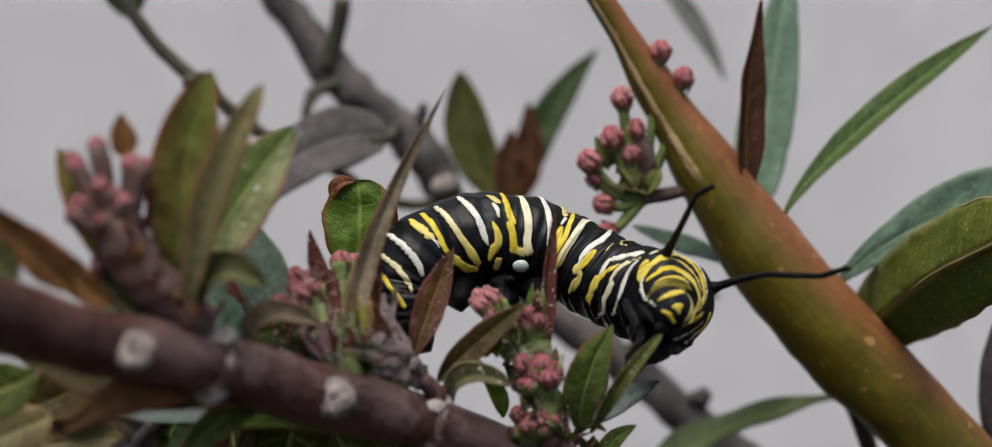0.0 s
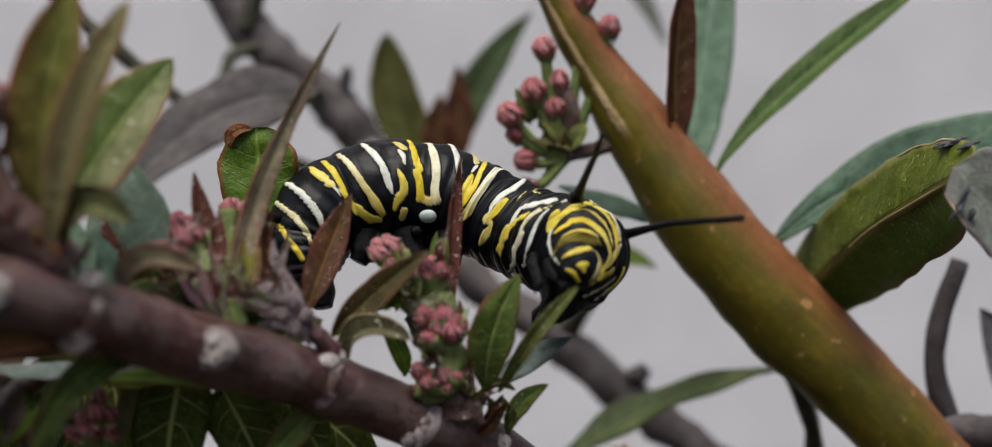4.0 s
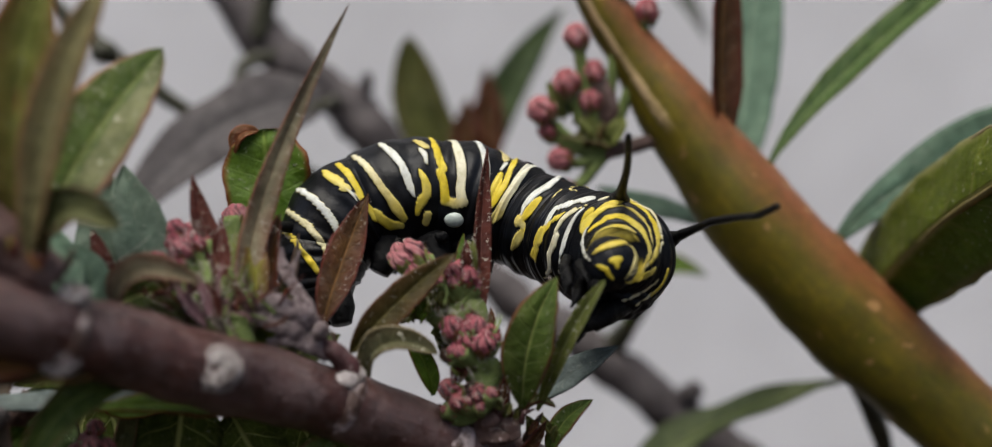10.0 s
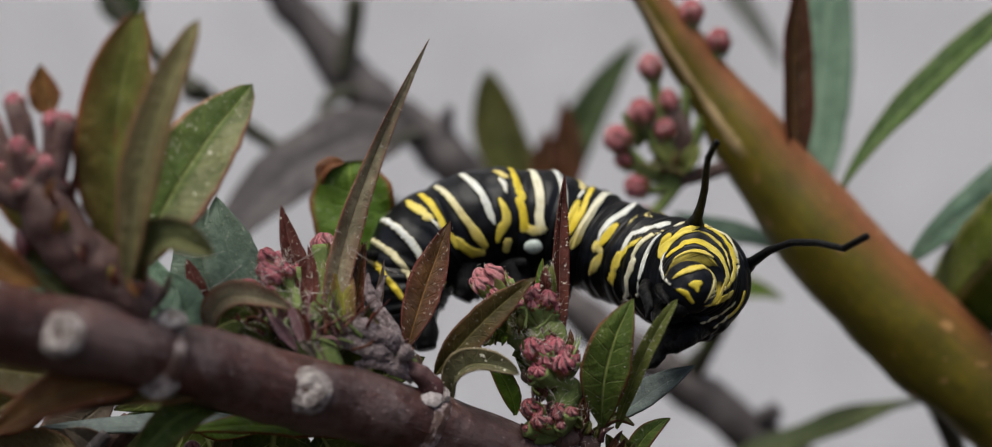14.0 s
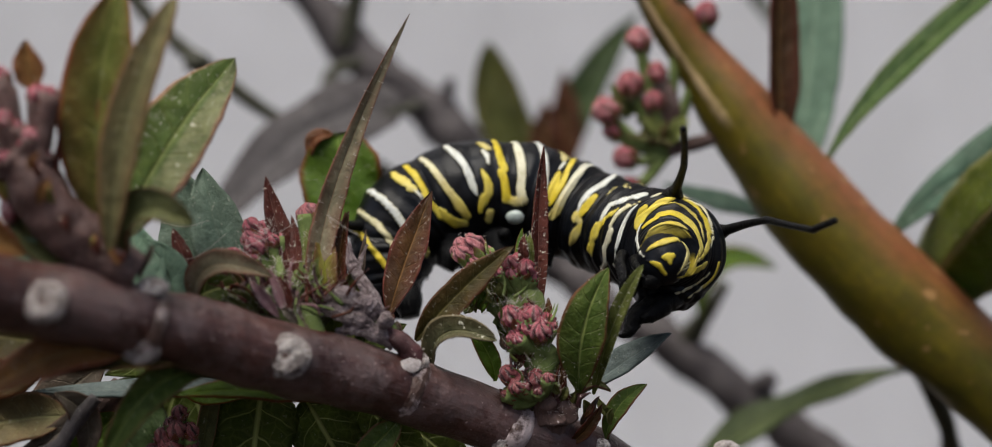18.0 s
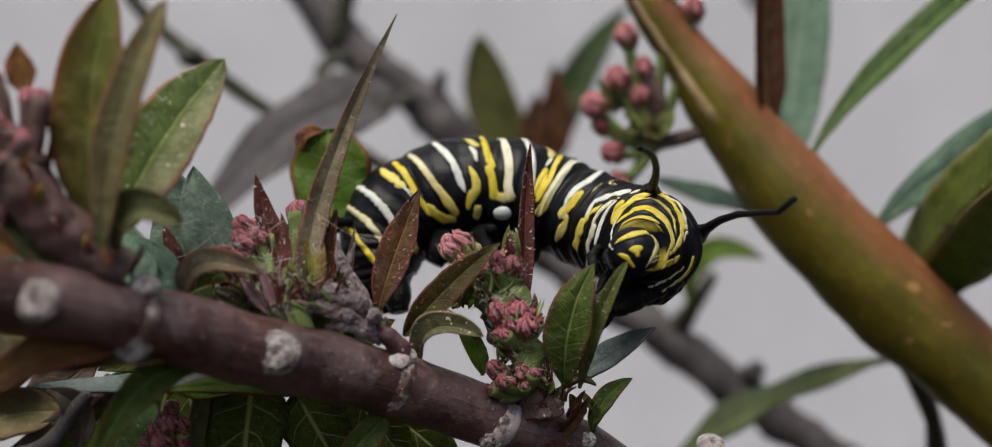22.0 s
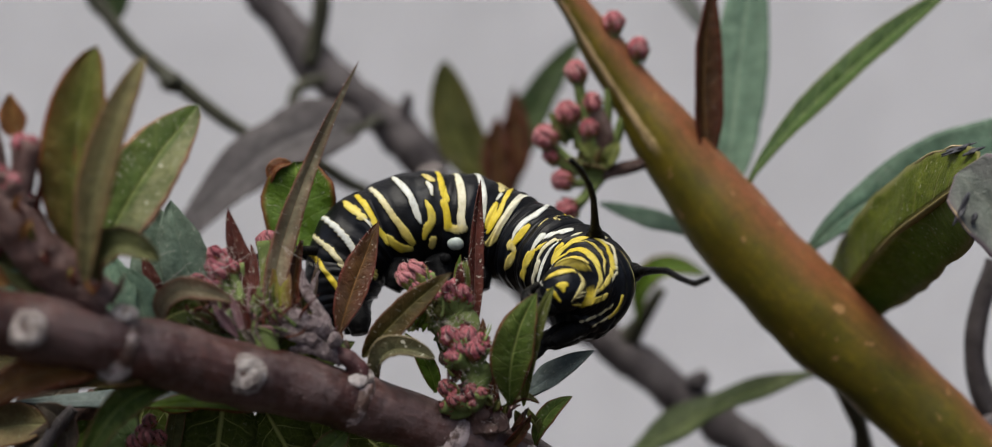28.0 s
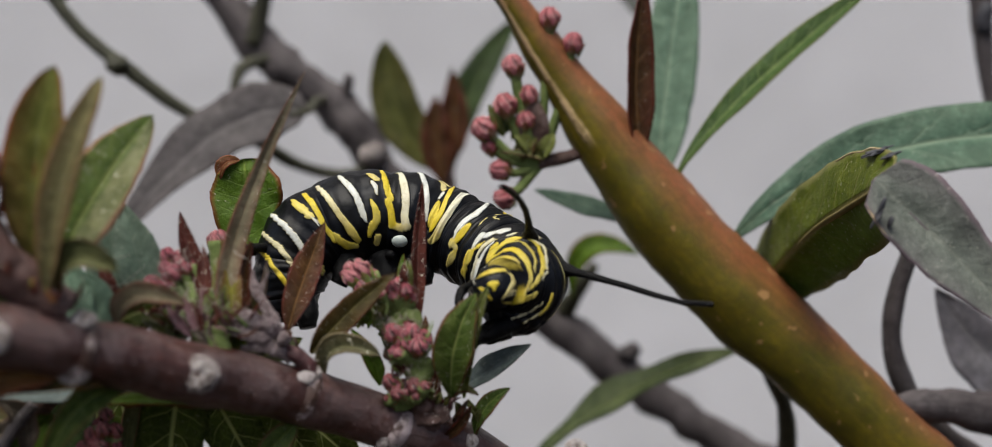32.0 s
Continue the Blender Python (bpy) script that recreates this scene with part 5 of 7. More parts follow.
    for k, q in enumerate(((-26.5, -30.0, -5.0), (-28.1, -31.0, -3.4), (-29.4, -31.5, -1.4), (-30.8, -32.0, 0.7), (-24.7, -29.5, -6.3))):
        tuft(plant, q, 2, 2.0, 0.7, (MAT_LEAF_RUST, MAT_LEAF_RED, MAT_LEAF_DULL), 140 + k, 0.9)
    # leaf being eaten, and its neighbours
    leaf(plant, (8.9, -11.0, -17.4), (9.3, -13.5, -11.9), (11.3, -13.8, -7.0), 4.1, MAT_LEAF, (-0.2, -1, 0.15), 14, 0.48, label="green leaf with a red rim, gnawed at its tip", hairs=50)
    MOVERS["gnawed_leaf"] = leaf(plant, (10.1, -10.5, -17.6), (12.1, -13.5, -11.6), (14.7, -14.5, -7.0), 1.5, MAT_LEAF_GNAWED, (0.1, -0.85, 0.5), 24, 0.5, blunt=0.5, label="narrow gnawed green leaf edge", hairs=70)
    leaf(plant, (9.6, -8.0, -17.4), (13.1, -8.0, -15.0), (16.6, -8.5, -12.7), 2.7, MAT_LEAF_SLATE, (-0.3, -0.7, 0.6), 16, 0.45)
    leaf(plant, (11.2, -8.0, -21.7), (12.3, -8.6, -18.9), (14.6, -8.7, -17.0), 2.0, MAT_LEAF, (-0.5, -0.8, 0.2), 20, 0.5)
    leaf(plant, (8.5, -10.0, -19.3), (9.6, -10.5, -17.2), (11.5, -10.5, -17.4), 1.5, MAT_LEAF_PALE, (-0.2, -0.6, 0.7), 25, 0.5, curl=25)
    leaf(plant, (7.4, -10.5, -19.8), (7.2, -11.5, -17.0), (7.7, -11.5, -14.6), 1.3, MAT_LEAF_BROWN, (0.3, -1, 0), 25, 0.45)
    leaf(plant, (8.0, -9.5, -22.0), (9.6, -10.0, -20.4), (10.8, -10.0, -18.5), 1.2, MAT_LEAF_BROWN, (0.3, -1, 0), 25, 0.45)
    part("broken_side_stem", tube([(20.8, -14.0, -21.8), (20.8, -13.0, -24.4), (19.4, -9.0, -29.0), (33.0, 1.0, -44.0)], [1.15, 1.1, 1.3, 1.8], 6, 14, 0.25, 3), MAT_BARK, plant)
    scar(plant, (20.8, -14.3, -21.7), 1.2, (0.1, -0.6, 0.8), 13.0)
    tuft(plant, (10.1, -9.0, -19.9), 5, 2.2, 1.0, (MAT_LEAF_SAGE, MAT_LEAF_DRY), 23, 1.5)
    # leaves hanging under the branch
    leaf(plant, (-19.5, -14.0, -16.6), (-27.4, -14.4, -16.9), (-35.6, -15.0, -17.0), 2.6, MAT_LEAF_SLATE, (0, -0.5, 0.9), 12, 0.4, label="long flat slate-grey leaf")
    leaf(plant, (-19.6, -22.0, -14.7), (-23.9, -25.0, -16.0), (-27.4, -26.0, -22.4), 3.0, MAT_LEAF, (0.4, -0.8, 0.3), 20, 0.45)
    leaf(plant, (-17.5, -10.0, -17.2), (-18.1, -10.0, -20.9), (-19.0, -10.0, -30.5), 7.0, MAT_LEAF_DARK, (0, -1, 0.1), 10, 0.4, blunt=0.5, label="hanging deep green leaf with pale veins")
    leaf(plant, (-14.2, -9.0, -18.1), (-12.1, -9.0, -21.6), (-8.9, -9.0, -28.0), 6.0, MAT_LEAF_DARK, (0.1, -1, 0.1), 10, 0.4)
    leaf(plant, (-25.0, -6.0, -17.0), (-23.4, -6.0, -20.9), (-23.5, -6.0, -28.6), 5.0, MAT_LEAF_DARK, (-0.1, -1, 0.1), 10, 0.4)
    leaf(plant, (-24.9, -27.3, -12.7), (-29.9, -29.0, -12.9), (-35.6, -30.0, -16.1), 3.9, MAT_LEAF_RUST, (0.1, -0.8, 0.5), 18, 0.42, label="drooping rust-brown leaf with an olive midrib", hairs=60)
    leaf(plant, (-30.3, -16.0, -18.1), (-32.9, -16.0, -20.1), (-37.6, -16.0, -22.7), 2.0, MAT_LEAF_DRY, (0.1, -0.8, 0.5), 28, 0.42)
    leaf(plant, (-32.9, -18.0, -16.8), (-30.6, -17.0, -19.0), (-31.1, -17.0, -22.6), 2.6, MAT_LEAF_DRY, (0.1, -0.8, 0.3), 18, 0.45)
    leaf(plant, (-28.7, -14.0, -18.8), (-31.3, -14.0, -21.4), (-34.5, -14.0, -25.1), 3.6, MAT_LEAF_BRIGHT, (0.2, -0.9, 0.3), 18, 0.45)
    leaf(plant, (-5.7, -14.0, -19.3), (-7.7, -15.0, -21.3), (-10.2, -16.0, -23.7), 2.6, MAT_LEAF, (0.4, -0.9, 0.3), 18, 0.45)
    leaf(plant, (-7.3, -8.0, -19.5), (-6.3, -8.0, -22.2), (-3.6, -8.0, -26.0), 4.0, MAT_LEAF_DARK, (0.2, -0.9, 0.3), 18, 0.45)
    leaf(plant, (-12.1, -13.0, -18.0), (-17.9, -16.0, -16.8), (-23.4, -18.0, -17.0), 2.4, MAT_LEAF_BRIGHT, (0, -0.6, 0.8), 12, 0.45, name="leaf")
    leaf(plant, (-21.4, -11.0, -17.1), (-22.2, -11.0, -20.2), (-22.8, -11.0, -25.6), 1.9, MAT_LEAF_PALE, (0.5, -0.9, 0.1), 24, 0.45)
    leaf(plant, (-27.5, -5.0, -17.1), (-30.0, -5.0, -21.0), (-31.4, -5.0, -28.8), 6.5, MAT_LEAF_DEEP, (0.1, -1, 0.1), 12, 0.45)
    leaf(plant, (-24.0, -3.0, -16.2), (-26.8, -3.0, -20.1), (-27.4, -3.0, -29.1), 7.5, MAT_LEAF_DARK, (-0.1, -1, 0.1), 12, 0.45)
    leaf(plant, (-30.2, -12.0, -14.8), (-34.0, -12.0, -18.0), (-35.6, -12.0, -21.4), 4.6, MAT_LEAF_DRY, (0.1, -1, 0.2), 12, 0.45)
    leaf(plant, (-34.4, -16.0, -12.4), (-37.5, -16.0, -14.8), (-42.7, -16.0, -17.0), 5.6, MAT_LEAF_TAN, (0.1, -1, 0.2), 12, 0.45)
    leaf(plant, (-32.4, -15.0, -19.0), (-37.4, -16.0, -19.3), (-43.5, -17.0, -21.0), 4.6, MAT_LEAF_FELT, (0.1, -0.9, 0.4), 14, 0.45)
    leaf(plant, (-37.7, -22.0, -15.9), (-41.4, -23.0, -17.7), (-47.0, -24.0, -20.1), 5.0, MAT_LEAF_FELT, (0.1, -0.9, 0.4), 14, 0.45)
    leaf(plant, (-38.4, -26.0, -11.6), (-41.9, -27.0, -13.4), (-47.4, -28.0, -13.8), 5.0, MAT_LEAF_DARK, (0.1, -0.9, 0.4), 14, 0.45)
    leaf(plant, (-10.6, -8.0, -17.4), (-8.4, -8.0, -19.5), (-6.3, -8.0, -23.9), 4.5, MAT_LEAF_DARK, (0.1, -0.9, 0.2), 14, 0.45)
    leaf(plant, (-19.0, -11.0, -14.6), (-24.6, -11.0, -14.6), (-30.6, -11.0, -16.0), 3.6, MAT_LEAF_DARK, (0, -0.9, 0.4), 14, 0.45)
    part("dead_twig", tube([(-29.8, -17.0, -17.2), (-31.5, -17.5, -19.2), (-32.6, -18.0, -20.9), (-35.8, -18.5, -22.3), (-39.3, -19.0, -23.0)], [0.55, 0.65, 0.8, 0.75, 0.6], 8, 14, 0.45, 5), MAT_GREY_BARK, plant)
    part("dead_twig", tube([(-28.9, -12.0, -16.9), (-31.0, -12.0, -19.1), (-30.8, -12.0, -21.2), (-29.7, -12.0, -23.3)], [1.0, 1.2, 1.0, 1.0], 5, 12, 0.35, 5), MAT_SHOOT, plant)
    cluster(plant, (-23.9, -12.0, -23.3), [((-23.9, -13.0, -18.9), 0.9), ((-24.1, -13.5, -20.2), 1.1), ((-25.3, -13.0, -20.8), 1.0), ((-23.1, -13.0, -20.4), 1.0), ((-24.4, -13.5, -21.8), 1.1), ((-26.1, -13.0, -22.1), 1.0), ((-23.0, -13.0, -21.7), 0.9)], MAT_BUD_DARK, 0.5, None, "dark maroon flower buds under the branch")
    return plant


build_branch()


# ---- the thick green and red shoot ----
def build_thick_shoot():
    base = (75.0, 40.0, GROUND)
    plant = thing("thick_milkweed_shoot", base, "thick olive-green milkweed shoot with a rust-red upper side", "stem")
    part("stem", tube([(7.0, 22.9, 32.3), (14.1, 23.1, 23.0), (20.0, 23.3, 14.3), (25.8, 23.0, 6.2), (32.9, 22.3, -3.1), (41.2, 21.5, -11.9), (49.8, 20.2, -19.7), (57.3, 18.9, -27.1), (65.4, 19.7, -36.1), (80.0, 32.0, -150.0), base],
                      [0.9, 1.5, 2.5, 3.8, 4.75, 5.0, 4.6, 4.3, 4.4, 5.4, 6.5], 8, 32, 0.05, 9), MAT_RIND, plant)
    leaf(plant, (33.1, 21.0, 0.4), (40.8, 24.0, 10.2), (57.6, 26.0, 24.5), 3.7, MAT_LEAF_FEATHER, (-0.35, -0.8, 0.55), 26, 0.66, label="long slender green leaf with pale side veins")
    leaf(plant, (29.6, 21.0, 4.0), (29.0, 21.0, 14.6), (30.0, 21.0, 25.9), 4.2, MAT_LEAF_BROWN, (0.5, -0.9, 0), 30, 0.4, label="upright dark brown-red leaf")
    leaf(plant, (32.6, 34.0, -0.5), (34.1, 36.0, 13.1), (36.7, 38.0, 33.7), 7.2, MAT_LEAF_MINT, (0.1, -1, 0.05), 8, 0.5, label="broad upright blue-green leaf")
    leaf(plant, (30.6, 25.6, -3.8), (24.3, 28.0, -2.3), (18.0, 28.0, -0.1), 3.3, MAT_LEAF_MINT, (0.2, -0.6, 0.8), 14, 0.5)
    leaf(plant, (39.8, 22.0, -6.0), (59.0, 22.0, 5.1), (91.7, 27.0, 6.0), 8.4, MAT_LEAF_TEAL, (0.1, -0.85, 0.5), 10, 0.64, wave=0.05, blunt=0.55, label="broad blue-green leaf arching over")
    torn = leaf(plant, (43.9, 31.0, -13.6), (47.2, 8.0, -2.7), (50.9, -10.5, 3.5), 12.0, MAT_LEAF_TORN, (-0.15, -0.95, 0.25), -24, 0.5, blunt=0.36, label="yellow-green leaf with a torn, withered tip", rib=False, thick=0.3)
    rib = [Vector(q) + Vector((0, -0.35, 0)) for q in ((45.2, 24.0, -9.6), (46.1, 17.5, -6.6), (47.3, 8.0, -2.7), (49.2, -1.4, 0.6), (50.6, -8.0, 2.9))]
    part("midrib", tube(rib, [0.5, 0.46, 0.42, 0.36, 0.22], 5, 10, 0.2, 1, None, (0, -1, 0), 0.5), MAT_MIDRIB, torn, "straw-brown midrib")
    rim = rim_of(torn, 16, 23, True, 0.03)
    part("withered_edge", tube(rim, [0.03, 0.06, 0.04, 0.10, 0.05, 0.10, 0.06, 0.03], 6, 10, 1.4, 2, None, (0, -1, 0), 1.0, 0.9), MAT_STRAW, torn, "dry straw-coloured torn edge")
    low = rim_of(torn, 20, 24, False, 0.03)
    part("withered_edge", tube(low, [0.03, 0.08, 0.07, 0.12, 0.06], 6, 10, 1.4, 5, None, (0, -1, 0), 1.0, 0.9), MAT_STRAW, torn, "dry straw-coloured torn edge")
    for k, (row, wide) in enumerate(((22, 1.5), (24, 0.9))):
        at = rim_of(torn, row, row, True, 0.10)[0]
        part("withered_edge", blob(at + Vector((0, -0.2, 0)), (wide * 0.75, 0.2, wide), (0.8, 0, 0.3), 26, 18, 1.3, 3 + k), MAT_CHAR, torn, "black withered scrap")
    droop = leaf(plant, (49.3, -10.8, 3.7), (56.0, -11.2, -2.6), (62.6, -12.0, -9.6), 8.6, MAT_LEAF_PURPLE, (-0.1, -0.9, 0.45), 12, 0.30, curl=6, blunt=0.42, label="drooping purple-grey leaf with green veins")
    rim = rim_of(droop, 1, 6, False, 0.04)
    part("withered_edge", tube(rim, [0.03, 0.1, 0.08, 0.13, 0.08, 0.03], 6, 10, 1.4, 4, None, (0, -1, 0), 1.0, 0.9), MAT_STRAW, droop, "dry straw-coloured rim")
    for k, (row, share, wide) in enumerate(((3, 0.2, 1.1), (5, 0.4, 0.5))):
        at = rim_of(droop, row, row, False, share)[0]
        part("withered_edge", blob(at + Vector((0, -0.25, 0)), (wide * 0.8, 0.2, wide), (0.4, 0, 1), 26, 18, 1.3, 5 + k), MAT_CHAR, droop, "black withered hole")
    # flower buds behind the shoot
    foot = (18.2, 23.0, 3.0)
    part("stalk", tube([(26.2, 22.6, 5.6), (21.9, 22.4, 4.2), foot, (15.7, 23.0, -0.1), (14.6, 23.0, -1.9)], [0.9, 0.8, 0.7, 0.6, 0.5], 5, 10, 0.2, 2), MAT_SHOOT, plant)
    cluster(plant, foot, [((19.3, 22.0, 19.7), 1.35), ((22.0, 22.0, 16.9), 1.35), ((15.3, 22.0, 14.4), 1.35), ((14.4, 22.0, 9.9), 1.5), ((12.0, 21.5, 7.3), 1.5), ((17.0, 22.5, 11.0), 1.3), ((12.7, 22.0, 5.4), 1.1), ((13.8, 22.0, 2.6), 1.3), ((14.3, 22.0, -0.6), 1.35), ((16.7, 22.0, 8.2), 1.2)], MAT_BUD_ROSE, 0.55, None, "pink flower buds on green stalks", 0.6, 0)
    tuft(plant, (17.3, 22.5, 3.9), 9, 4.0, 1.8, (MAT_LEAF_SAGE, MAT_LEAF_GNAWED, MAT_LEAF_TAN), 71, 1.8)
    tuft(plant, (15.6, 22.3, 6.4), 6, 3.4, 1.3, (MAT_LEAF_SAGE, MAT_LEAF_GNAWED, MAT_LEAF_DEEP), 72, 1.4)
    leaf(plant, foot, (18.1, 22.0, 4.2), (13.8, 21.0, 4.6), 1.3, MAT_LEAF_PALE, (0, -0.8, 0.6), 15, 0.5, rib=False)
    leaf(plant, foot, (17.7, 22.0, 7.5), (18.2, 22.0, 10.3), 3.5, MAT_SHOOT, (0, -1, 0.3), 15, 0.5, rib=False)
    return plant


build_thick_shoot()


# ---- background: grey branch, twig, sprig, far leaves ----
def build_background():
    base = (95.0, 90.0, GROUND)
    plant = thing("grey_branch", base, "grey-brown woody branch out of focus before the wall", "branch")
    part("stem", tube([(-30.3, 66.0, 32.3), (-23.5, 66.0, 23.4), (-16.6, 65.0, 15.3), (-9.7, 64.0, 10.2), (-5.4, 64.0, 5.5), (-0.2, 63.0, -1.7), (8.4, 62.0, -11.0), (22.0, 60.0, -20.2), (32.2, 58.0, -27.6), (43.2, 57.0, -35.1), (62.0, 56.0, -48.6), (90.0, 70.0, -150.0), base],
                      [2.2, 2.2, 2.7, 2.4, 2.8, 2.3, 2.3, 2.4, 2.4, 2.6, 3.2, 4.5, 5.5], 9, 18, 0.4, 2), MAT_GREY_BARK, plant)
    part("side_twig", tube([(-19.1, 64.0, 17.0), (-17.9, 63.0, 21.2), (-17.1, 62.0, 26.2)], [1.5, 1.2, 1.2], 5, 10, 0.2), MAT_TWIG, plant)
    part("side_twig", tube([(-16.5, 64.0, 15.3), (-20.2, 63.0, 14.0), (-21.2, 62.0, 11.9), (-21.6, 62.0, 9.3)], [1.2, 0.9, 0.7, 0.5], 5, 10, 0.2), MAT_TWIG, plant)
    part("side_twig", tube([(-8.8, 64.0, 8.5), (-6.4, 63.0, 11.1), (-6.0, 62.0, 12.8)], [1.5, 1.0, 0.6], 5, 10, 0.3), MAT_GREY_BARK, plant)
    part("side_twig", tube([(22.5, 60.0, -19.3), (24.8, 56.0, -15.0), (26.7, 54.0, -11.8)], [1.6, 1.0, 0.7], 5, 10, 0.2), MAT_TWIG, plant)
    part("knot", blob((-2.6, 60.0, 2.3), (2.2, 1.5, 1.8), (0.5, -0.5, 0.5), 12, 8, 0.4, 2), MAT_SCAR, plant)
    part("knot", blob((31.6, 56.6, -23.6), (1.5, 1.2, 1.3), (0.5, -0.5, 0.5), 14, 10, 0.5, 4), MAT_GREY_BARK, plant)
    part("side_twig", tube([(-1.9, 62.0, 0.7), (-6.9, 60.0, -0.3), (-12.6, 58.0, 1.1), (-17.1, 54.0, 4.2), (-25.8, 52.0, 7.9), (-33.9, 50.0, 14.0), (-39.1, 50.0, 18.3), (-43.0, 50.0, 23.1), (-46.1, 50.0, 28.7)], [0.75, 0.75, 0.8, 0.8, 0.85, 0.95, 0.9, 0.9, 0.8], 6, 10, 0.16, 7), MAT_TWIG, plant)
    part("knot", blob((-34.5, 49.0, 14.2), (1.7, 1.4, 1.5), (1, 0, -0.6), 12, 8, 0.3, 3), MAT_TWIG, plant)
    part("petiole", tube([(-9.5, 62.5, 9.6), (-10.0, 56.0, 9.4), (-10.3, 47.0, 8.5), (-12.5, 46.0, 8.0)], [0.7, 0.6, 0.5, 0.3], 5, 10, 0.15), MAT_TWIG, plant)
    leaf(plant, (-10.3, 47.0, 8.5), (-21.6, 45.0, 5.4), (-34.0, 43.0, -7.5), 8.5, MAT_LEAF_MAUVE, (-0.2, -0.9, 0.4), 10, 0.36, wave=0.12, blunt=0.6, label="drooping purple-grey leaf, soft in the distance")
    # sprig of upright leaves
    part("side_twig", tube([(8.4, 62.0, -11.0), (7.6, 63.0, -5.1), (7.0, 64.0, 0.8), (7.6, 64.0, 7.7)], [1.4, 1.3, 1.1, 0.7], 5, 10, 0.15), MAT_SHOOT, plant)
    leaf(plant, (7.1, 64.0, -0.4), (1.0, 64.0, 6.8), (-1.3, 63.8, 17.6), 6.8, MAT_LEAF_SAGE, (0.2, -1, 0.1), 12, 0.58, blunt=0.65, label="upright olive leaf with a rounded tip")
    leaf(plant, (7.6, 63.0, 0.9), (8.1, 63.0, 6.9), (7.7, 63.0, 14.1), 4.2, MAT_LEAF_BROWN, (0, -1, 0.1), 18, 0.45)
    leaf(plant, (7.9, 66.0, -0.1), (10.0, 67.0, 10.2), (17.3, 68.0, 21.5), 5.0, MAT_LEAF_DEEP, (-0.2, -1, 0.1), 14, 0.5)
    leaf(plant, (6.6, 62.0, -1.6), (5.8, 62.0, 4.4), (5.7, 62.0, 10.3), 4.4, MAT_LEAF_BROWN, (0, -1, 0.1), 18, 0.45)
    leaf(plant, (-44.1, 62.0, 22.3), (-45.4, 62.0, 26.1), (-46.4, 62.0, 31.5), 5.5, MAT_LEAF_DEEP, (0.1, -1, 0.1), 12, 0.45)
    leaf(plant, (23.0, 75.0, 34.0), (30.3, 74.0, 26.9), (35.7, 73.0, 17.9), 2.8, MAT_LEAF_PURPLE, (-0.2, -0.9, 0.4), 14, 0.5)
    # leaves along the lower part
    leaf(plant, (23.7, 52.0, -15.7), (25.6, 50.0, -9.3), (32.1, 48.0, -9.7), 3.6, MAT_LEAF_BRIGHT, (-0.3, -0.8, 0.5), 20, 0.5, label="small fresh green leaf on the woody branch")
    leaf(plant, (46.4, 38.0, -19.8), (31.5, 40.0, -25.4), (17.8, 42.0, -35.7), 5.2, MAT_LEAF_ARCH, (-0.4, -0.7, 0.6), 20, 0.6, wave=0.2, twist=25, label="arching green leaf with a wavy dark edge")
    leaf(plant, (46.3, 32.0, -20.0), (44.0, 30.0, -16.7), (42.2, 28.0, -15.3), 5.0, MAT_LEAF_DARK, (0, -1, 0), 14, 0.5)
    part("side_twig", tube([(44.8, 30.0, -19.7), (48.6, 34.0, -26.5), (50.6, 40.0, -37.2), (85.0, 65.0, -130.0)], [0.9, 1.0, 1.4, 3.0], 5, 10, 0.2), MAT_TWIG, plant)
    return plant


build_background()


def build_right_stems():
    base = (120.0, 60.0, GROUND)
    plant = thing("curved_brown_stem", base, "brown curved stem with a hanging purple-grey leaf", "stem")
    part("stem", tube([(61.2, 24.0, -6.2), (59.7, 25.0, -12.2), (59.7, 26.0, -18.3), (61.9, 27.0, -23.7), (65.6, 28.0, -28.4), (72.9, 32.0, -35.3), (112.0, 48.0, -120.0), base], [1.0, 1.15, 1.2, 1.3, 1.6, 2.2, 4.0, 5.0], 6, 12, 0.15, 3), MAT_GREY_BARK, plant)
    part("side_stem", tube([(57.4, 20.0, -23.9), (63.3, 22.0, -24.2), (70.4, 24.0, -25.7), (80.6, 28.0, -29.1), (112.0, 48.0, -118.0)], [0.8, 2.0, 2.4, 2.6, 3.4], 6, 14, 0.25, 6), MAT_GREY_BARK, plant)
    leaf(plant, (78.9, 30.0, -25.7), (71.6, 29.0, -19.5), (65.0, 28.0, -11.4), 8.0, MAT_LEAF_LILAC, (-0.2, -0.95, 0.1), 12, 0.45)
    part("side_stem", tube([(75.2, 50.0, 25.3), (75.8, 50.0, 18.1), (77.2, 50.0, 10.0), (80.2, 50.0, -1.3), (118.0, 58.0, -60.0), (120.0, 60.0, -200.0)], [1.4, 1.3, 0.9, 1.0, 2.0, 3.0], 6, 10, 0.3, 8), MAT_GREY_BARK, plant)
    part("knot", blob((75.7, 49.0, 20.5), (1.2, 1.0, 2.4), (0, 0, 1), 12, 8, 0.5, 3), MAT_CHAR, plant)
    return plant


build_right_stems()


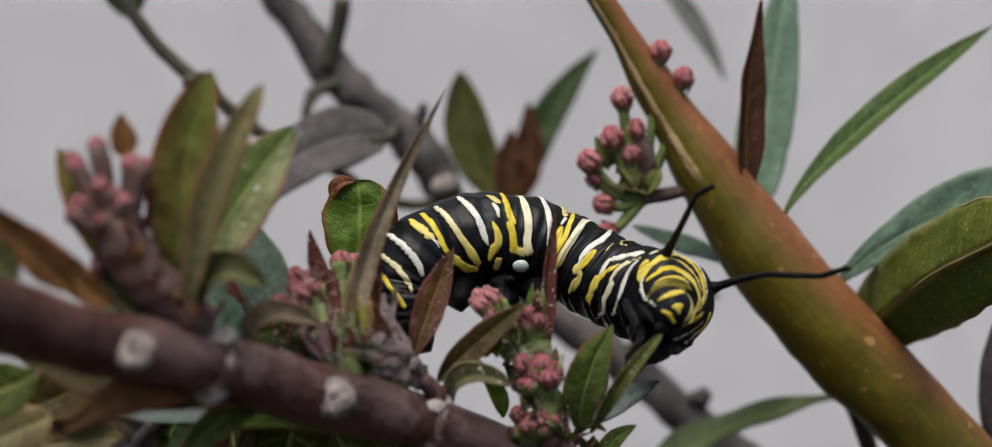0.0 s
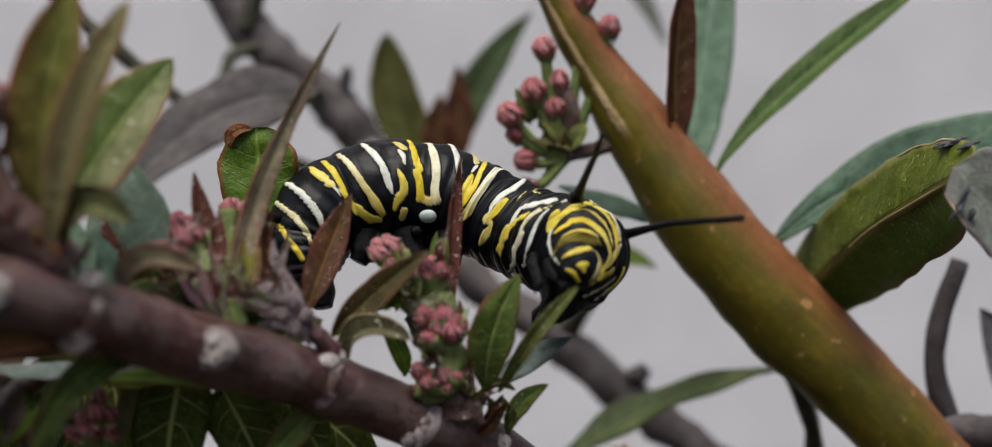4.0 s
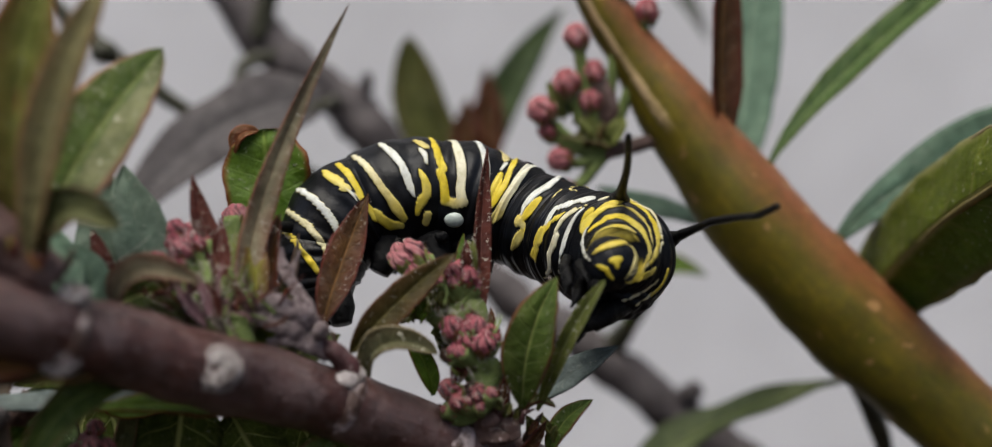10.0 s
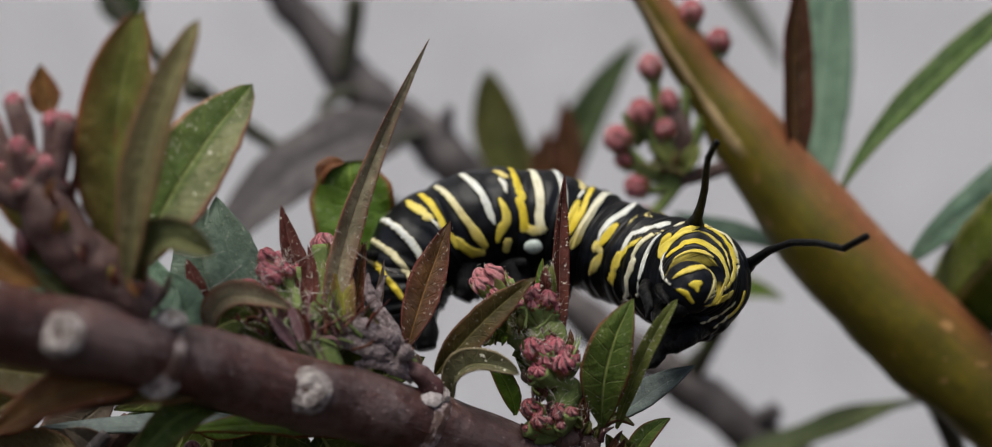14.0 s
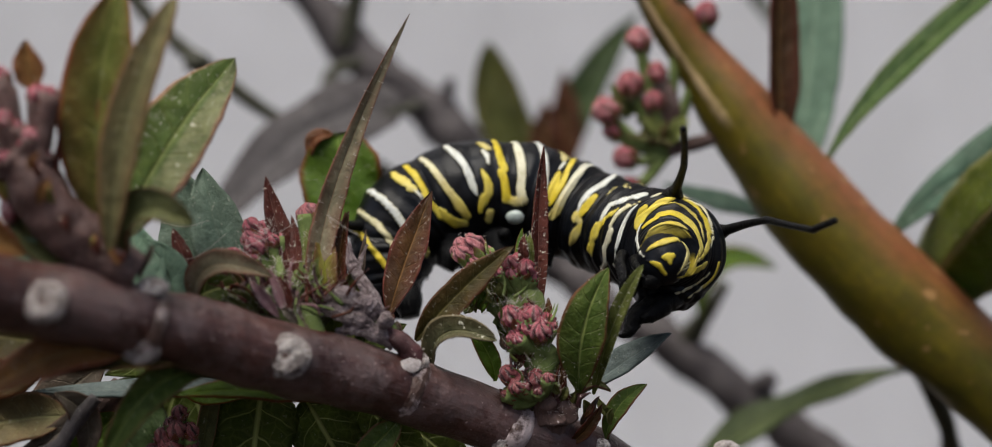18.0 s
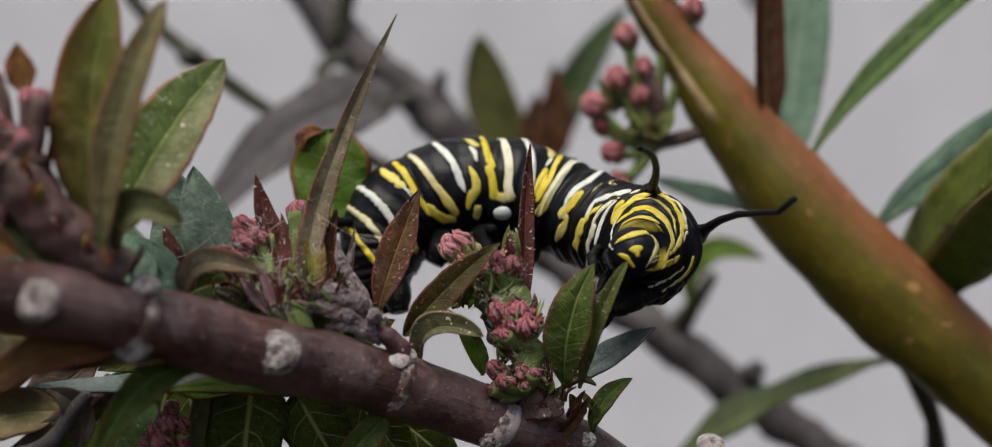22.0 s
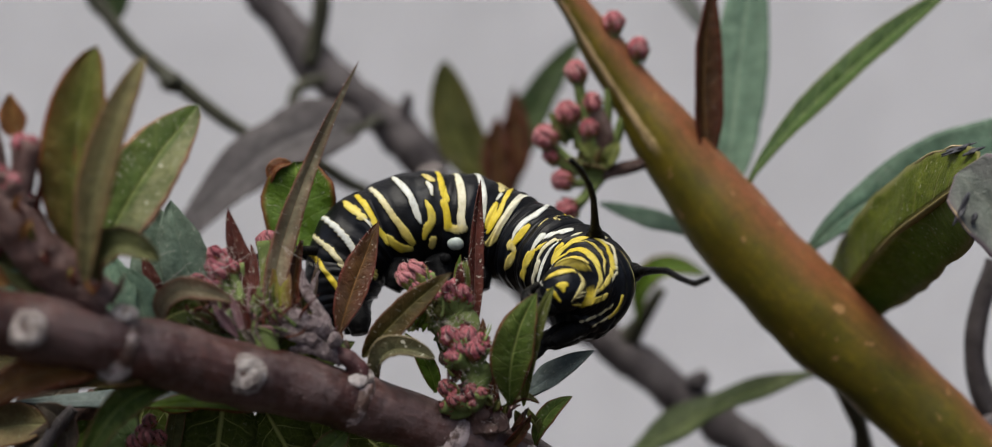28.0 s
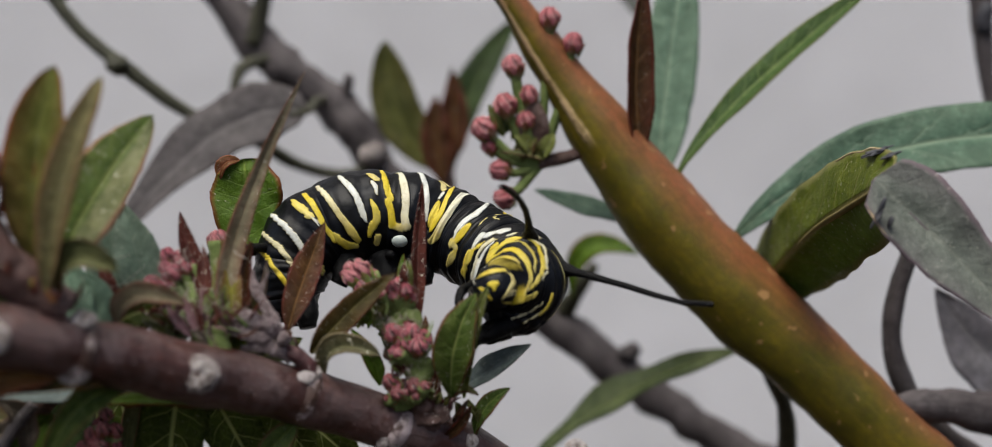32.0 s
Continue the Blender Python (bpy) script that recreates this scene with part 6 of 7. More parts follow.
# ---- the caterpillar ----
SPINE = [(-6.9, 2.0, -10.9), (-7.7, 2.0, -8.7), (-7.5, 3.0, -5.6), (-5.4, 4.0, -2.65), (-1.5, 4.6, -1.15), (2.8, 4.8, -0.9), (6.8, 4.4, -1.8), (10.1, 3.0, -3.15), (13.2, 0.2, -4.5), (15.5, -3.0, -5.25), (17.0, -6.3, -5.65), (16.5, -10.2, -5.8)]
GIRTH = [2.3, 3.6, 4.35, 4.8, 4.95, 4.95, 4.75, 4.5, 4.5, 4.72, 4.5, 2.7]
CUTS = [0.0, 0.9, 1.8, 3.4, 4.9, 6.1, 6.9, 7.7, 8.4, 9.2, 9.9, 10.5, 11.0]


def spine_at(s):
    i = min(int(s), len(SPINE) - 2)
    t = s - i
    p = [Vector(q) for q in SPINE]
    p = [p[0] * 2 - p[1], *p, p[-1] * 2 - p[-2]]
    a, b, c, d = p[i:i + 4]
    q = 0.5 * (2 * b + (c - a) * t + (2 * a - 5 * b + 4 * c - d) * t * t + (3 * b - a - 3 * c + d) * t ** 3)
    w = 0.5 * ((c - a) + 2 * (2 * a - 5 * b + 4 * c - d) * t + 3 * (3 * b - a - 3 * c + d) * t * t)
    e = t * t * (3 - 2 * t)
    return q, w.normalized(), GIRTH[i] * (1 - e) + GIRTH[i + 1] * e


def belly_at(s):
    """The way from the spine to the belly: down under the arch, inwards at the two ends."""
    _, along, _ = spine_at(s)
    aim = Vector((0.35, -0.1, -1.0)) if s > 3 else Vector((0.9, -0.1, -0.6))
    if s > 8.0:
        aim = Vector((-0.6, 0.2, -1.0))
    return (aim - along * aim.dot(along)).normalized()


def skin_at(k, f, v):
    """A point of the skin: ring k, share f along it (rear to front), share v round it (0 at the belly, 0.5 on the back)."""
    lo, hi = CUTS[k], CUTS[k + 1]
    q, along, r = spine_at(min(max(lo + (hi - lo) * (f * 1.12 - 0.06), 0.0), 11.0))
    down = belly_at(min(max(lo * (1 - f) + hi * f, 0), 11.0))
    side = along.cross(down)
    swell = 0.90 + 0.11 * math.sin(math.pi * f) ** 0.6 + 0.014 * math.sin(6 * math.pi * f)
    a = 2 * math.pi * v
    way = down * math.cos(a) * 0.98 + side * math.sin(a)
    return q + way * r * swell * (1 + 0.03 * noise.noise((q + way * r) * 0.6))


def ring_points(k, rows, sides):
    """All points of one ring, row by row; as skin_at, but each row's axes are worked out once."""
    lo, hi = CUTS[k], CUTS[k + 1]
    out = []
    for i in range(rows + 1):
        f = i / rows
        q, along, r = spine_at(min(max(lo + (hi - lo) * (f * 1.12 - 0.06), 0.0), 11.0))
        down = belly_at(min(max(lo * (1 - f) + hi * f, 0), 11.0))
        side = along.cross(down)
        swell = 0.90 + 0.11 * max(math.sin(math.pi * f), 0.0) ** 0.6 + 0.014 * math.sin(6 * math.pi * f)
        for j in range(sides):
            a = 2 * math.pi * j / sides
            way = down * math.cos(a) * 0.98 + side * math.sin(a)
            out.append(q + way * r * swell * (1 + 0.03 * noise.noise((q + way * r) * 0.6)))
    return out


STRIPES, ARCHES = [], []


def stripe(white, end_white, *way):
    """A stripe of the skin along points (ring number and share along it, share round the body, width in millimetres), on both flanks."""
    STRIPES.append((white, end_white, *way))
    if way[0][0] < 9 and min(v for _, v, _ in way) > 0.49:
        STRIPES.append((white, end_white, *[(s, 1 - v, w) for s, v, w in way]))


def arch(white, end_white, *way):
    """A stripe on the folds round the face, along points of the resting body (x, y, z, width in millimetres)."""
    ARCHES.append((white, end_white, *way))


def spread(way, n=14):
    """Points along a line of control points, each with its share from the line's start to its end."""
    total = (len(way) - 1) * n
    for i in range(total + 1):
        j = min(i // n, len(way) - 2)
        t = (i - n * j) / n
        yield [p * (1 - t) + q * t for p, q in zip(way[j], way[j + 1])], i / total


def skin_line(white, end_white, *way):
    """The stripe's points in the place, each with its half width and its whiteness."""
    out = []
    for (s, v, wide), e in spread(way):
        k = min(max(int(s), 0), 11)
        out.append((skin_at(k, min(max(s - k, 0.0), 1.0), v), 0.5 * wide, white * (1 - e) + end_white * e))
    return out


def arch_line(off, white, end_white, *way):
    """The arch's points, moved by off into the space of the part that carries it."""
    return [(Vector((x, y, z)) + off, 0.5 * wide, white * (1 - e) + end_white * e) for (x, y, z, wide), e in spread(way, 6)]


# rear rings
stripe(0.05, 0.05, (2.15, 0.525, 0.34), (2.11, 0.587, 0.50), (2.04, 0.630, 0.49), (1.75, 0.667, 0.44), (1.54, 0.700, 0.55), (1.29, 0.736, 0.49))
stripe(0.6, 0.5, (2.32, 0.546, 0.45), (2.26, 0.623, 0.50), (2.20, 0.686, 0.60), (2.07, 0.733, 0.55), (1.65, 0.759, 0.33))
stripe(1, 1, (2.52, 0.541, 0.34), (2.50, 0.600, 0.50), (2.47, 0.666, 0.66), (2.42, 0.719, 0.71), (2.35, 0.758, 0.65), (2.26, 0.781, 0.44))
stripe(0.1, 0.25, (2.73, 0.606, 0.44), (2.73, 0.651, 0.83), (2.75, 0.685, 0.82), (2.77, 0.693, 0.71))
stripe(0.9, 0.95, (2.77, 0.693, 0.27), (2.78, 0.716, 0.22), (2.78, 0.739, 0.16))
# the arch of the back
stripe(0.05, 0.05, (2.85, 0.578, 0.39), (2.86, 0.626, 0.55), (2.87, 0.662, 0.61), (2.87, 0.696, 0.60), (2.85, 0.730, 0.55), (2.85, 0.762, 0.49))
stripe(0.05, 0.1, (2.85, 0.762, 0.49), (2.88, 0.789, 0.66), (3.10, 0.819, 0.82), (3.21, 0.846, 0.93), (3.35, 0.852, 0.66))
stripe(0.7, 0.3, (3.07, 0.561, 0.39), (3.10, 0.615, 0.50), (3.14, 0.660, 0.61), (3.18, 0.700, 0.60), (3.23, 0.741, 0.66), (3.28, 0.767, 0.71))
stripe(0.3, 0.1, (3.28, 0.767, 0.71), (3.33, 0.798, 0.99), (3.40, 0.830, 0.66))
stripe(1, 1, (3.34, 0.561, 0.34), (3.38, 0.605, 0.50), (3.43, 0.633, 0.72), (3.49, 0.676, 0.66), (3.53, 0.718, 0.71), (3.55, 0.747, 0.66), (3.59, 0.774, 0.22))
stripe(0.25, 0.3, (3.67, 0.582, 0.33), (3.72, 0.597, 0.72), (3.77, 0.612, 0.78))
stripe(0.9, 0.95, (3.71, 0.625, 0.33), (3.75, 0.647, 0.55), (3.77, 0.678, 0.28))
stripe(0.05, 0.1, (3.68, 0.699, 0.22), (3.72, 0.721, 0.60), (3.76, 0.747, 0.77), (3.76, 0.768, 0.77), (3.69, 0.786, 0.88), (3.64, 0.804, 0.66), (3.61, 0.825, 0.33))
stripe(0.2, 0.2, (3.76, 0.827, 0.71), (3.73, 0.852, 0.66))
stripe(0, 0, (3.83, 0.549, 0.39), (3.86, 0.586, 0.61), (3.89, 0.634, 0.72), (3.93, 0.674, 0.72), (4.06, 0.715, 0.71), (4.12, 0.754, 0.71), (4.15, 0.777, 0.77))
stripe(0.1, 0.5, (4.15, 0.785, 0.77), (4.31, 0.787, 0.82), (4.48, 0.774, 0.82))
stripe(0.8, 0.6, (4.11, 0.559, 0.34), (4.16, 0.561, 0.56), (4.22, 0.611, 0.78), (4.30, 0.668, 0.83), (4.35, 0.711, 0.77), (4.37, 0.747, 0.77), (4.44, 0.771, 0.88))
stripe(1, 1, (4.39, 0.537, 0.34), (4.45, 0.540, 0.56), (4.54, 0.581, 0.67), (4.63, 0.622, 0.61), (4.77, 0.666, 0.55), (4.90, 0.717, 0.44))
# behind the arch
stripe(0.25, 0.4, (4.77, 0.527, 0.34), (4.85, 0.518, 0.79), (4.94, 0.559, 0.72))
stripe(0.9, 0.9, (5.07, 0.580, 0.44), (5.07, 0.614, 0.28))
stripe(0.05, 0.05, (5.12, 0.482, 0.28), (5.20, 0.548, 0.45), (5.33, 0.615, 0.55), (5.42, 0.660, 0.55), (5.40, 0.701, 0.49), (5.35, 0.729, 0.38))
stripe(0.05, 0.1, (5.11, 0.634, 0.55), (5.14, 0.660, 0.82), (5.19, 0.691, 0.82), (5.22, 0.717, 0.55))
stripe(0.85, 0.5, (5.63, 0.488, 0.34), (5.55, 0.520, 0.61), (5.67, 0.583, 0.72), (5.73, 0.626, 0.71), (5.74, 0.662, 0.71), (5.76, 0.697, 0.77))
stripe(0.4, 0.2, (5.76, 0.697, 0.77), (5.74, 0.727, 0.87), (5.56, 0.756, 0.71))
# shoulder
stripe(1, 1, (6.43, 0.447, 0.33), (6.66, 0.507, 0.61), (6.71, 0.547, 0.77), (6.67, 0.583, 0.76), (6.65, 0.617, 0.60), (6.63, 0.648, 0.44), (6.68, 0.667, 0.22))
stripe(0.05, 0.1, (6.86, 0.594, 0.38), (6.84, 0.620, 0.71), (6.82, 0.646, 0.76), (6.80, 0.672, 0.54))
stripe(0.2, 0.3, (6.66, 0.680, 0.54), (6.70, 0.693, 0.87), (6.84, 0.694, 0.54))
stripe(0.1, 0.3, (6.89, 0.704, 0.49), (6.84, 0.728, 0.82), (6.76, 0.758, 0.71), (6.65, 0.783, 0.33))
stripe(1, 1, (8.82, 0.607, 0.43), (8.81, 0.638, 0.64), (8.60, 0.658, 0.69), (8.42, 0.676, 0.70), (7.90, 0.680, 0.59), (7.85, 0.708, 0.48), (7.84, 0.740, 0.21))
stripe(0.3, 0.4, (7.20, 0.522, 0.16), (7.47, 0.585, 0.27), (7.78, 0.586, 0.16))
stripe(0.05, 0.1, (8.65, 0.701, 0.32), (8.54, 0.720, 0.53), (8.18, 0.740, 0.70), (7.85, 0.762, 0.86), (7.76, 0.788, 0.91), (7.69, 0.807, 0.65))
stripe(0.1, 0.3, (7.69, 0.821, 0.70), (7.62, 0.843, 0.76), (7.69, 0.856, 0.32))
stripe(0.5, 0.6, (9.45, 0.660, 0.21), (8.84, 0.674, 0.32), (8.79, 0.705, 0.42), (8.76, 0.733, 0.42), (8.72, 0.760, 0.37))
stripe(0.65, 0.8, (8.79, 0.768, 0.48), (8.74, 0.796, 0.69), (8.60, 0.827, 0.69), (8.60, 0.851, 0.53), (8.53, 0.874, 0.43), (7.81, 0.921, 0.22))
stripe(0.95, 0.95, (9.49, 0.673, 0.16), (9.49, 0.705, 0.26), (9.48, 0.733, 0.32), (9.51, 0.766, 0.42), (9.51, 0.804, 0.37), (9.19, 0.840, 0.37), (8.85, 0.877, 0.27))
stripe(0.2, 0.2, (2.20, 0.880, 0.55), (1.71, 0.896, 0.50))
# far flank behind the face
stripe(0.25, 0.6, (10.25, 0.46, 0.30), (10.25, 0.40, 0.42), (10.25, 0.33, 0.45), (10.28, 0.26, 0.44), (10.34, 0.19, 0.36), (10.4, 0.13, 0.2))
stripe(0.8, 0.9, (9.70, 0.44, 0.25), (9.70, 0.38, 0.34), (9.70, 0.31, 0.38), (9.72, 0.24, 0.36), (9.75, 0.18, 0.2))
stripe(0.1, 0.2, (10.75, 0.30, 0.24), (10.75, 0.24, 0.40), (10.75, 0.17, 0.40), (10.72, 0.11, 0.24))
# folds round the face, the face and the throat
arch(0.05, 0.1, (14.7, -7.1, -2.0, 0.42), (14.3, -7.2, -2.5, 0.74), (14.0, -7.4, -3.1, 0.73), (13.9, -7.5, -3.7, 0.52), (13.9, -7.8, -4.1, 0.21))
arch(0.95, 0.9, (14.3, -7.7, -3.4, 0.21), (14.0, -8.0, -4.2, 0.39), (13.9, -8.5, -4.4, 0.42), (13.9, -8.6, -4.7, 0.47), (13.9, -9.4, -5.1, 0.44), (14.1, -9.7, -5.5, 0.41), (14.0, -12.2, -5.6, 0.36), (14.3, -12.8, -5.9, 0.25))
arch(0.8, 0.5, (15.2, -5.9, -1.3, 0.21), (15.7, -5.7, -1.1, 0.32), (16.1, -5.4, -0.9, 0.16))
arch(0.5, 0.7, (18.0, -4.4, -1.1, 0.27), (18.1, -4.6, -1.3, 0.28), (18.2, -5.2, -1.3, 0.29), (18.4, -5.1, -1.4, 0.31), (18.3, -7.2, -1.5, 0.32), (18.6, -7.0, -1.5, 0.32), (18.7, -7.2, -1.6, 0.32), (19.4, -7.2, -2.0, 0.32), (19.7, -7.5, -2.4, 0.32), (20.0, -8.1, -3.1, 0.31), (20.3, -8.6, -4.5, 0.26), (20.2, -8.6, -4.7, 0.24), (20.1, -9.0, -4.9, 0.22), (20.0, -9.4, -5.5, 0.16))
arch(0.05, 0.1, (14.3, -7.6, -3.3, 0.37), (14.7, -7.5, -2.6, 0.58), (15.2, -7.5, -2.1, 0.68), (15.8, -7.4, -1.7, 0.74), (16.9, -7.1, -1.3, 0.57), (17.3, -5.8, -1.3, 0.54), (17.7, -5.5, -1.2, 0.48), (17.9, -5.5, -1.3, 0.47), (17.9, -7.0, -1.4, 0.45), (18.4, -7.2, -1.6, 0.42), (19.1, -7.6, -2.2, 0.42), (19.3, -8.1, -2.5, 0.42), (19.6, -8.3, -3.0, 0.42), (19.9, -8.6, -4.1, 0.48), (19.9, -9.0, -4.3, 0.50), (19.9, -9.2, -4.7, 0.52), (19.8, -9.7, -5.1, 0.49), (19.6, -9.8, -5.5, 0.47), (19.2, -10.4, -6.2, 0.36))
arch(0.3, 0.5, (19.2, -10.4, -6.2, 0.31), (19.0, -10.5, -6.3, 0.30), (18.3, -10.4, -6.8, 0.25), (17.9, -12.3, -6.8, 0.23), (17.4, -12.8, -7.0, 0.20))
arch(0.1, 0.3, (16.1, -7.7, -1.8, 0.21), (17.1, -7.5, -1.6, 0.26), (17.9, -8.0, -2.0, 0.31), (18.7, -8.4, -2.7, 0.31), (19.2, -9.0, -3.5, 0.31), (19.3, -9.6, -4.1, 0.27), (19.4, -9.9, -4.9, 0.16))
arch(0.05, 0.15, (14.4, -8.7, -3.7, 0.42), (15.4, -8.8, -2.9, 0.75), (15.8, -8.5, -2.7, 0.83), (16.2, -8.7, -2.6, 0.88), (16.7, -8.7, -2.4, 0.94), (17.6, -9.2, -2.7, 0.83), (18.2, -9.6, -3.3, 0.78), (19.0, -10.2, -4.3, 0.57), (19.1, -10.2, -4.7, 0.52), (19.2, -10.4, -5.4, 0.46), (18.8, -10.5, -6.0, 0.36))
arch(0.3, 0.5, (18.8, -10.5, -6.0, 0.31), (18.3, -10.4, -6.4, 0.26), (17.9, -12.4, -6.5, 0.24), (17.5, -12.9, -6.7, 0.20))
arch(0.15, 0.2, (14.2, -9.9, -5.2, 0.21), (15.1, -10.1, -4.0, 0.62), (15.8, -10.2, -3.5, 0.67), (16.5, -10.3, -3.3, 0.72), (17.2, -10.3, -3.4, 0.62), (17.9, -10.5, -3.7, 0.31))
arch(0.2, 0.4, (17.4, -12.2, -4.6, 0.25), (17.8, -12.1, -5.0, 0.56), (18.0, -12.2, -5.6, 0.61), (17.6, -12.8, -6.5, 0.41), (17.0, -12.9, -7.3, 0.20))
arch(0.1, 0.15, (14.5, -12.8, -5.5, 0.20), (15.1, -13.0, -5.0, 0.49), (15.8, -13.0, -4.7, 0.61), (16.6, -12.7, -4.5, 0.58), (17.0, -12.3, -4.4, 0.51), (17.3, -12.4, -4.7, 0.20))
arch(0, 0, (15.8, -13.5, -5.9, 0.25), (16.2, -13.5, -5.9, 0.71), (16.6, -13.4, -5.8, 0.45))
arch(0, 0, (16.3, -13.5, -6.0, 0.61), (16.4, -13.5, -6.4, 0.35))
arch(0, 0, (14.6, -13.0, -6.2, 0.20), (15.1, -13.3, -6.4, 0.40), (15.5, -13.4, -6.6, 0.44), (16.0, -13.2, -7.3, 0.30))
arch(0.1, 0.15, (17.0, -12.7, -7.6, 0.15), (17.4, -12.2, -7.6, 0.31), (17.8, -10.3, -7.6, 0.39), (18.5, -10.4, -7.3, 0.58), (18.9, -10.2, -7.1, 0.62), (19.3, -9.9, -6.9, 0.62), (19.6, -9.7, -6.6, 0.26))
arch(0.7, 0.5, (14.4, -8.5, -9.9, 0.21), (15.9, -9.2, -9.7, 0.23), (17.1, -9.4, -9.2, 0.29), (18.2, -9.0, -8.7, 0.35), (18.6, -8.7, -8.5, 0.35), (19.3, -8.8, -8.0, 0.29), (19.7, -8.5, -7.8, 0.25), (19.9, -8.5, -7.5, 0.21))
arch(0.6, 0.5, (16.7, -8.9, -10.4, 0.10), (17.3, -9.0, -10.0, 0.13), (18.0, -9.0, -9.7, 0.17), (18.9, -8.6, -9.1, 0.26), (19.5, -8.0, -8.6, 0.23), (20.4, -8.2, -7.6, 0.16))


def paint(mesh, points, lines):
    """Marks the skin's pattern on a mesh: red is how far a stripe covers the point, green how white that stripe is."""
    pts = np.array([tuple(q) for q in points])
    wob = np.array([noise.noise(Vector(q) * 1.1) * 0.10 + noise.noise(Vector(q) * 3.3) * 0.05 for q in points])
    cover, white = np.zeros(len(pts)), np.zeros(len(pts))
    for line in lines:
        way = np.array([(*q, w, c) for q, w, c in line])
        near = np.where(np.all((pts > way[:, :3].min(0) - 1.5) & (pts < way[:, :3].max(0) + 1.5), axis=1))[0]
        if not len(near):
            continue
        far = np.linalg.norm(pts[near, None, :] - way[None, :, :3], axis=2)
        edge = way[None, :, 3] - far
        best = edge.argmax(1)
        inside = np.clip((edge.max(1) * (1 + wob[near]) + wob[near] * 0.35 + 0.05) / 0.11, 0, 1)
        more = inside > cover[near]
        white[near[more]] = way[best[more], 4]
        cover[near] = np.maximum(cover[near], inside)
    layer = mesh.color_attributes.new("pattern", "FLOAT_COLOR", "POINT")
    layer.data.foreach_set("color", np.stack([cover, white, cover * 0, cover * 0 + 1], 1).ravel())
    # the stripes stand a little proud of the black folds between them
    for v, c in zip(mesh.vertices, cover):
        if c:
            v.co += v.normal * float(c) * 0.09 * MM


def ring_mesh(name, k, centre, rows=44, sides=150):
    """One body ring, bulging, its rims tucked in."""
    pts = ring_points(k, rows, sides)
    faces, uvs = [], []
    for i in range(rows):
        for j in range(sides):
            n = (j + 1) % sides
            faces.append((i * sides + j, i * sides + n, (i + 1) * sides + n, (i + 1) * sides + j))
            for a, b in ((i, j), (i, j + 1), (i + 1, j + 1), (i + 1, j)):
                uvs += [a / rows, b / sides]
    faces += [tuple(range(sides))[::-1], tuple(range(rows * sides, (rows + 1) * sides))]
    uvs += [0.5, 0.0] * (2 * sides)
    mesh = bpy.data.meshes.new(name)
    mesh.from_pydata([tuple((q - Vector(centre)) * MM) for q in pts], [], faces)
    mesh.uv_layers.new().data.foreach_set("uv", uvs)
    lines = [skin_line(*line) for line in STRIPES if any(k - 1 <= q[0] < k + 2 for q in line[2:])]
    if k > 7:
        lines += [arch_line(Vector(), *line) for line in ARCHES]
    paint(mesh, pts, lines)
    mesh.polygons.foreach_set("use_smooth", [True] * len(mesh.polygons))
    mesh.materials.append(MAT_SKIN)
    return mesh


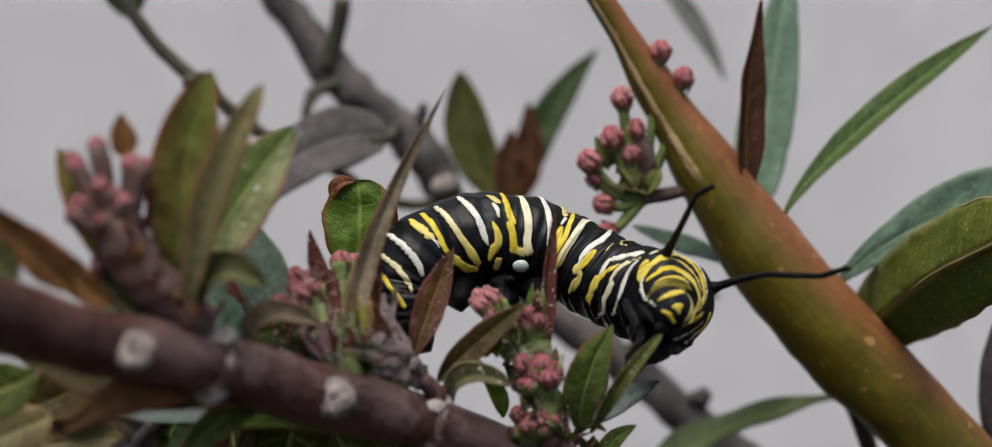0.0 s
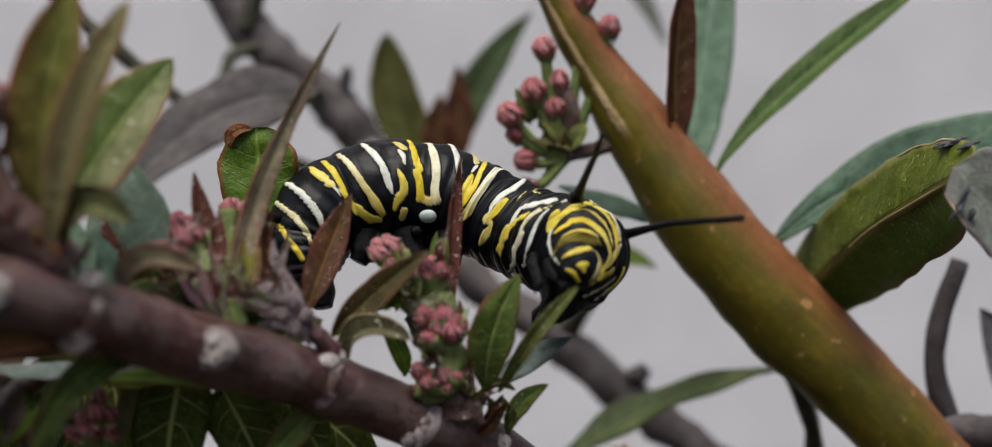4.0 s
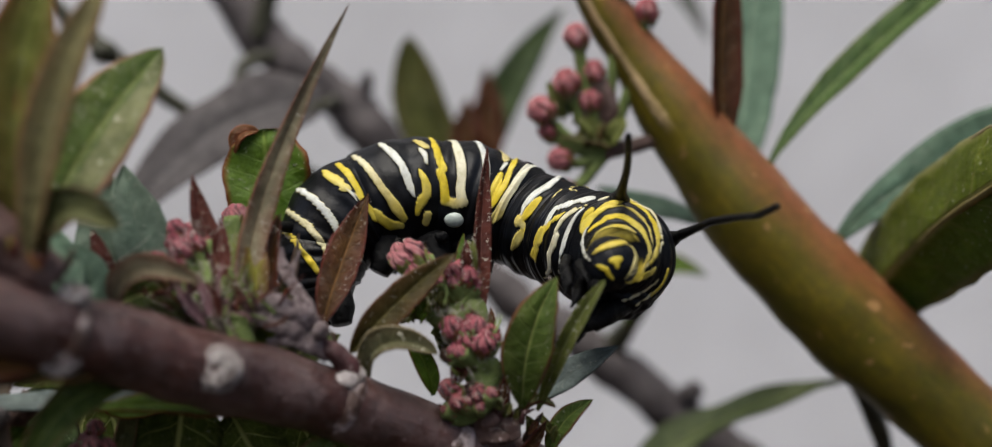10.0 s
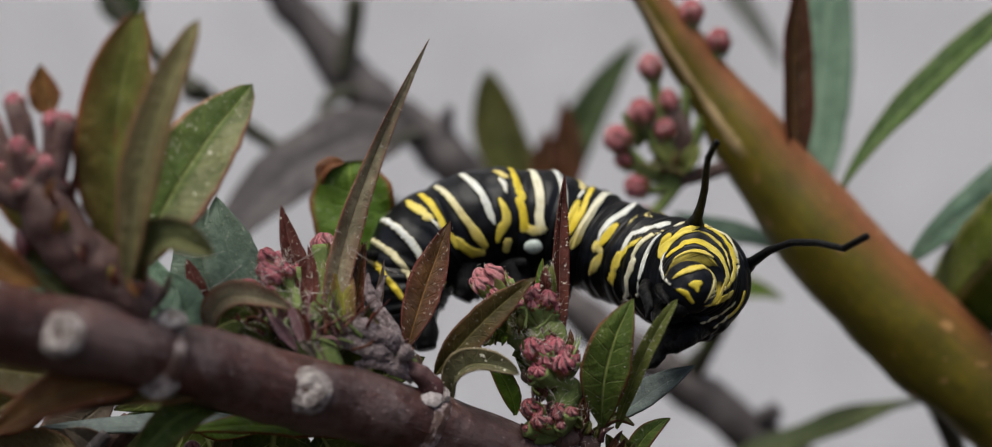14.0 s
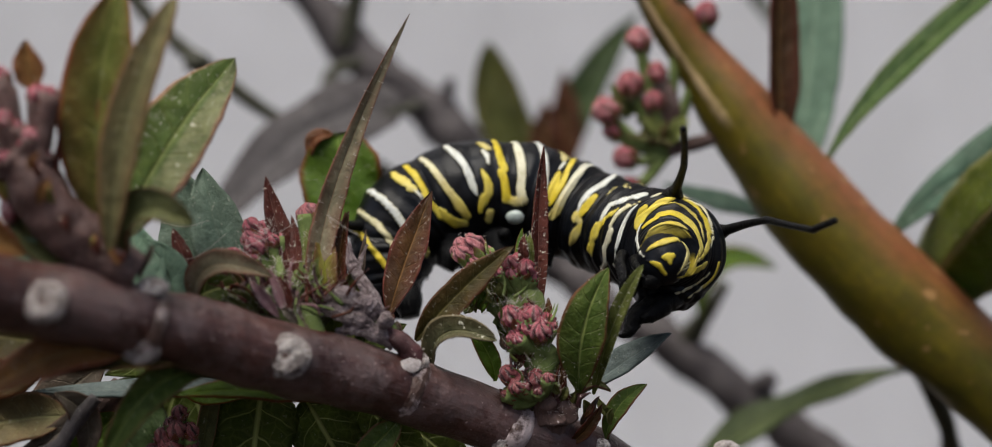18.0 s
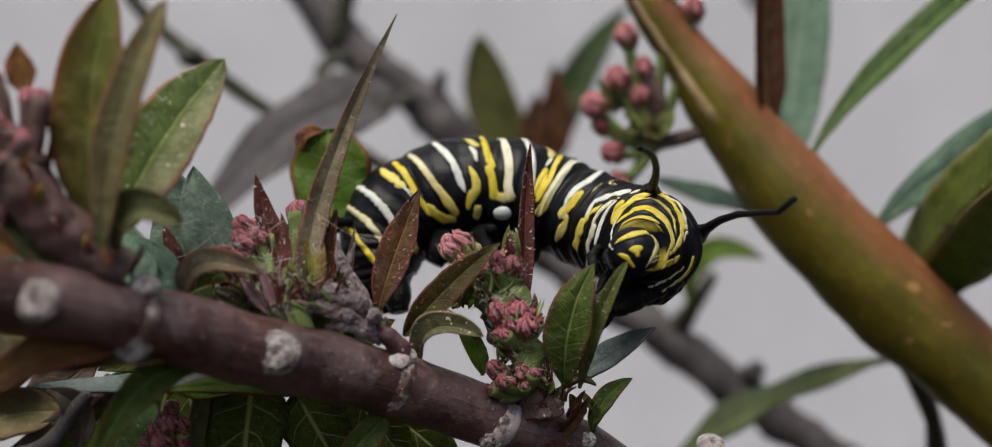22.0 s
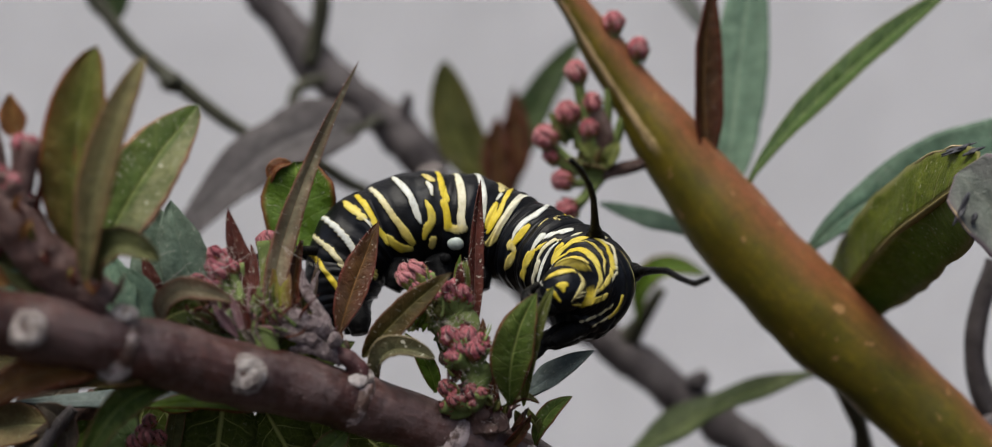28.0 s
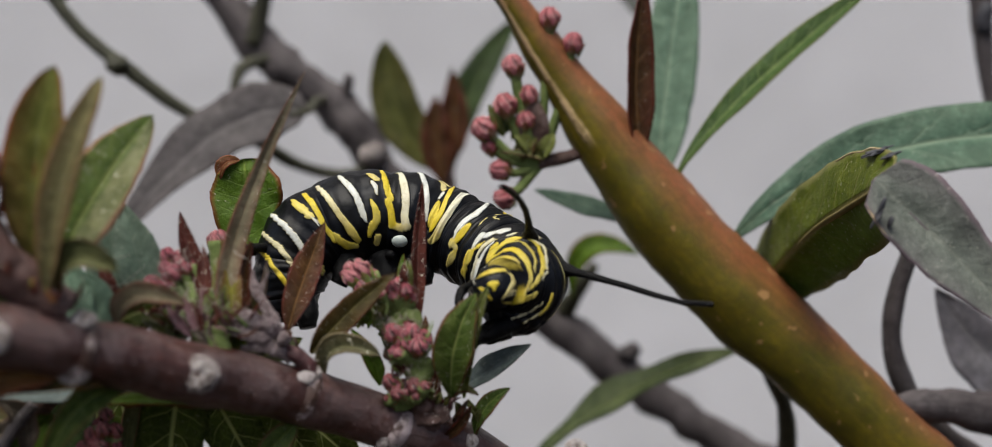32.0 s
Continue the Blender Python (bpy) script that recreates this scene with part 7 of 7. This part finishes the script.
def build_caterpillar():
    base = (-7.0, 2.0, -11.4)
    body = thing("caterpillar", base, "black, yellow and white striped caterpillar arched over the branch", "caterpillar")
    MOVERS["body"] = body
    for k, (lo, hi) in enumerate(zip(CUTS, CUTS[1:])):
        centre, along, r = spine_at((lo + hi) / 2)
        seg = new("body_ring", ring_mesh("body_ring", k, centre))
        seg.parent = body
        seg.location = Vector(centre) * MM - body.location
        MOVERS["ring", k] = seg
    part("pale_spot", blob((3.5, -0.05, -3.05), (0.82, 0.66, 0.45), (0, -0.9, -0.3), 20, 12, 0.1), MAT_DOT, body)
    part("dark_spot", blob((2.5, 0.25, -4.5), (0.60, 0.55, 0.42), (0, -0.9, -0.3), 20, 12, 0.1), MAT_BLACK, body)
    # stubby legs under the belly and the rear claspers
    for a, b, c in (((-2.2, 2.5, -5.0), (-2.3, 1.5, -6.5), (-2.8, 1.2, -7.6)), ((1.6, 2.5, -5.0), (2.2, 1.5, -6.7), (2.4, 1.2, -7.8)), ((5.0, 2.5, -5.0), (5.7, 1.5, -6.7), (6.0, 1.2, -7.7)),
                    ((-1.8, 6.5, -5.1), (-1.8, 7.0, -6.7), (-2.2, 7.0, -7.7)), ((2.3, 6.5, -5.1), (2.9, 7.0, -6.9), (3.3, 7.0, -7.8)), ((-6.9, 0.5, -8.6), (-6.0, -0.5, -10.4), (-5.7, -1.0, -11.8)), ((-7.8, 4.0, -9.4), (-7.2, 4.5, -11.1), (-7.0, 4.5, -12.3))):
        part("stubby_leg", tube([a, b, c], [1.9, 1.35, 0.9], 5, 14, 0.12, a[0]), MAT_BLACK, body)
    head_at = (15.9, -11.6, -6.2)
    head = part("head", blob((0, 0, 0), (2.15, 1.9, 2.15), (0, 0, 1), 110, 80, 0.03), MAT_FACE, body, "round face with nested yellow and black arches", head_at)
    MOVERS["head"] = head
    paint(head.data, [v.co / MM for v in head.data.vertices], [arch_line(-Vector(head_at), *line) for line in ARCHES])
    part("mouthparts", blob(Vector(head_at) + Vector((-0.9, -0.7, -1.6)), (0.9, 0.7, 0.8), (0, 0, 1), 12, 8, 0.3), MAT_BLACK, head)
    neck = (16.6, -6.5, -8.4)
    throat = part("throat", blob((0, 0, 0), (3.35, 2.9, 2.6), (0, 0, 1), 96, 64, 0.10, 4), MAT_FACE, body, "black underside behind the head", neck)
    MOVERS["throat"] = throat
    paint(throat.data, [v.co / MM for v in throat.data.vertices], [arch_line(-Vector(neck), *line) for line in ARCHES])
    for k, (line, r) in enumerate(((((12.7, -8.0, -6.0), (12.4, -10.4, -6.5), (12.5, -11.8, -7.0), (12.6, -12.6, -7.7), (12.35, -12.9, -8.6)), (0.5, 0.42, 0.36, 0.34, 0.1)),
                                   (((13.7, -9.5, -6.4), (13.7, -11.4, -6.6), (13.9, -12.6, -7.0), (14.2, -13.2, -7.6)), (0.5, 0.42, 0.36, 0.1)),
                                   (((16.0, -8.0, -10.0), (14.7, -9.4, -10.5), (13.7, -10.0, -11.1), (13.3, -10.2, -11.9), (12.9, -10.3, -12.5), (12.3, -10.3, -12.6)), (1.1, 0.9, 0.72, 0.62, 0.45, 0.12)),
                                   (((17.2, -8.0, -9.4), (16.0, -9.6, -10.2), (15.0, -10.2, -10.9), (14.4, -10.4, -11.1), (13.8, -10.5, -11.6)), (1.1, 0.9, 0.65, 0.55, 0.12)),
                                   (((15.6, -6.5, -10.0), (14.4, -7.0, -10.9), (13.5, -7.3, -11.3), (12.9, -7.4, -12.1)), (1.3, 0.95, 0.7, 0.15)),
                                   (((14.2, -8.2, -8.0), (13.6, -10.6, -8.3), (13.3, -12.2, -8.8), (12.9, -12.8, -9.6)), (0.8, 0.5, 0.4, 0.12)))):
        part("leg", crumple(tube(line, r, 8, 18, 0.3, k * 1.7), k, 0.10), MAT_BLACK, throat, "jointed black leg gripping the leaf")
    for key, root, long in (("up", (17.1, -7.0, -0.8), 12.0), ("out", (21.3, -6.5, -4.5), 14.8)):
        step = long / 5
        low = part("feeler", tube([(0, 0, -1.6), (0, 0, -0.6), (0, 0, 0.4), (0, 0, step - 0.1), (0, 0, step + 0.15)], [0.95, 0.66, 0.44, 0.36, 0.2], 6, 14, 0.1), MAT_BLACK, body, "thin black feeler", root)
        rest = [low]
        for i in range(1, 5):
            r = (0.34, 0.30, 0.28, 0.29)[i - 1]
            rest.append(part("feeler_joint" if i < 4 else "feeler_tip", tube([(0, 0, -0.2), (0, 0, 0), (0, 0, step * 0.5), (0, 0, step), (0, 0, step + 0.2)], [r * 0.5, r * 1.02, r * 0.98, r * 0.97, r * 0.45], 6, 14, 0.12, i), MAT_BLACK, low, "", Vector(root) + Vector((0, 0, step * i))))
        MOVERS[key] = rest
        MOVERS[key, "step"] = step
    part("rear_feeler", tube([(-9.8, 1.0, -3.8), (-13.3, -3.0, -3.7), (-17.1, -7.0, -4.6), (-20.6, -9.0, -4.7)], [0.5, 0.4, 0.33, 0.25], 6, 10, 0.05), MAT_BLACK, body)
    part("rear_feeler", tube([(-10.1, 4.0, -4.4), (-13.6, 0.0, -4.5), (-17.4, -5.0, -5.5), (-21.0, -8.0, -5.5)], [0.5, 0.4, 0.33, 0.25], 6, 10, 0.05), MAT_BLACK, body)
    return body


build_caterpillar()


def aim(at, way):
    """A pose at a place (metres), its z axis along way, its x axis kept in the plane of the wall."""
    z = Vector(way).normalized()
    y = Vector((0, 1, 0))
    y = (y - z * y.dot(z)).normalized()
    return Matrix.Translation(at) @ Matrix((y.cross(z), y, z)).transposed().to_4x4()


def motions():
    # seconds; shift of the front of the body (x, z) and of the face besides, as its head turns (x, z), in millimetres
    front = [
        (0, 0.14, 0.38, 0.73, 0.30),
        (0.5, 0.09, 0.25, 1.12, 0.38),
        (1, 0.14, 0.33, 1.22, -0.01),
        (1.5, -0.02, 0.34, 1.28, -0.32),
        (2, 0.16, 0.43, 1.04, -0.67),
        (2.5, -0.23, 0.44, 1.40, -0.66),
        (4.5, 0.10, 0.33, 0.14, -0.56),
        (5, 0.12, -0.01, 0.34, -0.20),
        (5.5, 0.07, 0.11, -0.02, -0.39),
        (6, 0.40, -0.46, 1.17, 1.12),
        (6.5, 0.07, -0.25, 0.49, 0.95),
        (7, 0.00, -0.07, 0.12, 0.73),
        (7.5, 0.08, -0.06, 0.29, 0.58),
        (8, -0.10, -0.15, 0.81, 0.47),
        (8.5, 0.02, -0.07, 0.57, 0.31),
        (9, -0.00, -0.17, 0.59, 0.26),
        (9.5, -0.11, -0.12, 0.30, 0.32),
        (10, -0.10, 0.03, -0.30, 0.07),
        (10.5, -0.24, 0.11, -0.44, -0.09),
        (11, -0.26, 0.02, -0.69, 0.03),
        (11.5, -0.21, -0.14, -0.16, 0.33),
        (12, -0.12, 0.14, 1.09, 0.12),
        (12.5, 0.20, 0.14, -0.03, -0.08),
        (13, 0.22, -0.04, 0.05, 0.00),
        (13.5, -0.01, 0.08, 0.23, -0.13),
        (14, 0.00, 0.00, 0.00, 0.00),
        (14.5, -0.04, -0.00, 0.10, -0.01),
        (16.5, 0.05, -0.27, 0.09, 0.72),
        (17, -0.09, -0.08, 0.55, 0.36),
        (17.5, 0.04, -0.09, -0.03, -0.04),
        (18, 0.04, 0.02, -0.02, -0.21),
        (18.5, 0.09, -0.22, -0.67, 0.33),
        (19, -0.02, -0.18, -0.10, 0.23),
        (19.5, -0.12, -0.12, -0.41, 0.20),
        (20, -0.21, -0.18, -0.44, 0.05),
        (20.5, -0.34, -0.05, -0.45, -0.01),
        (21, -0.45, -0.06, -0.48, 0.11),
        (21.5, -0.50, 0.09, -0.91, 0.07),
        (22, -0.41, 0.03, -0.83, 0.10),
        (22.5, -0.17, -0.09, -0.01, 0.59),
        (23, -0.32, -0.19, -0.06, 0.00),
        (23.5, -0.21, -0.32, -0.49, -0.02),
        (24, -0.35, -0.25, -0.63, 0.07),
        (24.5, -0.46, -0.25, -0.67, -0.12),
        (25, -0.56, -0.23, -0.98, -0.11),
        (25.5, -0.44, -0.13, -0.55, -0.21),
        (27.5, -0.56, -1.42, -0.39, 1.66),
        (28, -0.38, -0.91, -1.89, 0.62),
        (28.5, -0.49, -0.92, -1.60, 0.36),
        (29, -0.40, -0.86, -2.07, 0.50),
        (29.5, -0.57, -0.82, -2.38, 0.94),
        (30, -0.75, -1.05, -2.32, 1.16),
        (30.5, -1.00, -0.92, -1.72, 1.28),
        (31, -0.60, -1.10, -0.85, 1.33),
        (31.5, -0.76, -1.05, -1.90, 0.77),
        (32, -0.82, -0.95, -2.28, 0.86),
    ]
    # seconds; for the upright and the outer feeler: shift of its root (x, z), its lean towards the open side, and the turn of its five lengths from upright, degrees
    feelers = [
        (0, (-0.33, -0.12, 52, 15, 12, 12, 12, 51), (0.52, 0.41, 44, 63, 69, 87, 84, 63)),
        (0.5, (-0.69, -0.38, 46, 21, 18, 6, 6, 36), (0.69, 0.58, 48, 66, 66, 81, 78, 60)),
        (1, (-0.27, 0.07, 52, 12, 9, 9, 12, 39), (0.48, 0.28, 42, 60, 66, 84, 90, 57)),
        (1.5, (-0.34, 0.32, 56, 15, 15, 6, 3, 24), (0.36, 0.05, 46, 60, 69, 84, 78, 54)),
        (2, (-0.11, 0.18, 60, 12, 12, 0, 6, 21), (0.20, 0.36, 50, 66, 66, 81, 78, 60)),
        (2.5, (-0.29, 0.01, 58, 15, 12, 12, 6, 36), (0.09, 0.43, 52, 69, 72, 81, 78, 60)),
        (4.5, (-0.63, 0.16, 68, 9, 9, 9, 6, 3), (-0.08, 0.55, 58, 63, 63, 75, 78, 78)),
        (5, (-0.57, 0.06, 72, 12, 9, 9, 3, 3), (0.03, 0.36, 58, 57, 60, 75, 84, 60)),
        (5.5, (-0.35, 0.06, 70, 12, 9, 9, 6, 6), (0.02, 0.47, 58, 66, 66, 78, 90, 54)),
        (6, (0.17, 0.27, 56, 15, 12, 12, 18, 30), (-0.02, 0.10, 40, 63, 66, 78, 78, 57)),
        (6.5, (-0.39, -0.01, 34, 12, 9, 0, 0, 0), (0.15, 0.28, 54, 60, 63, 81, 78, 66)),
        (7, (-0.08, 0.28, 40, 0, -3, -9, 0, 12), (0.03, -0.10, 36, 66, 75, 87, 87, 87)),
        (7.5, (-0.08, 0.13, 48, 6, 3, 0, -6, -6), (0.22, 0.20, 52, 63, 66, 81, 78, 60)),
        (8, (-0.38, 0.18, 50, 15, 9, 3, 0, 3), (-0.01, 0.17, 48, 63, 66, 78, 75, 75)),
        (8.5, (-0.16, 0.24, 60, 3, 3, 0, -6, -6), (0.07, 0.13, 50, 54, 63, 81, 78, 63)),
        (9, (-0.34, 0.18, 62, 6, 3, 0, -3, -3), (0.16, 0.11, 50, 57, 66, 87, 78, 60)),
        (9.5, (-0.33, 0.17, 64, 6, 6, 3, -3, -3), (0.09, 0.32, 52, 66, 66, 84, 81, 54)),
        (10, (-0.24, 0.04, 68, 0, 0, -9, -15, -15), (0.10, 0.35, 64, 57, 57, 75, 81, 54)),
        (10.5, (-0.36, 0.31, 70, 0, 0, -6, -9, -12), (0.20, 0.49, 64, 57, 63, 81, 81, 60)),
        (11, (-0.44, 0.22, 72, 3, 3, -6, -15, -18), (0.23, 0.58, 66, 57, 57, 81, 84, 57)),
        (11.5, (-0.17, 0.17, 70, 6, 6, 0, -6, -6), (0.13, 0.49, 50, 60, 66, 87, 81, 66)),
        (12, (-0.22, 0.32, 60, 12, 6, -3, 3, 15), (0.01, 0.31, 28, 69, 78, 96, 84, 78)),
        (12.5, (0.18, 0.33, 64, 3, 3, 0, 3, 15), (-0.20, 0.19, 52, 60, 66, 90, 87, 66)),
        (13, (0.26, 0.16, 60, 3, 3, 0, 9, 36), (-0.15, 0.13, 54, 54, 63, 93, 87, 60)),
        (13.5, (-0.09, 0.14, 62, 18, 12, -3, 6, 36), (-0.01, 0.54, 54, 66, 72, 99, 93, 57)),
        (14, (-0.15, 0.12, 60, 9, 3, -6, 0, 21), (0.15, 0.13, 56, 48, 66, 90, 105, 54)),
        (14.5, (0.01, 0.14, 64, 6, 6, -9, -6, 6), (0.10, 0.33, 56, 63, 69, 87, 84, 63)),
        (16.5, (0.04, -0.37, 64, 12, 9, -9, -9, 3), (0.08, 0.18, 52, 57, 63, 81, 78, 63)),
        (17, (-0.13, 0.17, 58, 18, 12, -3, 3, 12), (0.11, 0.33, 24, 81, 84, 99, 81, 66)),
        (17.5, (0.01, 0.09, 64, 18, 12, 3, -6, -3), (0.23, 0.25, 54, 75, 81, 102, 93, 72)),
        (18, (0.10, 0.13, 66, 15, 9, -6, -9, -15), (0.11, 0.37, 58, 69, 75, 105, 102, 60)),
        (18.5, (0.15, 0.27, 60, 6, 0, 0, -9, -18), (-0.02, -0.15, 54, 63, 72, 102, 93, 78)),
        (19, (-0.07, -0.13, 60, 9, 6, -3, -6, -12), (0.18, 0.52, 62, 63, 69, 96, 90, 54)),
        (19.5, (-0.26, 0.24, 66, 15, 9, -6, -18, -27), (0.10, 0.34, 60, 54, 63, 102, 99, 48)),
        (20, (-0.41, -0.05, 64, 15, 12, -6, -15, -30), (0.26, 0.28, 60, 57, 66, 99, 90, 51)),
        (20.5, (-0.33, -0.10, 68, 15, 6, -12, -27, -36), (-0.08, 0.22, 62, 57, 60, 84, 93, 57)),
        (21, (-0.29, -0.12, 66, 9, 3, -12, -27, -51), (0.20, -0.03, 58, 57, 60, 75, 81, 54)),
        (21.5, (-0.29, 0.08, 70, 12, 12, -12, -30, -60), (0.09, 0.17, 62, 51, 57, 84, 93, 51)),
        (22, (-0.14, 0.09, 70, 12, -3, -21, -48, -69), (0.18, 0.12, 62, 51, 66, 84, 84, 39)),
        (22.5, (-0.22, 0.27, 72, 6, 6, -3, -12, -15), (0.25, 0.37, 52, 57, 66, 93, 87, 72)),
        (23, (-0.06, 0.28, 68, 9, 3, 0, -12, -45), (0.08, 0.17, 62, 63, 63, 81, 87, 60)),
        (23.5, (-0.13, 0.16, 70, 15, 12, -3, -18, -51), (0.25, -0.08, 64, 60, 63, 90, 99, 63)),
        (24, (-0.37, 0.15, 68, 15, 12, -9, -27, -57), (0.14, 0.22, 60, 69, 75, 102, 102, 63)),
        (24.5, (-0.48, 0.17, 70, 21, 18, -18, -45, -72), (0.09, 0.19, 46, 78, 87, 93, 99, 105)),
        (25, (-0.32, 0.22, 68, 24, 15, -21, -51, -72), (0.17, -0.02, 54, 78, 87, 105, 105, 96)),
        (25.5, (-0.13, 0.02, 64, 18, 6, -18, -48, -72), (0.15, 0.22, 52, 69, 72, 99, 90, 60)),
        (27.5, (-0.16, 0.39, 66, 12, 6, -12, -36, -57), (0.25, -0.07, 58, 81, 84, 105, 99, 93)),
        (28, (0.11, 0.54, 54, -3, -6, -18, -30, -45), (0.20, 0.17, 68, 75, 81, 117, 105, 51)),
        (28.5, (0.35, 0.58, 54, -6, -12, -18, -33, -39), (0.13, 0.04, 54, 81, 90, 108, 102, 78)),
        (29, (0.38, 0.62, 24, -6, -6, -9, -18, -27), (0.08, 0.07, 68, 87, 90, 126, 111, 48)),
        (29.5, (0.21, 0.50, 34, -6, -12, -21, -36, -42), (0.35, -0.10, 30, 93, 96, 114, 105, 96)),
        (30, (0.26, 0.60, 40, -6, -12, -24, -27, -27), (0.48, -0.20, 46, 90, 99, 108, 108, 102)),
        (30.5, (0.28, 0.68, 56, -6, -15, -24, -39, -45), (0.40, -0.04, 40, 84, 90, 108, 99, 78)),
        (31, (0.28, 0.66, 64, -6, -9, -21, -39, -54), (0.15, -0.10, 38, 75, 87, 99, 111, 72)),
        (31.5, (0.11, 0.82, 66, -12, -18, -33, -54, -72), (0.27, 0.01, 52, 87, 90, 108, 102, 84)),
        (32, (0.15, 0.39, 60, -6, -15, -27, -39, -54), (0.32, 0.11, 28, 102, 102, 105, 102, 90)),
    ]
    # seconds; slow shift of the whole body (x, z), millimetres
    drift = [(0, 0.01, 0.01), (4.5, -0.00, 0.13), (9, 0.00, 0.09), (14, 0.00, 0.00), (17, -0.09, -0.02), (19, -0.14, -0.09), (21, -0.11, -0.07), (23, -0.17, -0.14), (25, -0.18, -0.21), (27.5, -0.18, -0.25), (29, -0.17, -0.34), (30.5, -0.08, -0.43), (32, -0.06, -0.44)]
    # seconds; depth in the place at which the lens is sharp, millimetres
    depth = [(0, 2), (1, 0), (2, -3), (3, -1), (5, 4), (8, 4), (9, 1), (10, -3), (11, -7), (13, -9), (17, -10), (20, -8), (25, -10), (27.5, -8), (28, -5), (29, -2), (32, 1)]
    walk(focus, [(t, Matrix.Translation((0, y * MM, -0.004))) for t, y in depth])
    body = MOVERS["body"]
    home = body.location.copy()
    walk(body, [(t, Matrix.Translation(home + Vector((x, 0, z)) * MM)) for t, x, z in drift])
    # the front rings and the head turn together about the neck, each by its share
    neck = Vector((16.5, -4.5, -6.0)) * MM - home
    reach = 8.0
    for key, share, bend in ((("ring", 6), 0.03, 0.0), (("ring", 7), 0.12, 0.05), (("ring", 8), 0.42, 0.35), (("ring", 9), 0.85, 0.8), (("ring", 10), 1.0, 1.0), (("ring", 11), 1.0, 1.0), ("head", 1.0, 1.0), ("throat", 1.0, 1.0)):
        ob = MOVERS[key]
        rest = Matrix.Translation(ob.location - neck)
        rows = []
        for t, x, z, hx, hz in front:
            turn = Euler((-math.asin(hz / reach) * bend, 0, math.asin(hx / reach) * bend)).to_matrix().to_4x4()
            rows.append((t, Matrix.Translation(neck + Vector((x, 0, z)) * MM * share) @ turn @ rest))
        walk(ob, rows)
    # seconds; lean of the gnawed leaf as the mouth draws it along, degrees
    lean = [(0, 6), (1, 6), (2.5, 7), (5, 9), (6.5, 6), (8, 3), (11, 1), (14, 0), (17, -4), (19, -3), (21, -3), (23, -5), (25, -8), (28, -10), (30, -12), (32, -12)]
    eaten = MOVERS["gnawed_leaf"]
    foot = Vector((10.1, -10.5, -17.6)) * MM - eaten.parent.location
    walk(eaten, [(t, Matrix.Translation(foot) @ pose(0, 0, 0, 0, a, 0) @ Matrix.Translation(-foot)) for t, a in lean])
    for key, n in (("up", 1), ("out", 2)):
        lengths, step = MOVERS[key], MOVERS[key, "step"] * MM
        root = lengths[0].location.copy()
        moves = [[] for _ in lengths]
        for (t, x, z, *_), row in zip(front, feelers):
            dx, dz, lean, *turns = row[n]
            at = root + Vector((x + dx, 0, z + dz)) * MM
            first = None
            for move, turn in zip(moves, turns):
                way = Vector((math.sin(radians(turn)) * math.cos(radians(lean)), -math.sin(radians(lean)), math.cos(radians(turn)) * math.cos(radians(lean))))
                m = aim(at, way)
                move.append((t, first.inverted() @ m if first else m))
                first = first or m
                at = at + way * step
        for ob, move in zip(lengths, moves):
            walk(ob, move)


motions()
